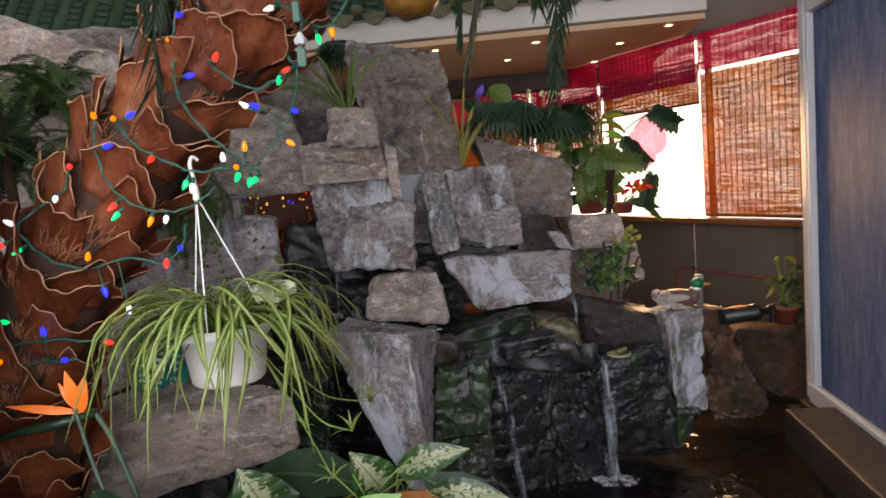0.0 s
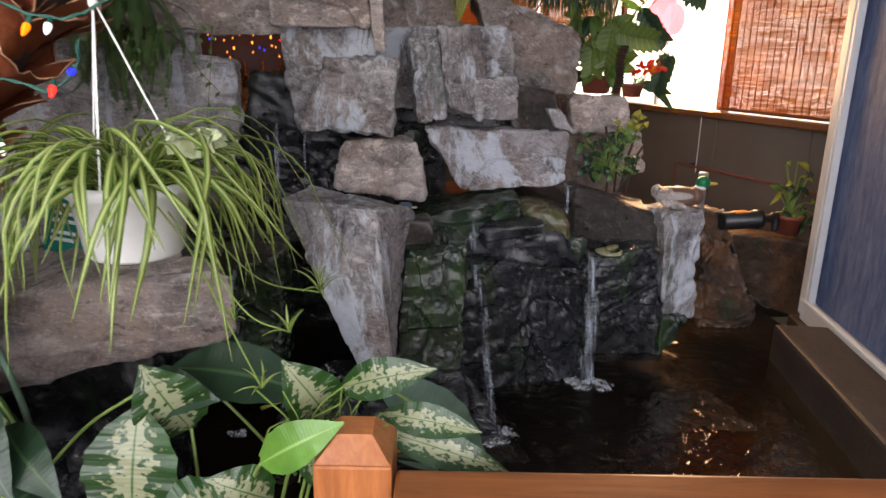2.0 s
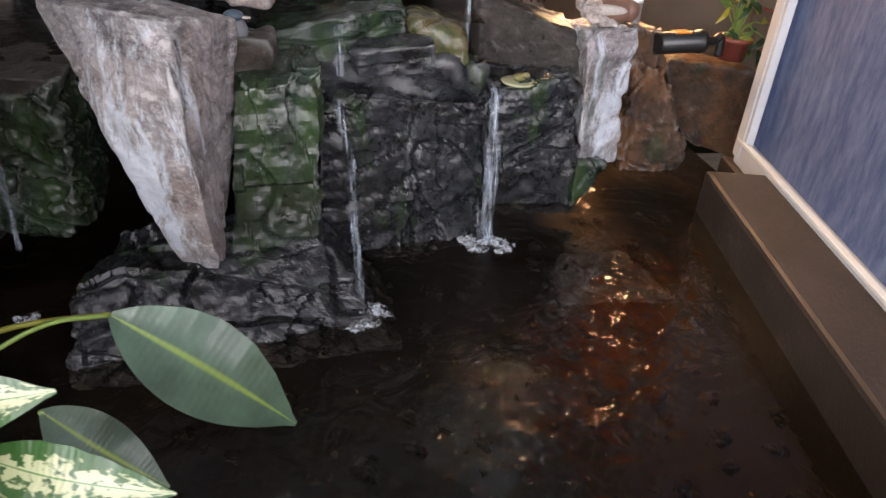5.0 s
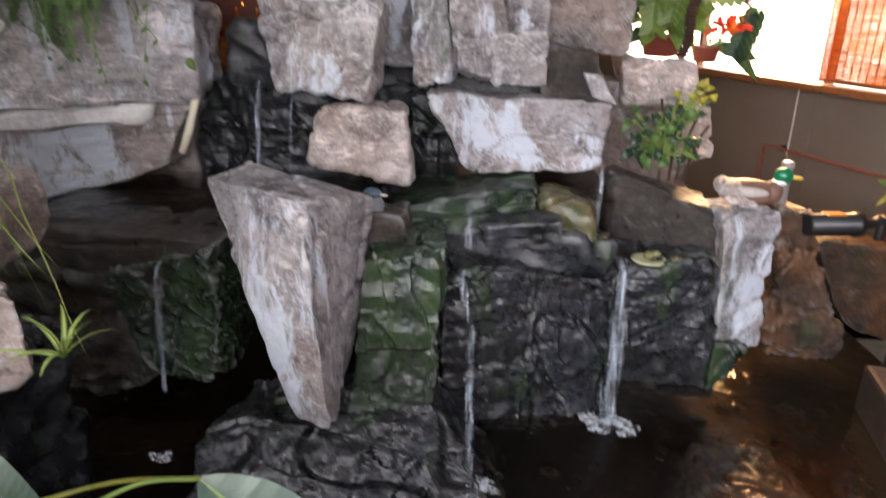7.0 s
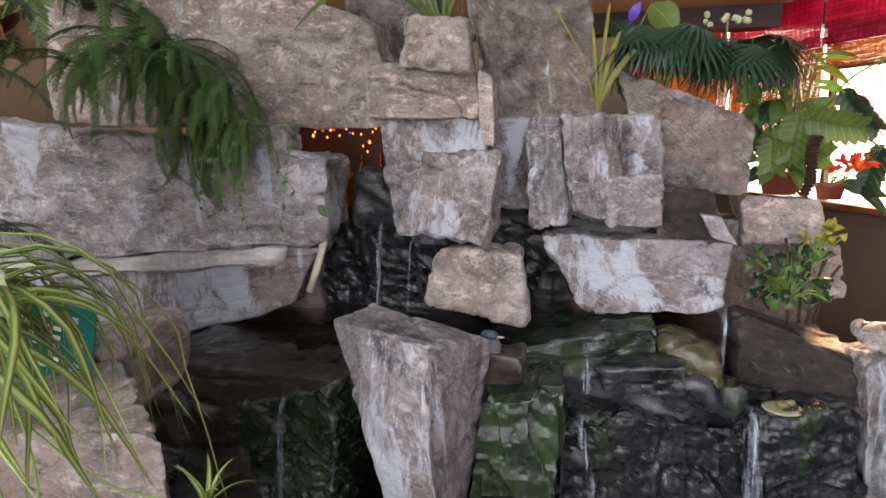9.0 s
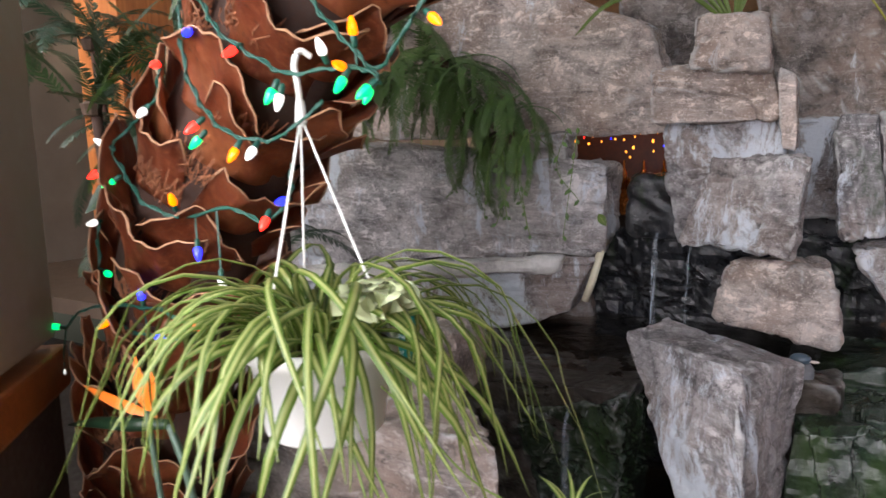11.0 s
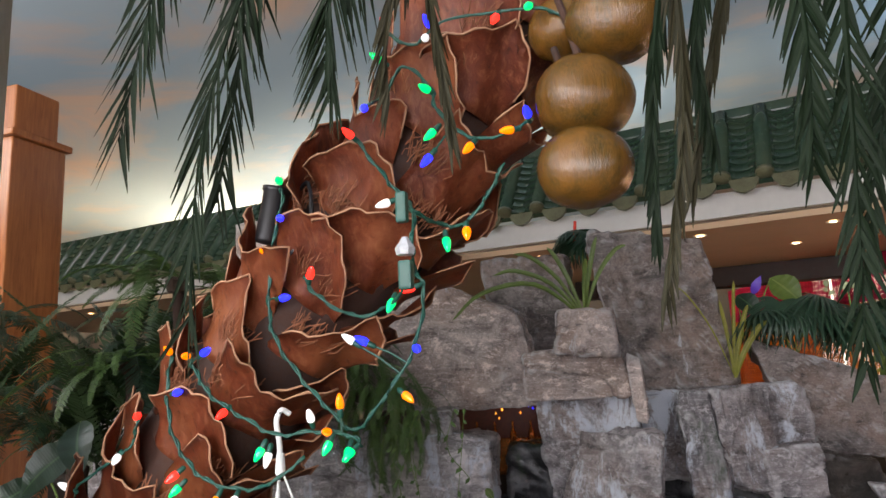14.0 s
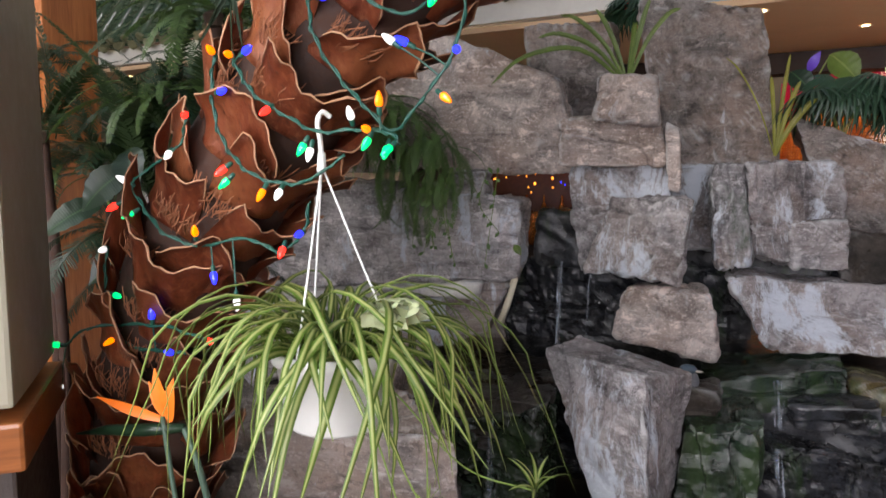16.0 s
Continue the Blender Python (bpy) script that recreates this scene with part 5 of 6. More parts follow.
for a in (0.4, 2.5, 4.6):
    foot = Vector((0.145 * math.cos(a), 0.145 * math.sin(a), 0.185))
    part("hanger_strand", tube([foot, foot.lerp(H, 0.5) + Vector((0, 0, -0.004)), H], 0.0028, 6), WHITE_PLASTIC, spider)
part("hook", tube(smooth_line([H + Vector((0, 0, -0.02)), H + Vector((-0.002, 0, 0.05)), H + Vector((-0.010, 0.0, 0.10)), H + Vector((-0.004, 0.012, 0.125)), H + Vector((0.008, 0.03, 0.115))]), 0.0065, 8), WHITE_PLASTIC, spider, "white plastic hook", True)
part("clasp", lathe([(0.008, -0.02), (0.012, -0.012), (0.009, 0.03)], 10, None, H), WHITE_PLASTIC, spider)
kinds = []
rng = random.Random(11)
for i in range(26):
    ln = rng.triangular(0.30, 0.86, 0.50)
    rise = rng.uniform(0.45, 1.40)
    sp, x, z = [], 0.0, 0.0
    for j in range(13):
        sp.append(Vector((x, 0, z)))
        a = rise - (rise + rng.uniform(1.40, 1.56)) * min(1.0, (j / 12) * (1.0 + 0.9 * ln)) ** 0.9
        x += math.cos(a) * ln / 12
        z += math.sin(a) * ln / 12
    w = rng.uniform(0.007, 0.0108)
    kinds.append(finish("leaf", blade(sp, [w * (0.55 + 0.45 * min(1, 4 * t)) * (1 - t ** 3) + 0.0006 for t in (j / 12 for j in range(13))], (0, 1, 0), 0.35), LEAF_SPIDER))
for i in range(128):
    o = part("leaf", rng.choice(kinds), None, spider)
    a = i * 2.39996 + rng.uniform(-0.3, 0.3)
    r = rng.uniform(0.01, 0.11)
    o.matrix_basis = pose(r * math.cos(a), r * math.sin(a), 0.165 + rng.uniform(0, 0.01), rng.uniform(-28, 28), rng.uniform(-26, 12), math.degrees(a) + rng.uniform(-35, 35))
baby = finish("leaf", blade(drooping(0.075, 0.9, 1.3, 7), [0.0035, 0.004, 0.004, 0.0035, 0.003, 0.002, 0.0005], (0, 1, 0), 0.3), LEAF_SPIDER)
for k, run in enumerate(([(0.08, -0.06, 0.16), (0.20, -0.12, 0.02), (0.30, -0.14, -0.12), (0.40, -0.16, -0.16)], [(0.06, -0.08, 0.18), (0.17, -0.14, 0.05), (0.26, -0.17, -0.14), (0.33, -0.18, -0.30)], [(0.07, -0.02, 0.19), (0.16, 0.0, 0.18), (0.22, 0.02, 0.0), (0.23, 0.02, -0.20)])):
    part("runner", tube(smooth_line(run), 0.0022, 5), STEM, spider, "thin pale runner stem")
    for j in range(7):
        o = part("leaf", baby, None, spider)
        o.matrix_basis = Matrix.Translation(run[-1]) @ Euler((rng.uniform(-0.4, 0.4), rng.uniform(-1.0, 0.2), j * 0.9)).to_matrix().to_4x4()

run = [Vector(p) - spider.location for p in ((-0.60, 2.34, 1.30), (-0.42, 2.42, 1.12), (-0.28, 2.52, 0.92), (-0.12, 2.60, 0.85))]
part("runner", tube(smooth_line(run), 0.0022, 5), STEM, spider, "thin pale runner stem")
for j in range(9):
    o = part("leaf", baby, None, spider)
    o.matrix_basis = Matrix.Translation(run[-1]) @ Euler((rng.uniform(-0.4, 0.4), rng.uniform(-0.9, 0.2), j * 0.7)).to_matrix().to_4x4() @ Matrix.Diagonal((1.5, 1.5, 1.5, 1))

# pale ruffled rosette beside the pot
ob = thing("ruffled_rosette", Matrix.Translation((-0.375, 2.33, 1.305)) @ Matrix.Diagonal((1.35, 1.35, 1.35, 1)), "pale cream-green ruffled rosette on the pot rim", "plant")
for i in range(16):
    a, q = i * 2.4, 0.3 + 0.7 * (i / 16)
    sp = [Vector((0.012 * q + 0.052 * t * q, 0, 0.045 * math.sin(t * 1.9) - 0.01 * q)) for t in (0, 0.25, 0.5, 0.75, 1)]
    o = part("petal", blade(sp, [0.008, 0.022, 0.030, 0.027, 0.012], (0, 1, 0), 0.35, None, 0.35), CREAM_LEAF, ob, "", True)
    o.matrix_basis = pose(0, 0, 0, 20, -20 * (1 - q), math.degrees(a))


# ---- plants at the rail ----
def leaf_between(base, tip, half, mat, parent, origin, sag=0.03, face=(0, -1, 0.6), stalk=None, label="", wave=0.06, n=21):
    a, b = Vector(base) - origin, Vector(tip) - origin
    d = b - a
    side = d.cross(Vector(face)).normalized()
    up = side.cross(d).normalized()
    sp = [a + d * t + up * sag * math.sin(math.pi * t) for t in (i / (n - 1) for i in range(n))]
    w = [max(0.0015, half * 1.04 * math.sin(math.pi * min(0.985, 0.02 + 0.98 * t ** 0.88)) ** 0.95) for t in (i / (n - 1) for i in range(n))]
    part("leaf", blade(sp, w, side, 0.18, None, wave), mat, parent, label, True)
    if stalk is not None:
        c = Vector(stalk) - origin
        part("stalk", tube(smooth_line([c, c.lerp(a, 0.6) + Vector((0, 0, 0.04)), a]), 0.005, 6), STEM, parent, "", True)


org = Vector((-0.35, 2.28, -0.05))
ob = thing("dumb_cane_plant", org, "dumb cane with cream-blotched green leaves behind the rail", "plant")
for base, tip, half in (((-1.01, 2.46, 0.62), (-1.03, 2.39, 0.16), 0.102), ((-0.55, 2.26, 0.67), (-0.57, 2.19, 0.34), 0.092), ((-0.45, 2.34, 0.56), (-0.54, 2.27, 0.78), 0.075),
                        ((-0.07, 2.20, 0.66), (-0.17, 2.13, 0.85), 0.057), ((-0.04, 2.18, 0.75), (0.19, 2.11, 0.83), 0.039), ((0.06, 2.16, 0.69), (0.30, 2.09, 0.67), 0.033),
                        ((0.05, 2.14, 0.66), (0.37, 2.07, 0.57), 0.036), ((-0.21, 2.14, 0.47), (-0.35, 2.07, 0.58), 0.055), ((-0.32, 2.14, 0.50), (-0.45, 2.07, 0.43), 0.066),
                        ((-0.14, 2.10, 0.61), (0.03, 2.03, 0.57), 0.034), ((-1.26, 2.49, 0.52), (-1.19, 2.42, 0.14), 0.109)):
    leaf_between(base, tip, half * 1.22, LEAF_DIEFF, ob, org, 0.03, (0, -1, 0.7), (base[0] * 0.6 - 0.15, 2.28, 0.25), "cream-blotched green leaf", 0.1)
leaf_between((-0.21, 2.02, 0.65), (-0.02, 1.98, 0.77), 0.050, LEAF_LIME, ob, org, 0.03, (0.2, -1, 0.8), (-0.3, 2.25, 0.3), "plain bright green leaf")
for i in range(5):
    part("cane", tube([(0.05 * i - 0.15, 0.0, -0.3), (0.06 * i - 0.15, -0.02, 0.3)], 0.011, 8), STEM, ob, "", True)
rng = random.Random(5)
bm = bmesh.new()
for i in range(22):
    a = Vector((rng.uniform(-0.25, 0.0), 2.15 + rng.uniform(-0.05, 0.05), 0.60)) - org
    b = a + Vector((rng.uniform(-0.12, 0.2), rng.uniform(-0.1, 0.05), rng.uniform(-0.05, 0.24)))
    tube([a, a.lerp(b, 0.5) + Vector((0, 0, 0.03)), b], 0.0022, 4, bm)
part("dry_stem_tuft", bm, STEM, ob, "thin straw-yellow dry stems")

org = Vector((0.1, 2.42, -0.05))
ob = thing("broad_leaf_plant", org, "plant with large smooth blue-green leaves over the pond", "plant")
leaf_between((0.05, 2.75, 0.475), (0.42, 2.68, 0.19), 0.098, LEAF_BANANA, ob, org, 0.05, (0.3, -1, 1.0), (-0.25, 2.6, 0.42), "large smooth blue-green leaf with a pale midrib")
# this leaf's shade is in its colour: dark green instead of blue-green
leaf_between((-0.55, 2.55, 0.64), (-0.12, 2.50, 0.56), 0.09, LEAF_DARK, ob, org, 0.05, (0, -0.8, 1.0), (-0.2, 2.5, 0.3), "large leaf with shade put into its dark colour")
leaf_between((0.02, 2.42, 0.52), (0.22, 2.34, 0.40), 0.05, LEAF_BANANA, ob, org, 0.03, (0.2, -1, 0.9), (0.05, 2.4, 0.2))
part("yellow_stalk", tube(smooth_line([(-0.42, 0.22, 0.50), (-0.22, 0.28, 0.54), (-0.05, 0.33, 0.525)]), 0.006, 6), LEAF_YELLOW, ob, "yellow-green stalk", True)
part("stem", tube([(0, 0.02, -0.3), (-0.02, 0.02, 0.5)], 0.012, 8), STEM, ob)
org = Vector((-1.15, 2.35, -0.1))
ob = thing("dark_foliage_plant", org, "dark glossy broad-leaved plant at the foot of the palm", "plant")
for base, tip, half in (((-1.15, 2.25, 0.66), (-1.42, 2.1, 0.72), 0.08), ((-1.12, 2.25, 0.60), (-1.36, 2.05, 0.52), 0.085), ((-1.0, 2.3, 0.74), (-0.80, 2.1, 0.52), 0.07), ((-0.9, 2.3, 0.60), (-0.70, 2.12, 0.50), 0.06),
                        ((-1.05, 2.3, 0.5), (-1.2, 2.0, 0.38), 0.08), ((-0.8, 2.3, 0.45), (-0.95, 2.05, 0.36), 0.07), ((-0.62, 2.42, 0.62), (-0.36, 2.3, 0.66), 0.07)):
    leaf_between(base, tip, half, LEAF_DARK, ob, org, 0.04, (0, -1, 0.9), (-1.0, 2.4, 0.25), "dark glossy leaf")
part("arching_stalk", tube(smooth_line([(-0.15, -0.1, 0.80), (0.05, -0.12, 0.82), (0.25, -0.15, 0.62), (0.33, -0.15, 0.40)]), 0.009, 8), STEM, ob, "", True)
part("arching_stalk", tube(smooth_line([(0.10, 0.0, 1.10), (0.16, -0.02, 0.85), (0.26, -0.05, 0.60)]), 0.007, 8), LEAF_BANANA, ob, "", True)


def bird_of_paradise(org, tips, spathe, label):
    org = Vector(org)
    ob = thing("bird_of_paradise", org, label, "flower")
    for i, (tip, half) in enumerate(tips):
        leaf_between(org, tip, half, FLOWER, ob, org, 0.01, (0, -1, 0.2), None, "orange petal", 0.02, 8)
    a, b = Vector(spathe[0]) - org, Vector(spathe[1]) - org
    part("spathe", tube([a, a.lerp(b, 0.35), a.lerp(b, 0.7) + Vector((0, 0, 0.006)), b], 0.01, 8, None, [0.011, 0.018, 0.014, 0.002]), LEAF_DARK, ob, "dark grey-green pointed spathe", True)
    part("stem", tube(smooth_line([a, a + Vector((0.05, 0, -0.12)), a + Vector((0.12, 0.0, -0.42)), a + Vector((0.15, 0, -0.85))]), 0.009, 8), LEAF_BANANA, ob, "", True)


bird_of_paradise((-1.03, 2.36, 0.985), (((-1.06, 2.34, 1.13), 0.022), ((-1.00, 2.34, 1.11), 0.02), ((-1.25, 2.33, 1.035), 0.014), ((-1.09, 2.35, 1.09), 0.014)), ((-0.99, 2.36, 0.975), (-1.33, 2.33, 0.92)), "orange bird of paradise flower at the palm's foot")
bird_of_paradise((0.02, 2.25, 0.55), (((0.15, 2.2, 0.60), 0.016), ((0.12, 2.2, 0.56), 0.014)), ((0.0, 2.25, 0.55), (0.18, 2.2, 0.52)), "orange bird of paradise flower among the rail plants")

LEAF_LIME2 = leaf_material("olive_strap_leaf", (0.13, 0.20, 0.035), (0.20, 0.26, 0.07), 0.4, "vein", 0.25)
LEAF_SPILL = leaf_material("deep_fern_green", (0.12, 0.20, 0.055), (0.12, 0.18, 0.05), 0.45, "vein", 0.2)
LEAF_SWORD = leaf_material("sword_fern_green", (0.030, 0.062, 0.018), (0.05, 0.08, 0.025), 0.45, "vein", 0.15)
# ---- ferns ----
fern_kinds = [finish("frond", frond(ln, rise, droop, int(ln * 90), lw * 0.55, 0.0030, 0.1, 0.3, i, 14, 0.0025), LEAF_FERN) for i, (ln, rise, droop, lw) in enumerate(((0.55, 0.6, 1.9, 0.085), (0.45, 0.9, 1.8, 0.07), (0.65, 0.3, 1.7, 0.095), (0.38, 0.2, 1.9, 0.06)))]
dark_kinds = [finish("frond", frond(ln, rise, droop, int(ln * 55), lw * 0.8, 0.0055, 0.15, 0.3, 20 + i, 14, 0.005), LEAF_DARK) for i, (ln, rise, droop, lw) in enumerate(((0.75, 0.7, 1.7, 0.16), (0.6, 1.0, 1.9, 0.13), (0.9, 0.4, 1.6, 0.18)))]

big_kinds = [finish("frond", frond(ln, rise, droop, int(ln * 74), lw * 0.8, 0.0042, 0.12, 0.3, 40 + i, 14, 0.004), LEAF_FERN) for i, (ln, rise, droop, lw) in enumerate(((0.6, 0.5, 1.5, 0.085), (0.5, 0.8, 1.8, 0.075), (0.7, 0.3, 1.6, 0.10)))]


def fern(where, n, spread, kinds, seed, label, scale=1.0, aim=-90, fan=180, tilt=0):
    rng = random.Random(seed)
    ob = thing("fern", where, label, "fern", "ferns round the palm")
    for i in range(n):
        o = part("frond", rng.choice(kinds), None, ob)
        a = aim + fan * (i / max(1, n - 1) - 0.5) * 2 + rng.uniform(-14, 14)
        s = scale * rng.uniform(0.75, 1.15)
        o.matrix_basis = pose(rng.uniform(-spread, spread), rng.uniform(-spread, spread) * 0.4, rng.uniform(-spread, spread) * 0.3, rng.uniform(-12, 12), tilt + rng.uniform(-18, 18), a) @ Matrix.Diagonal((s, s, s, 1))
    part("crown", lathe([(0.001, -0.06), (0.04, -0.05), (0.05, 0.0), (0.001, 0.03)], 10), SOIL, ob)
    return ob


fern((-1.40, 4.93, 1.62), 16, 0.08, fern_kinds, 17, "green fern trailing down the boulder face", 0.75, -70, 60, 55)
fern((-1.55, 4.93, 1.75), 16, 0.10, fern_kinds, 18, "green fern trailing down the boulder face", 0.8, -75, 60, 50)
fern((-1.75, 4.95, 2.05), 20, 0.14, fern_kinds, 19, "green fern trailing down the boulder face", 0.9, -75, 70, 35)
fern((-1.25, 4.88, 1.62), 18, 0.10, big_kinds + fern_kinds, 16, "green fern trailing down the boulder face", 0.55, -75, 90, 35)
fern((-1.62, 4.90, 1.95), 34, 0.20, big_kinds + fern_kinds, 1, "green fern spilling over the long boulder", 0.72, -80, 120, 15)
fern((-1.32, 4.92, 1.82), 30, 0.16, big_kinds + fern_kinds, 2, "green fern trailing down the boulder face", 0.66, -80, 95, 30)
fern((-2.05, 4.9, 1.95), 30, 0.2, big_kinds + fern_kinds, 3, "green fern spilling over the long boulder", 0.9, -95, 90, 10)
fern((-1.80, 3.55, 2.30), 22, 0.12, big_kinds, 14, "broad green fern fronds beside the palm trunk", 0.8, -60, 150)
fern((-1.95, 3.45, 1.95), 16, 0.12, big_kinds, 15, "broad green fern fronds beside the palm trunk", 0.7, -70, 150)
fern((-2.05, 3.75, 1.95), 20, 0.15, dark_kinds + fern_kinds, 4, "dark green fern clump behind the palm", 0.75, -60, 150)
fern((-2.75, 3.9, 1.62), 26, 0.2, dark_kinds + fern_kinds, 5, "dark green fern clump behind the palm", 0.85, -60, 180)
fern((-2.5, 4.3, 2.15), 14, 0.15, dark_kinds, 6, "dark green fern clump behind the palm", 0.8, -90, 180)
fern((-3.1, 3.7, 2.15), 14, 0.12, dark_kinds, 7, "dark green palm-like fern by the pillar", 0.9, -60, 180)
fern((-2.2, 3.4, 1.3), 12, 0.15, dark_kinds, 8, "dark green fern low behind the palm", 0.6, -60, 160)
spill_kinds = [finish("frond", frond(ln, rise, droop, int(ln * 64), lw * 0.72, 0.0062, 0.12, 0.3, 80 + i, 16, 0.004), LEAF_SPILL) for i, (ln, rise, droop, lw) in enumerate(((0.95, 0.5, 2.0, 0.13), (0.75, 0.8, 2.2, 0.12), (0.65, 1.2, 1.9, 0.11)))]
fern((-2.42, 5.36, 2.36), 22, 0.14, spill_kinds, 25, "large deep green fern spilling from the top of the boulder", 1.1, -60, 130)
fern((-2.30, 5.38, 2.56), 16, 0.14, spill_kinds + dark_kinds, 26, "large deep green fern spilling from the top of the boulder", 0.7, -60, 150)
fern((-2.05, 5.36, 2.05), 20, 0.10, spill_kinds, 27, "large deep green fern spilling from the top of the boulder", 1.0, -50, 100, 12)
sword_kinds = [finish("frond", frond(ln, rise, droop, int(ln * 40), lw, 0.009, 0.05, 0.3, 60 + i, 14, 0.004), LEAF_SWORD) for i, (ln, rise, droop, lw) in enumerate(((0.85, 1.45, 0.6, 0.10), (0.75, 1.2, 1.0, 0.11), (0.95, 1.35, 0.8, 0.10)))]
fern((-1.98, 3.62, 1.55), 12, 0.12, sword_kinds, 21, "upright dark sword fern beside the palm", 0.85, -60, 170)
fern((-2.35, 3.6, 1.50), 12, 0.14, sword_kinds, 22, "upright dark sword fern beside the palm", 0.9, -60, 170)
fern((-2.15, 3.85, 1.75), 12, 0.14, sword_kinds + dark_kinds, 23, "upright dark sword fern beside the palm", 0.85, -80, 170)
fern((-2.7, 3.4, 1.8), 10, 0.12, sword_kinds + dark_kinds, 24, "dark green fern clump behind the palm", 0.8, -60, 170)
fern((-2.9, 4.6, 1.0), 14, 0.2, dark_kinds, 9, "dark green fern low behind the palm", 0.9, -70, 180)
for x, y, z0, z1 in ((-1.98, 3.64, -0.3, 1.55), (-2.35, 3.62, -0.3, 1.5), (-2.15, 3.87, -0.3, 1.75), (-2.7, 3.42, -0.3, 1.8), (-1.80, 3.56, -0.3, 2.30), (-1.95, 3.46, -0.3, 1.95), (-2.05, 3.8, -0.3, 1.95), (-2.75, 3.95, -0.3, 1.6), (-2.5, 4.35, -0.3, 2.15), (-3.1, 3.72, -0.3, 2.15), (-2.9, 4.6, -0.3, 1.0), (-2.2, 3.42, -0.3, 1.3)):
    ob = thing("plant_stem", (x, y, z0), "slim dark fibrous stem that carries a fern crown", "stem", "fern stems")
    part("stem", tube(smooth_line([(0, 0, 0), (0.04, 0.02, (z1 - z0) * 0.5), (0, 0, z1 - z0 - 0.02)]), 0.025, 8), TRUNK, ob, "", True)
org = Vector((-2.05, 3.2, 1.15))
ob = thing("philodendron", org, "dark philodendron with broad leaves behind the trunk", "plant")
for base, tip, half in (((-1.95, 3.2, 1.64), (-2.12, 3.1, 1.46), 0.075), ((-2.0, 3.25, 1.72), (-1.84, 3.1, 1.52), 0.065), ((-2.2, 3.3, 1.5), (-2.36, 3.1, 1.34), 0.06), ((-1.9, 3.2, 1.35), (-2.05, 3.05, 1.17), 0.07)):
    leaf_between(base, tip, half, LEAF_DARK, ob, org, 0.03, (0.3, -1, 0.5), (-2.05, 3.3, 1.15), "broad dark leaf")
part("stem", tube([(0, 0.1, -1.45), (0, 0.08, 0.5)], 0.014, 8), STEM, ob)
ob = thing("seedling", (-0.828, 5.02, 1.166), "small round green seedling leaf at the boulder's end", "plant")
leaf_between((-0.828, 5.0, 1.196), (-0.778, 4.98, 1.136), 0.022, LEAF_LIME2, ob, ob.location, 0.006, (0.1, -1, 0.4), None, "", 0.02, 9)
part("stem", tube([(0, 0.02, 0), (0.005, -0.02, 0.03)], 0.003, 5), STEM, ob)
# ivy leaves trailing between trunk and boulder
rng = random.Random(8)
org = Vector((-1.0, 4.75, 1.45))
ob = thing("trailing_ivy", org, "thin trailing ivy with small leaves on the boulder", "plant")
for i in range(9):
    x0 = rng.uniform(-0.35, 0.15)
    pts = smooth_line([(x0, 0.05, 0.2), (x0 + rng.uniform(-0.05, 0.05), -0.02, 0.0), (x0 + rng.uniform(-0.08, 0.12), -0.04, -rng.uniform(0.15, 0.35))], 6)
    part("vine", tube(pts, 0.002, 4), STEM, ob)
    for p in pts[::2]:
        t = p + Vector((rng.uniform(-0.03, 0.03), -0.01, -rng.uniform(0.01, 0.04)))
        d = (t - p).normalized()
        part("leaf", blade([p, p.lerp(t, 0.5), t], [0.004, 0.011, 0.001], d.cross(Vector((0, -1, 0.3))), 0.2), LEAF_FERN, ob, "", True)


# ---- plants by the window ----
def fan_leaf(size, seed, blades=26):
    rng = random.Random(seed)
    bm = bmesh.new()
    for i in range(blades):
        a = math.radians(-125 + 250 * i / (blades - 1))
        way = Vector((math.cos(a), math.sin(a), 0.15))
        ln = size * rng.uniform(0.85, 1.05)
        pts = [way * ln * t + Vector((0, 0, -0.75 * ln * t ** 2.2)) for t in (0.02, 0.3, 0.6, 0.82, 1)]
        blade(pts, [0.004, 0.011, 0.012, 0.008, 0.0008], Vector((-way.y, way.x, 0)), 0.35, bm)
    return finish("fan_leaf", bm, LEAF_FAN)


LEAF_FAN = leaf_material("fan_palm_green", (0.03, 0.075, 0.04), (0.05, 0.10, 0.05), 0.35, "vein", 0.15)
fans = [fan_leaf(0.30, 1), fan_leaf(0.36, 2), fan_leaf(0.26, 3)]
for k, (x, y, z, n) in enumerate(((1.02, 6.15, 1.90, 9), (1.52, 6.2, 1.85, 9))):
    rng = random.Random(70 + k)
    ob = thing("fan_palm", (x, y, z), "drooping dark green fan palm on the boulder", "plant", "fan palms")
    for i in range(n):
        a = i * 2.4 + k
        top = Vector((0.17 * math.cos(a), 0.12 * math.sin(a) - 0.05, 0.20 + 0.16 * rng.random()))
        part("stalk", tube(smooth_line([(0, 0, -0.08), top * 0.6 + Vector((0, 0, 0.05)), top]), 0.004, 5), STEM, ob)
        o = part("leaf", rng.choice(fans), None, ob)
        o.matrix_basis = Matrix.Translation(top) @ Euler((rng.uniform(-0.35, 0.35), rng.uniform(0.1, 0.7), a)).to_matrix().to_4x4()
ob = thing("white_blossoms", (1.38, 6.15, 2.28), "small pale dried blossoms above the fan palms", "flower")
rng = random.Random(12)
for i in range(14):
    p = Vector((rng.uniform(-0.13, 0.13), rng.uniform(-0.05, 0.05), rng.uniform(-0.03, 0.05)))
    bm = bmesh.new()
    bmesh.ops.create_icosphere(bm, subdivisions=1, radius=0.022)
    for v in bm.verts:
        v.co *= rng.uniform(0.6, 1.2)
    o = part("blossom", bm, CREAM_LEAF, ob)
    o.matrix_basis = Matrix.Translation(p)
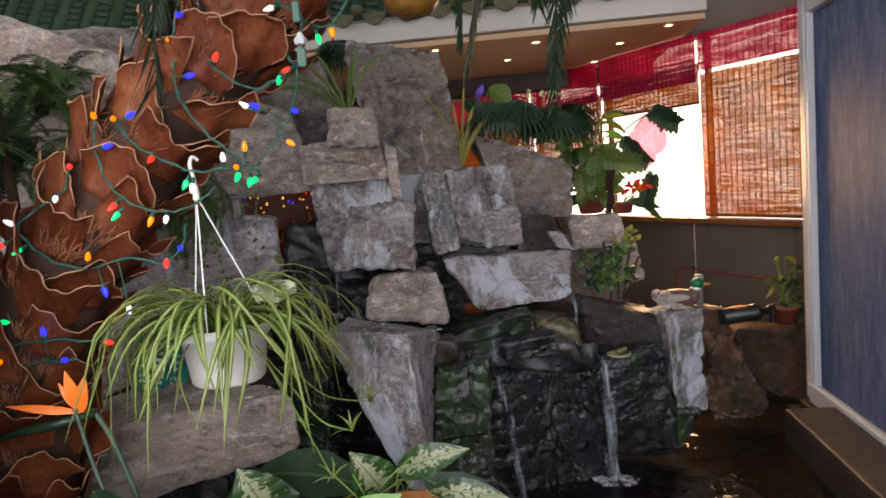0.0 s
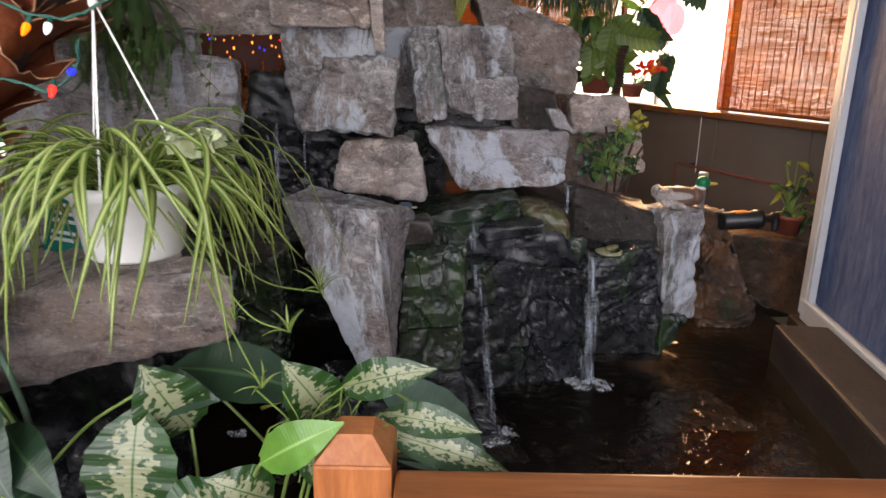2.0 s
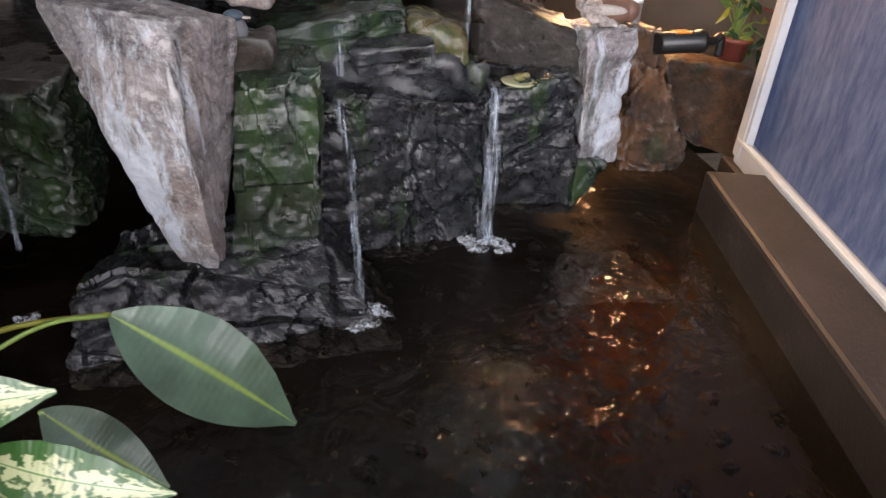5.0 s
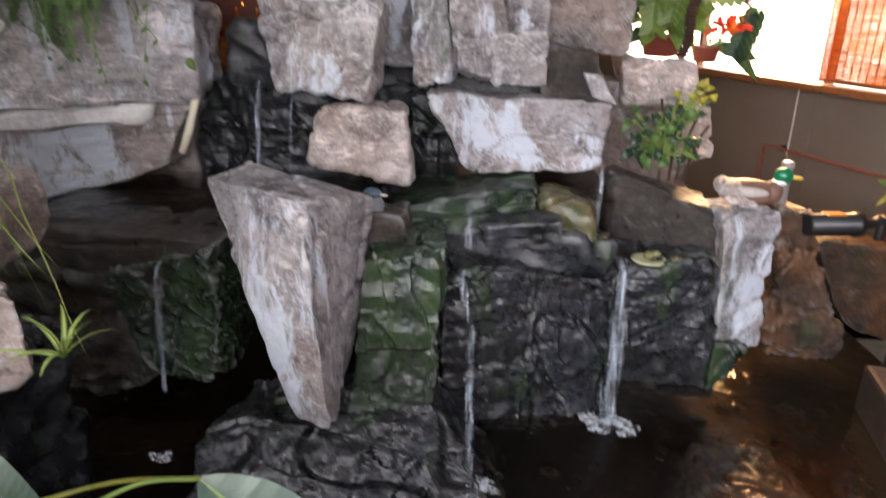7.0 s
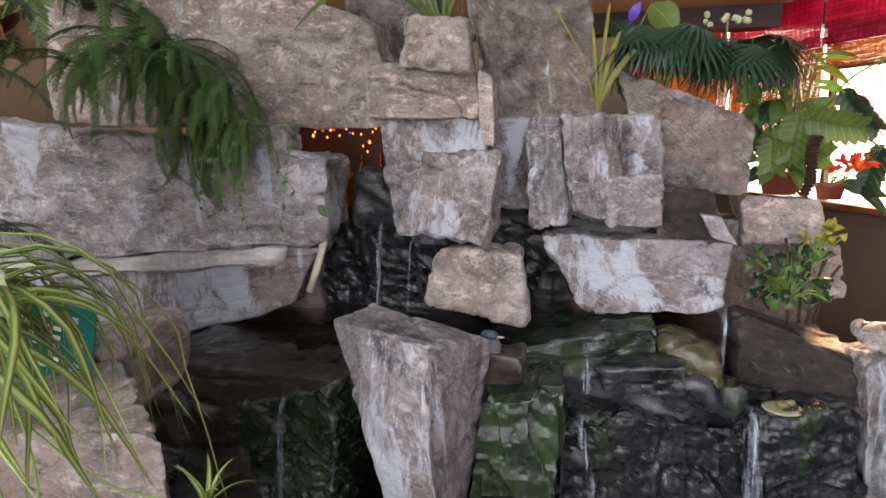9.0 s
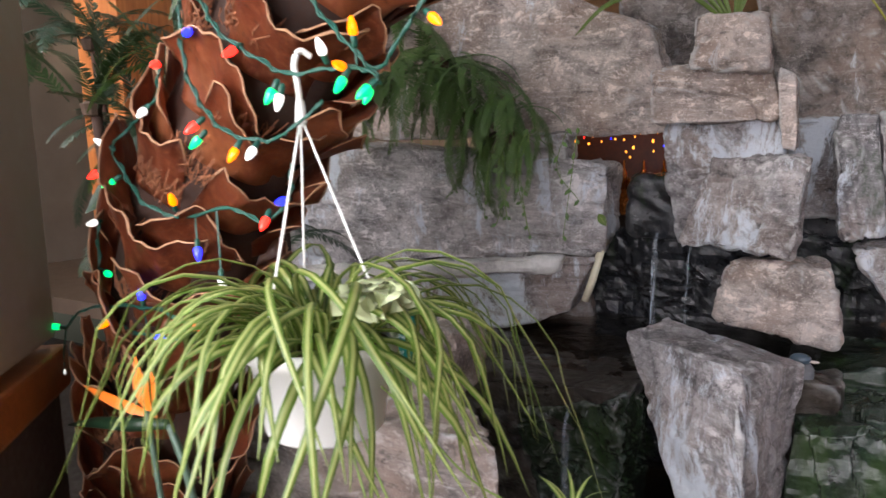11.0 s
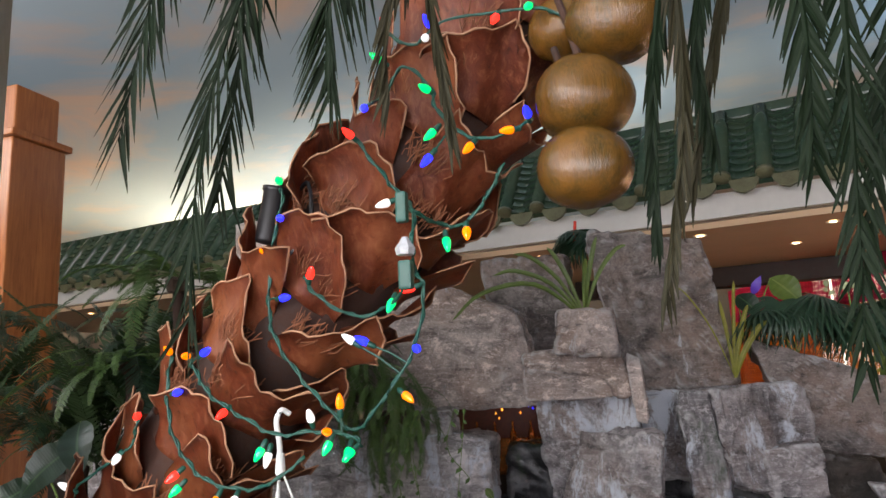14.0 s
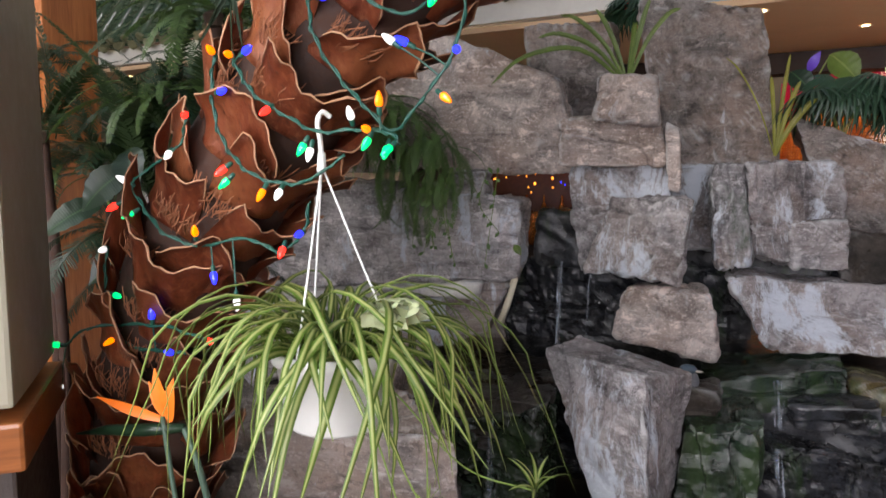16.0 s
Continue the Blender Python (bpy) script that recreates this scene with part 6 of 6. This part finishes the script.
part("stalk", tube([(0, 0, -0.4), (0, 0, 0)], 0.006, 5), STEM, ob)


def potted(org, leaves, pot_r, pot_h, label, pot=True):
    """A potted plant: leaves are (base, tip, half width, material), relative to the pot's foot."""
    org = Vector(org)
    ob = thing("potted_plant", org, label, "plant", "plants on the window ledge")
    if pot:
        part("pot", lathe([(0.001, 0), (pot_r * 0.75, 0), (pot_r * 0.95, pot_h * 0.8), (pot_r * 1.05, pot_h * 0.82), (pot_r * 1.05, pot_h), (pot_r * 0.9, pot_h), (pot_r * 0.88, pot_h * 0.9), (0.001, pot_h * 0.9)], 24, cap=False), POT_RED, ob, "dark red clay pot", True)
    for base, tip, half, mat in leaves:
        leaf_between(Vector(base) + org, Vector(tip) + org, half, mat, ob, org, 0.03, (0, -1, 0.5), org + Vector((0, 0, pot_h if pot else 0)))
    return ob


rng = random.Random(21)
lv = []
for i in range(44):
    a = rng.uniform(0, 6.28)
    b = Vector((0.16 * math.cos(a), 0.10 * math.sin(a), rng.uniform(0.15, 0.62)))
    lv.append((b, b + Vector((math.cos(a) * 0.16, math.sin(a) * 0.1 - 0.03, rng.uniform(-0.18, 0.08))), rng.uniform(0.03, 0.06), rng.choice((LEAF_DARK, LEAF_FERN, LEAF_FERN, LEAF_LIME2))))
ob = potted((1.80, 6.35, 1.22), lv, 0.13, 0.14, "red clay pot of mixed green leaves by the window")
leaf_between((2.36, 6.4, 2.06), (2.64, 6.34, 1.98), 0.07, LEAF_DARK, ob, Vector((1.80, 6.35, 1.22)), 0.02, (0, -1, 0.5), (1.85, 6.4, 1.4), "dark split philodendron leaf on a long stalk")


def split_leaf(base, tip, half, parent, origin, stalk, seed):
    """A monstera leaf: a broad heart-shaped blade, cut into lobes towards its edge."""
    rng = random.Random(seed)
    a, d = Vector(base) - origin, Vector(tip) - Vector(base)
    side = d.cross(Vector((0.1, -1, 0.4))).normalized()
    up = side.cross(d).normalized()
    bm = bmesh.new()
    for s in (-1, 1):
        for i in range(7):
            t = 0.02 + 0.13 * i
            w = half * (1.0 - 0.75 * abs(t - 0.35) ** 1.3) * rng.uniform(0.85, 1.05)
            p = a + d * t
            q = p + side * s * w + d * (0.16 - 0.2 * (0.4 - t)) - up * 0.25 * w
            blade([p, p.lerp(q, 0.35) + up * 0.006, p.lerp(q, 0.75), q], [0.11 * d.length, 0.10 * d.length, 0.085 * d.length, 0.02 * d.length], d, 0.05, bm)
    blade([a, a + d * 0.5, a + d * 1.08], [0.012, 0.02, 0.001], side, 0.1, bm)
    part("leaf", bm, LEAF_LIME2 if seed > 5 else LEAF_DARK, parent, "dark split leaf on a long stalk", True)
    c = Vector(stalk) - origin
    part("stalk", tube(smooth_line([c, c.lerp(a, 0.5) + Vector((0, 0, 0.10)), a]), 0.007, 6), STEM, parent, "", True)


split_leaf((2.40, 6.3, 2.10), (2.62, 6.24, 1.95), 0.14, ob, Vector((1.80, 6.35, 1.22)), (1.86, 6.35, 1.55), 3)
split_leaf((2.12, 6.3, 1.86), (2.32, 6.24, 1.62), 0.10, ob, Vector((1.80, 6.35, 1.22)), (1.86, 6.35, 1.5), 4)
split_leaf((2.36, 6.26, 1.52), (2.24, 6.2, 1.24), 0.09, ob, Vector((1.80, 6.35, 1.22)), (2.0, 6.35, 1.5), 5)
split_leaf((1.90, 6.2, 1.70), (2.22, 6.16, 1.64), 0.13, ob, Vector((1.80, 6.35, 1.22)), (1.86, 6.35, 1.5), 6)
split_leaf((1.86, 6.2, 1.72), (1.80, 6.14, 1.42), 0.14, ob, Vector((1.80, 6.35, 1.22)), (1.86, 6.35, 1.5), 7)
split_leaf((1.72, 6.2, 1.62), (1.70, 6.14, 1.36), 0.12, ob, Vector((1.80, 6.35, 1.22)), (1.82, 6.35, 1.5), 8)
bm = bmesh.new()
for i in range(16):
    lathe([(0.024, -0.012), (0.040, 0.0), (0.024, 0.012)], 10, bm, (0.09 + 0.0035 * i + 0.015 * math.sin(i * 0.4), -0.22, 0.02 + 0.023 * i))
part("trunk", bm, TRUNK, ob, "ringed brown trunk")
leaf_between((2.20, 6.4, 1.86), (2.28, 6.34, 1.68), 0.05, LEAF_DARK, ob, Vector((1.80, 6.35, 1.22)), 0.02, (0, -1, 0.5), (1.85, 6.4, 1.5))
lv = []
for i in range(26):
    a = rng.uniform(0, 6.28)
    b = Vector((0.12 * math.cos(a), 0.08 * math.sin(a), rng.uniform(0.5, 0.9)))
    lv.append((b, b + Vector((math.cos(a) * 0.24, math.sin(a) * 0.12, -rng.uniform(0.0, 0.14))), rng.uniform(0.012, 0.03), rng.choice((LEAF_YELLOW, LEAF_LIME, LEAF_FERN))))
potted((1.90, 6.55, 1.22), lv, 0.10, 0.12, "tall yellow-green plant against the window")
ob = potted((2.08, 6.28, 1.20), [(Vector((0.03, 0, 0.1)), Vector((0.34, 0, 0.02)), 0.05, LEAF_DARK), (Vector((0.1, 0, 0.12)), Vector((0.36, -0.02, -0.12)), 0.035, LEAF_DARK)], 0.09, 0.10, "pot of scarlet artificial flowers by the window")
HEADS = [Vector((rng.uniform(0.0, 0.30), rng.uniform(-0.05, 0.03), rng.uniform(0.18, 0.33))) for _ in range(8)]
for h in HEADS:
    part("stalk", tube([(0.02, 0, 0.08), h * 0.6, h], 0.004, 5), STEM, ob)
for i in range(64):
    c = HEADS[i % 8]
    d = Vector((rng.uniform(-1, 1), rng.uniform(-1, 0), rng.uniform(-0.6, 1))).normalized() * rng.uniform(0.04, 0.075)
    part("petal", blade([c, c + d * 0.5, c + d], [0.006, 0.016, 0.002], d.cross(Vector((0.2, -1, 0.4))), 0.2), FLOWER_RED if i % 4 else FLOWER, ob, "scarlet petal", True)
lv = []
for i in range(64):
    b = Vector((rng.uniform(-0.20, 0.20), rng.uniform(-0.10, 0.06), rng.uniform(0.0, 0.30)))
    lv.append((b, b + Vector((rng.uniform(-0.09, 0.09), -0.04, rng.uniform(-0.09, 0.04))), rng.uniform(0.016, 0.028), rng.choice((LEAF_FERN, LEAF_DARK, LEAF_DARK, LEAF_DARK))))
for i in range(9):
    b = Vector((rng.uniform(-0.02, 0.24), rng.uniform(-0.08, 0.0), rng.uniform(0.32, 0.46)))
    lv.append((b, b + Vector((rng.uniform(-0.09, 0.10), -0.03, rng.uniform(-0.03, 0.05))), rng.uniform(0.018, 0.028), LEAF_YELLOW))
ob = potted((1.70, 5.62, 0.67), lv, 0.1, 0.1, "low leafy plant with green and yellow leaves between the stones", False)
for x0, x1, z1 in ((0.02, -0.03, 0.36), (0.08, 0.06, 0.34), (0.12, 0.20, 0.30), (0.16, 0.26, 0.22)):
    part("stem", tube(smooth_line([(x0, 0, -0.12), (x0 + (x1 - x0) * 0.4, -0.03, z1 * 0.5), (x1, -0.02, z1)]), 0.009, 7, None), TRUNK, ob, "bare brown stem", True)
lv = []
for i in range(30):
    b = Vector((rng.uniform(-0.18, 0.18), rng.uniform(-0.1, 0.1), rng.uniform(0.05, 0.6)))
    lv.append((b, b + Vector((rng.uniform(-0.12, 0.12), -0.04, rng.uniform(-0.12, 0.02))), rng.uniform(0.016, 0.026), rng.choice((LEAF_FERN, LEAF_YELLOW, LEAF_DARK))))
potted((3.42, 6.02, 0.12), lv, 0.12, 0.16, "bushy variegated plant by the wall and glazing")


def strap_plant(org, leaves, label, mat=None):
    org = Vector(org)
    ob = thing("strap_leaf_plant", org, label, "plant")
    for i, (tip, rise, w) in enumerate(leaves):
        t = Vector(tip)
        sp = smooth_line([(0, 0, 0), t * 0.35 + Vector((0, 0, rise)), t * 0.75 + Vector((0, 0, rise * 0.8)), t], 4)
        n = len(sp)
        part("leaf", blade(sp, [w * (0.5 + 0.5 * math.sin(math.pi * j / (n - 1))) if j < n - 1 else 0.001 for j in range(n)], t.cross(Vector((0, -1, 0.4))), 0.3), mat or LEAF_LIME2, ob, "", True)
    return ob


strap_plant((-0.26, 5.5, 2.16), (((-0.85, -0.1, 0.02), 0.22, 0.018), ((-0.55, -0.1, 0.30), 0.12, 0.016), ((-0.2, -0.05, 0.46), 0.06, 0.015), ((0.12, -0.05, 0.50), 0.05, 0.016), ((0.30, -0.1, 0.42), 0.10, 0.015), ((-0.40, -0.15, 0.42), 0.1, 0.014), ((0.05, -0.1, 0.36), 0.05, 0.014)), "strap-leaved plant growing from the top block")
strap_plant((0.62, 5.95, 1.74), (((-0.32, -0.05, 0.62), 0.10, 0.006), ((-0.05, -0.05, 0.5), 0.05, 0.012), ((0.12, -0.05, 0.46), 0.05, 0.016), ((0.05, -0.08, 0.62), 0.05, 0.012), ((0.22, -0.05, 0.35), 0.05, 0.02)), "thin reddish stems with yellow leaves between the boulders", LEAF_YELLOW)
org = Vector((0.75, 6.1, 1.9))
ob = thing("anthurium", org, "pale green round leaves and a violet bloom behind the boulder", "plant")
leaf_between((0.92, 6.1, 2.38), (1.08, 6.05, 2.20), 0.09, LEAF_LIME2, ob, org, 0.02, (0, -1, 0.3), (0.75, 6.15, 1.9))
leaf_between((0.70, 6.1, 2.28), (0.82, 6.05, 2.14), 0.07, LEAF_DARK, ob, org, 0.02, (0, -1, 0.3), (0.72, 6.15, 1.9))
leaf_between((0.80, 6.12, 2.28), (0.86, 6.08, 2.40), 0.03, plain("violet_petal", (0.12, 0.05, 0.45), 0.5), ob, org, 0.02, (0, -1, 0.3), (0.75, 6.15, 1.9), "violet bloom")
ob = thing("small_fan_palm", (-0.35, 6.5, 2.72), "small bright fan palm with a red bud above the rocks", "plant")
rng = random.Random(31)
for i in range(5):
    o = part("leaf", fans[2], None, ob)
    o.matrix_basis = pose(0.1 * math.cos(i * 1.3), 0, 0.12 + 0.06 * (i % 2), rng.uniform(-20, 20), rng.uniform(0, 30), i * 72 - 90)
part("bud", tube([(-0.05, -0.05, 0.1), (-0.03, -0.06, 0.26)], 0.012, 7), FLOWER_RED, ob, "narrow red bud")
part("stem", tube([(0, 0, -0.3), (0, 0, 0.15)], 0.012, 7), STEM, ob)


# ---- falling water ----
def fall(points, width, label, seed):
    """A thin sheet of water along points, with frayed sides."""
    rng = random.Random(seed)
    ob = thing("water_stream", points[0], label, "water", "falling water")
    o = Vector(points[0])
    sp = smooth_line([Vector(p) - o for p in points], 8)
    for k in range(3):
        dx = (k - 1) * width * 0.3
        w = [width * (0.42 + 0.10 * math.sin(i * 0.7 + k)) for i, _ in enumerate(sp)]
        part("sheet", blade([p + Vector((dx, -0.012 * k, 0)) for p in sp], w, (1, 0, 0), 0.05, None, 0.03, 0.2), FALL, ob, "", True)
    return ob


def foam(x, y, r, seed, z=POND_Z):
    rng = random.Random(seed)
    bm = bmesh.new()
    for i in range(16):
        a, d = rng.uniform(0, 6.28), r * rng.random() ** 0.7
        s = rng.uniform(0.2, 0.45) * r
        bmesh.ops.create_icosphere(bm, subdivisions=2, radius=s, matrix=Matrix.Translation((d * math.cos(a), d * math.sin(a) * 0.7, 0)) @ Matrix.Diagonal((1, 0.8, 0.16, 1)))
    for v in bm.verts:
        v.co += Vector((noise.noise(v.co * 30 + Vector((seed, 0, 0))), noise.noise(v.co * 30 + Vector((0, seed, 0))), noise.noise(v.co * 30))) * 0.02
    return single("foam_patch", bm, FOAM, (x, y, z + 0.004), "white churned foam where water lands", "foam", "foam patches")


fall([(0.60, 4.52, 0.34), (0.605, 4.43, 0.28), (0.645, 4.38, 0.10), (0.65, 4.36, -0.05), (0.66, 4.20, -0.25), (0.67, 4.02, -0.50)], 0.026, "thin stream of water down the wet rock", 1)
fall([(1.41, 4.94, 0.29), (1.40, 4.82, 0.25), (1.38, 4.72, 0.0), (1.365, 4.62, -0.50)], 0.06, "clear stream falling from the ledge", 3)
fall([(1.31, 5.28, 0.70), (1.30, 5.18, 0.64), (1.29, 5.10, 0.30)], 0.016, "thin stream dripping from the slab", 4)
fall([(-0.66, 5.72, 1.02), (-0.66, 5.60, 0.98), (-0.66, 5.54, 0.48)], 0.026, "thin stream falling in the dark recess", 5)
fall([(-0.48, 5.72, 0.95), (-0.48, 5.62, 0.85), (-0.48, 5.58, 0.48)], 0.014, "thin stream falling in the dark recess", 6)
fall([(-0.72, 4.36, 0.38), (-0.72, 4.24, 0.32), (-0.72, 4.20, -0.20)], 0.03, "film of water sliding down the algae stone", 8)
fall([(0.62, 4.86, 0.58), (0.62, 4.74, 0.50), (0.62, 4.70, 0.38)], 0.03, "film of water over the green ledge", 9)
foam(0.67, 4.00, 0.12, 1)
foam(1.36, 4.58, 0.13, 2)
foam(-0.72, 4.1, 0.05, 3)

# shallow water standing on the ledges
for x0, x1, y0, y1, z in ((-1.5, 0.1, 4.55, 5.75, 0.475), (0.25, 1.35, 4.95, 5.9, 0.575), (1.25, 1.9, 4.88, 5.5, 0.275)):
    bm = bmesh.new()
    bmesh.ops.create_grid(bm, x_segments=1, y_segments=1, size=0.5, matrix=Matrix.Diagonal((x1 - x0, y1 - y0, 1, 1)))
    o = single("ledge_water", bm, WATER, ((x0 + x1) / 2, (y0 + y1) / 2, z), "dark still water standing on the rock ledge", kind="structure")
    o.visible_shadow = False

# ---- figures and fittings ----
def ball(r, scale, at, bm=None, seg=20):
    bm = bm or bmesh.new()
    bmesh.ops.create_uvsphere(bm, u_segments=seg, v_segments=seg // 2 + 2, radius=r, matrix=Matrix.Translation(at) @ Matrix.Diagonal((*scale, 1)))
    return bm


DUCK_BROWN = plain("decoy_brown", (0.16, 0.085, 0.06), 0.5, 20, 0.4, 0.1)
DUCK_GREY = plain("decoy_grey", (0.42, 0.38, 0.34), 0.55, 20, 0.3, 0.1)
DUCK_GREEN = plain("decoy_green", (0.0, 0.13, 0.05), 0.3, 20, 0.2, 0.05)
DUCK_BILL = plain("decoy_bill", (0.55, 0.36, 0.05), 0.4, 20, 0.2, 0.05)
duck = thing("duck_decoy", pose(2.13, 5.30, 0.52, 0, 0, -8), "painted mallard decoy with a green head on the boulder", "decoy")
bm = ball(0.1, (1.75, 0.85, 0.72), (0, 0, 0.062), None, 28)
for v in bm.verts:
    if v.co.x < -0.08:
        v.co.z += (-v.co.x - 0.08) * 0.35
    v.co.z = max(v.co.z, 0.0)
part("body", bm, DUCK_BROWN, duck, "dark brown painted body", True)
part("wing", ball(0.09, (1.35, 0.25, 0.34), (-0.03, -0.070, 0.075)), DUCK_GREY, duck, "pale grey wing", True)
part("wing", ball(0.09, (1.35, 0.25, 0.34), (-0.03, 0.070, 0.075)), DUCK_GREY, duck, "pale grey wing", True)
part("breast", ball(0.07, (0.75, 1.0, 0.95), (0.125, 0, 0.07)), DUCK_BROWN, duck, "chestnut breast", True)
part("collar", lathe([(0.036, -0.012), (0.041, 0), (0.036, 0.012)], 20, None, (0.15, 0, 0.128)), WHITE_PLASTIC, duck, "white neck ring", True)
part("head", ball(0.046, (1.1, 0.9, 1.0), (0.165, 0, 0.165)), DUCK_GREEN, duck, "glossy green head", True)
part("bill", ball(0.026, (1.5, 0.75, 0.42), (0.228, 0, 0.158)), DUCK_BILL, duck, "yellow bill", True)
rock([(1.93, 0.66), (2.13, 0.64), (2.22, 0.50), (1.97, 0.50)], 5.2, 0.16, ROCK_WARM, "pitted pale coral lump beside the duck", 60, name="coral_lump", res=18, k=3.5, rough=0.03)

fig = thing("bird_figurine", pose(0.20, 4.40, 0.63) @ Matrix.Diagonal((0.8, 0.8, 0.8, 1)), "small grey-blue bird figurine on the wedge boulder", "figurine")
part("body", ball(0.055, (1.0, 0.8, 1.15), (0, 0, 0.03)), plain("figurine_grey", (0.16, 0.165, 0.18), 0.45, 20, 0.4, 0.1), fig, "", True)
part("head", ball(0.04, (1.25, 0.9, 0.75), (-0.012, 0, 0.10)), plain("figurine_blue", (0.06, 0.09, 0.12), 0.4, 20, 0.4, 0.1), fig, "blue-grey head", True)
part("beak", ball(0.014, (2.0, 0.7, 0.5), (0.045, -0.01, 0.095)), plain("figurine_beak", (0.45, 0.40, 0.34), 0.5), fig, "", True)
fig = thing("frog_figurine", (1.55, 4.93, 0.28), "small frog figurine on a pale lily pad", "figurine")
part("lily_pad", lathe([(0.001, 0.0), (0.085, 0.0), (0.095, 0.012), (0.08, 0.014), (0.001, 0.01)], 26, cap=False), plain("lily_pad_pale", (0.42, 0.42, 0.26), 0.5, 20, 0.3, 0.2), fig, "", True)
part("body", ball(0.03, (1.2, 0.9, 0.7), (0, 0, 0.03)), plain("frog_olive", (0.17, 0.16, 0.06), 0.4, 20, 0.4, 0.1), fig, "", True)
part("head", ball(0.02, (1.1, 1.0, 0.7), (0.03, -0.01, 0.045)), plain("frog_head_olive", (0.2, 0.19, 0.08), 0.4, 20, 0.4, 0.1), fig, "", True)

ob = thing("bamboo_spout", (-0.931, 5.10, 0.696), "short cream bamboo spout between the slabs", "spout")
part("tube", tube([(0.086, 0.10, 0.329), (0.076, 0.02, 0.269), (0.042, 0.0, 0.121), (0, 0, 0)], 0.022, 12), plain("bamboo_cream", (0.62, 0.56, 0.42), 0.5, 20, 0.3, 0.1), ob, "", True)
ob = thing("pond_pump", pose(2.78, 5.62, 0.33, 0, 90, 12), "black cylindrical pond pump lying on the rocks", "pump")
part("housing", lathe([(0.05, -0.17), (0.068, -0.165), (0.068, 0.14), (0.075, 0.145), (0.075, 0.18), (0.05, 0.18), (0.045, 0.12)], 24), BLACK, ob, "", True)
part("label_plate", box((0.012, 0.07, 0.12), (-0.066, 0, 0.0), 0.003), plain("pump_label", (0.55, 0.22, 0.03), 0.4), ob, "orange printed label")
part("elbow", tube(smooth_line([(0, 0, 0.17), (0, 0, 0.28), (-0.02, 0.0, 0.33), (0.1, 0.0, 0.34)]), 0.03, 10), BLACK, ob, "", True)
ob = thing("standpipe", (2.50, 5.72, 0.48), "short grey plastic standpipe with a cap", "pipe")
part("pipe", lathe([(0.032, -0.3), (0.032, 0.16), (0.037, 0.165), (0.037, 0.19), (0.03, 0.2), (0.001, 0.2)], 18, cap=False), plain("grey_plastic", (0.28, 0.26, 0.25), 0.45, 20, 0.2, 0.05), ob, "", True)

# sign
sign = thing("notice_sign", pose(-1.12, 3.40, 0.875, 8, 14, 8), "green notice card with white lettering on the stone", "sign")
part("card", box((0.24, 0.006, 0.30), (0, 0, 0), 0.004), SIGN_GREEN, sign)


def word(text, x, z, size, parent):
    cu = bpy.data.curves.new("word", "FONT")
    cu.body, cu.size, cu.align_x, cu.extrude = text, size, "RIGHT", 0.0006
    cu.materials.append(LETTER)
    o = new("word", cu)
    o.parent = parent
    o.matrix_basis = pose(x, -0.0045, z, 90, 0, 0)


for text, z in (("throw", 0.045), ("not", 0.012), ("us!", -0.021), ("you", -0.070), ("Koi", -0.100)):
    word(text, 0.085, z, 0.030, sign)
    bm = bmesh.new()
    box((0.10, 0.001, 0.015), (-0.045, -0.004, z + 0.009), 0, bm)
    part("lettering_bar", bm, LETTER, sign, "white line of unreadable lettering")
box_bm = box((0.12, 0.001, 0.022), (0.0, -0.004, 0.10))
part("lettering_bar", box_bm, LETTER, sign, "white line of unreadable lettering")

# warm bar seen through the slot in the rocks
bar = thing("bar_counter", pose(-1.0, 7.4, FLOOR_Z, 0, 0, 8), "bar with a copper front and amber lamps beyond the rocks", "bar")
part("back_panel", box((2.6, 0.03, 0.9), (0.1, 0.25, 1.9), 0.005), plain("red_bar_panel", (0.12, 0.028, 0.010), 0.4, 8, 0.5, 0.2), bar, "red-brown back panel")
rng = random.Random(31)
fairy = [finish("fairy_light", lathe([(0.001, 0), (0.008, 0.008), (0.001, 0.02)], 6, cap=False), m) for m in (AMBER, AMBER, AMBER, BULBS[0], BULBS[2])]
for i in range(110):
    part("fairy_light", rng.choice(fairy), None, bar).matrix_basis = Matrix.Translation((rng.uniform(-0.9, 1.1), rng.uniform(-0.2, 0.2), rng.uniform(1.72, 2.25)))
part("copper_front", box((2.6, 0.08, 0.32), (0.1, 0, 1.40), 0.01), COPPER, bar, "polished copper sheet")
part("counter", box((2.6, 0.5, 1.45), (0.1, 0.3, 0.73), 0.01), BEAM, bar)
for i in range(12):
    x = -0.9 + i * 0.16
    part("amber_lamp", lathe([(0.001, 0), (0.010, 0.006), (0.008, 0.024), (0.001, 0.03)], 10, None, (x, -0.12 - 0.05 * (i % 3), 1.80 + 0.05 * (i % 4)), cap=False), AMBER, bar, "small amber lamp", True)
    part("glass_bottle", lathe([(0.001, 0), (0.03, 0), (0.03, 0.13), (0.01, 0.18), (0.01, 0.24), (0.001, 0.24)], 10, None, (x + 0.08, -0.10, 1.47), cap=False), COPPER, bar, "", True)
lamp("bar_lamp", "POINT", (-0.95, 7.0, 1.85), (0, 0, 0), 1.0, (1.0, 0.34, 0.08), 0.08)
# ceiling grilles
for x, y in ((1.05, 5.8), (-3.4, 9.2)):
    ob = thing("ceiling_grille", (x, y, 4.69), "small grey air grille in the painted ceiling", "grille")
    part("frame", box((0.34, 0.2, 0.02), (0, 0, 0), 0.004), FRAME_WHITE, ob)
    for i in range(6):
        part("slat", box((0.30, 0.008, 0.012), (0, -0.075 + 0.03 * i, -0.014)), BEAM, ob)
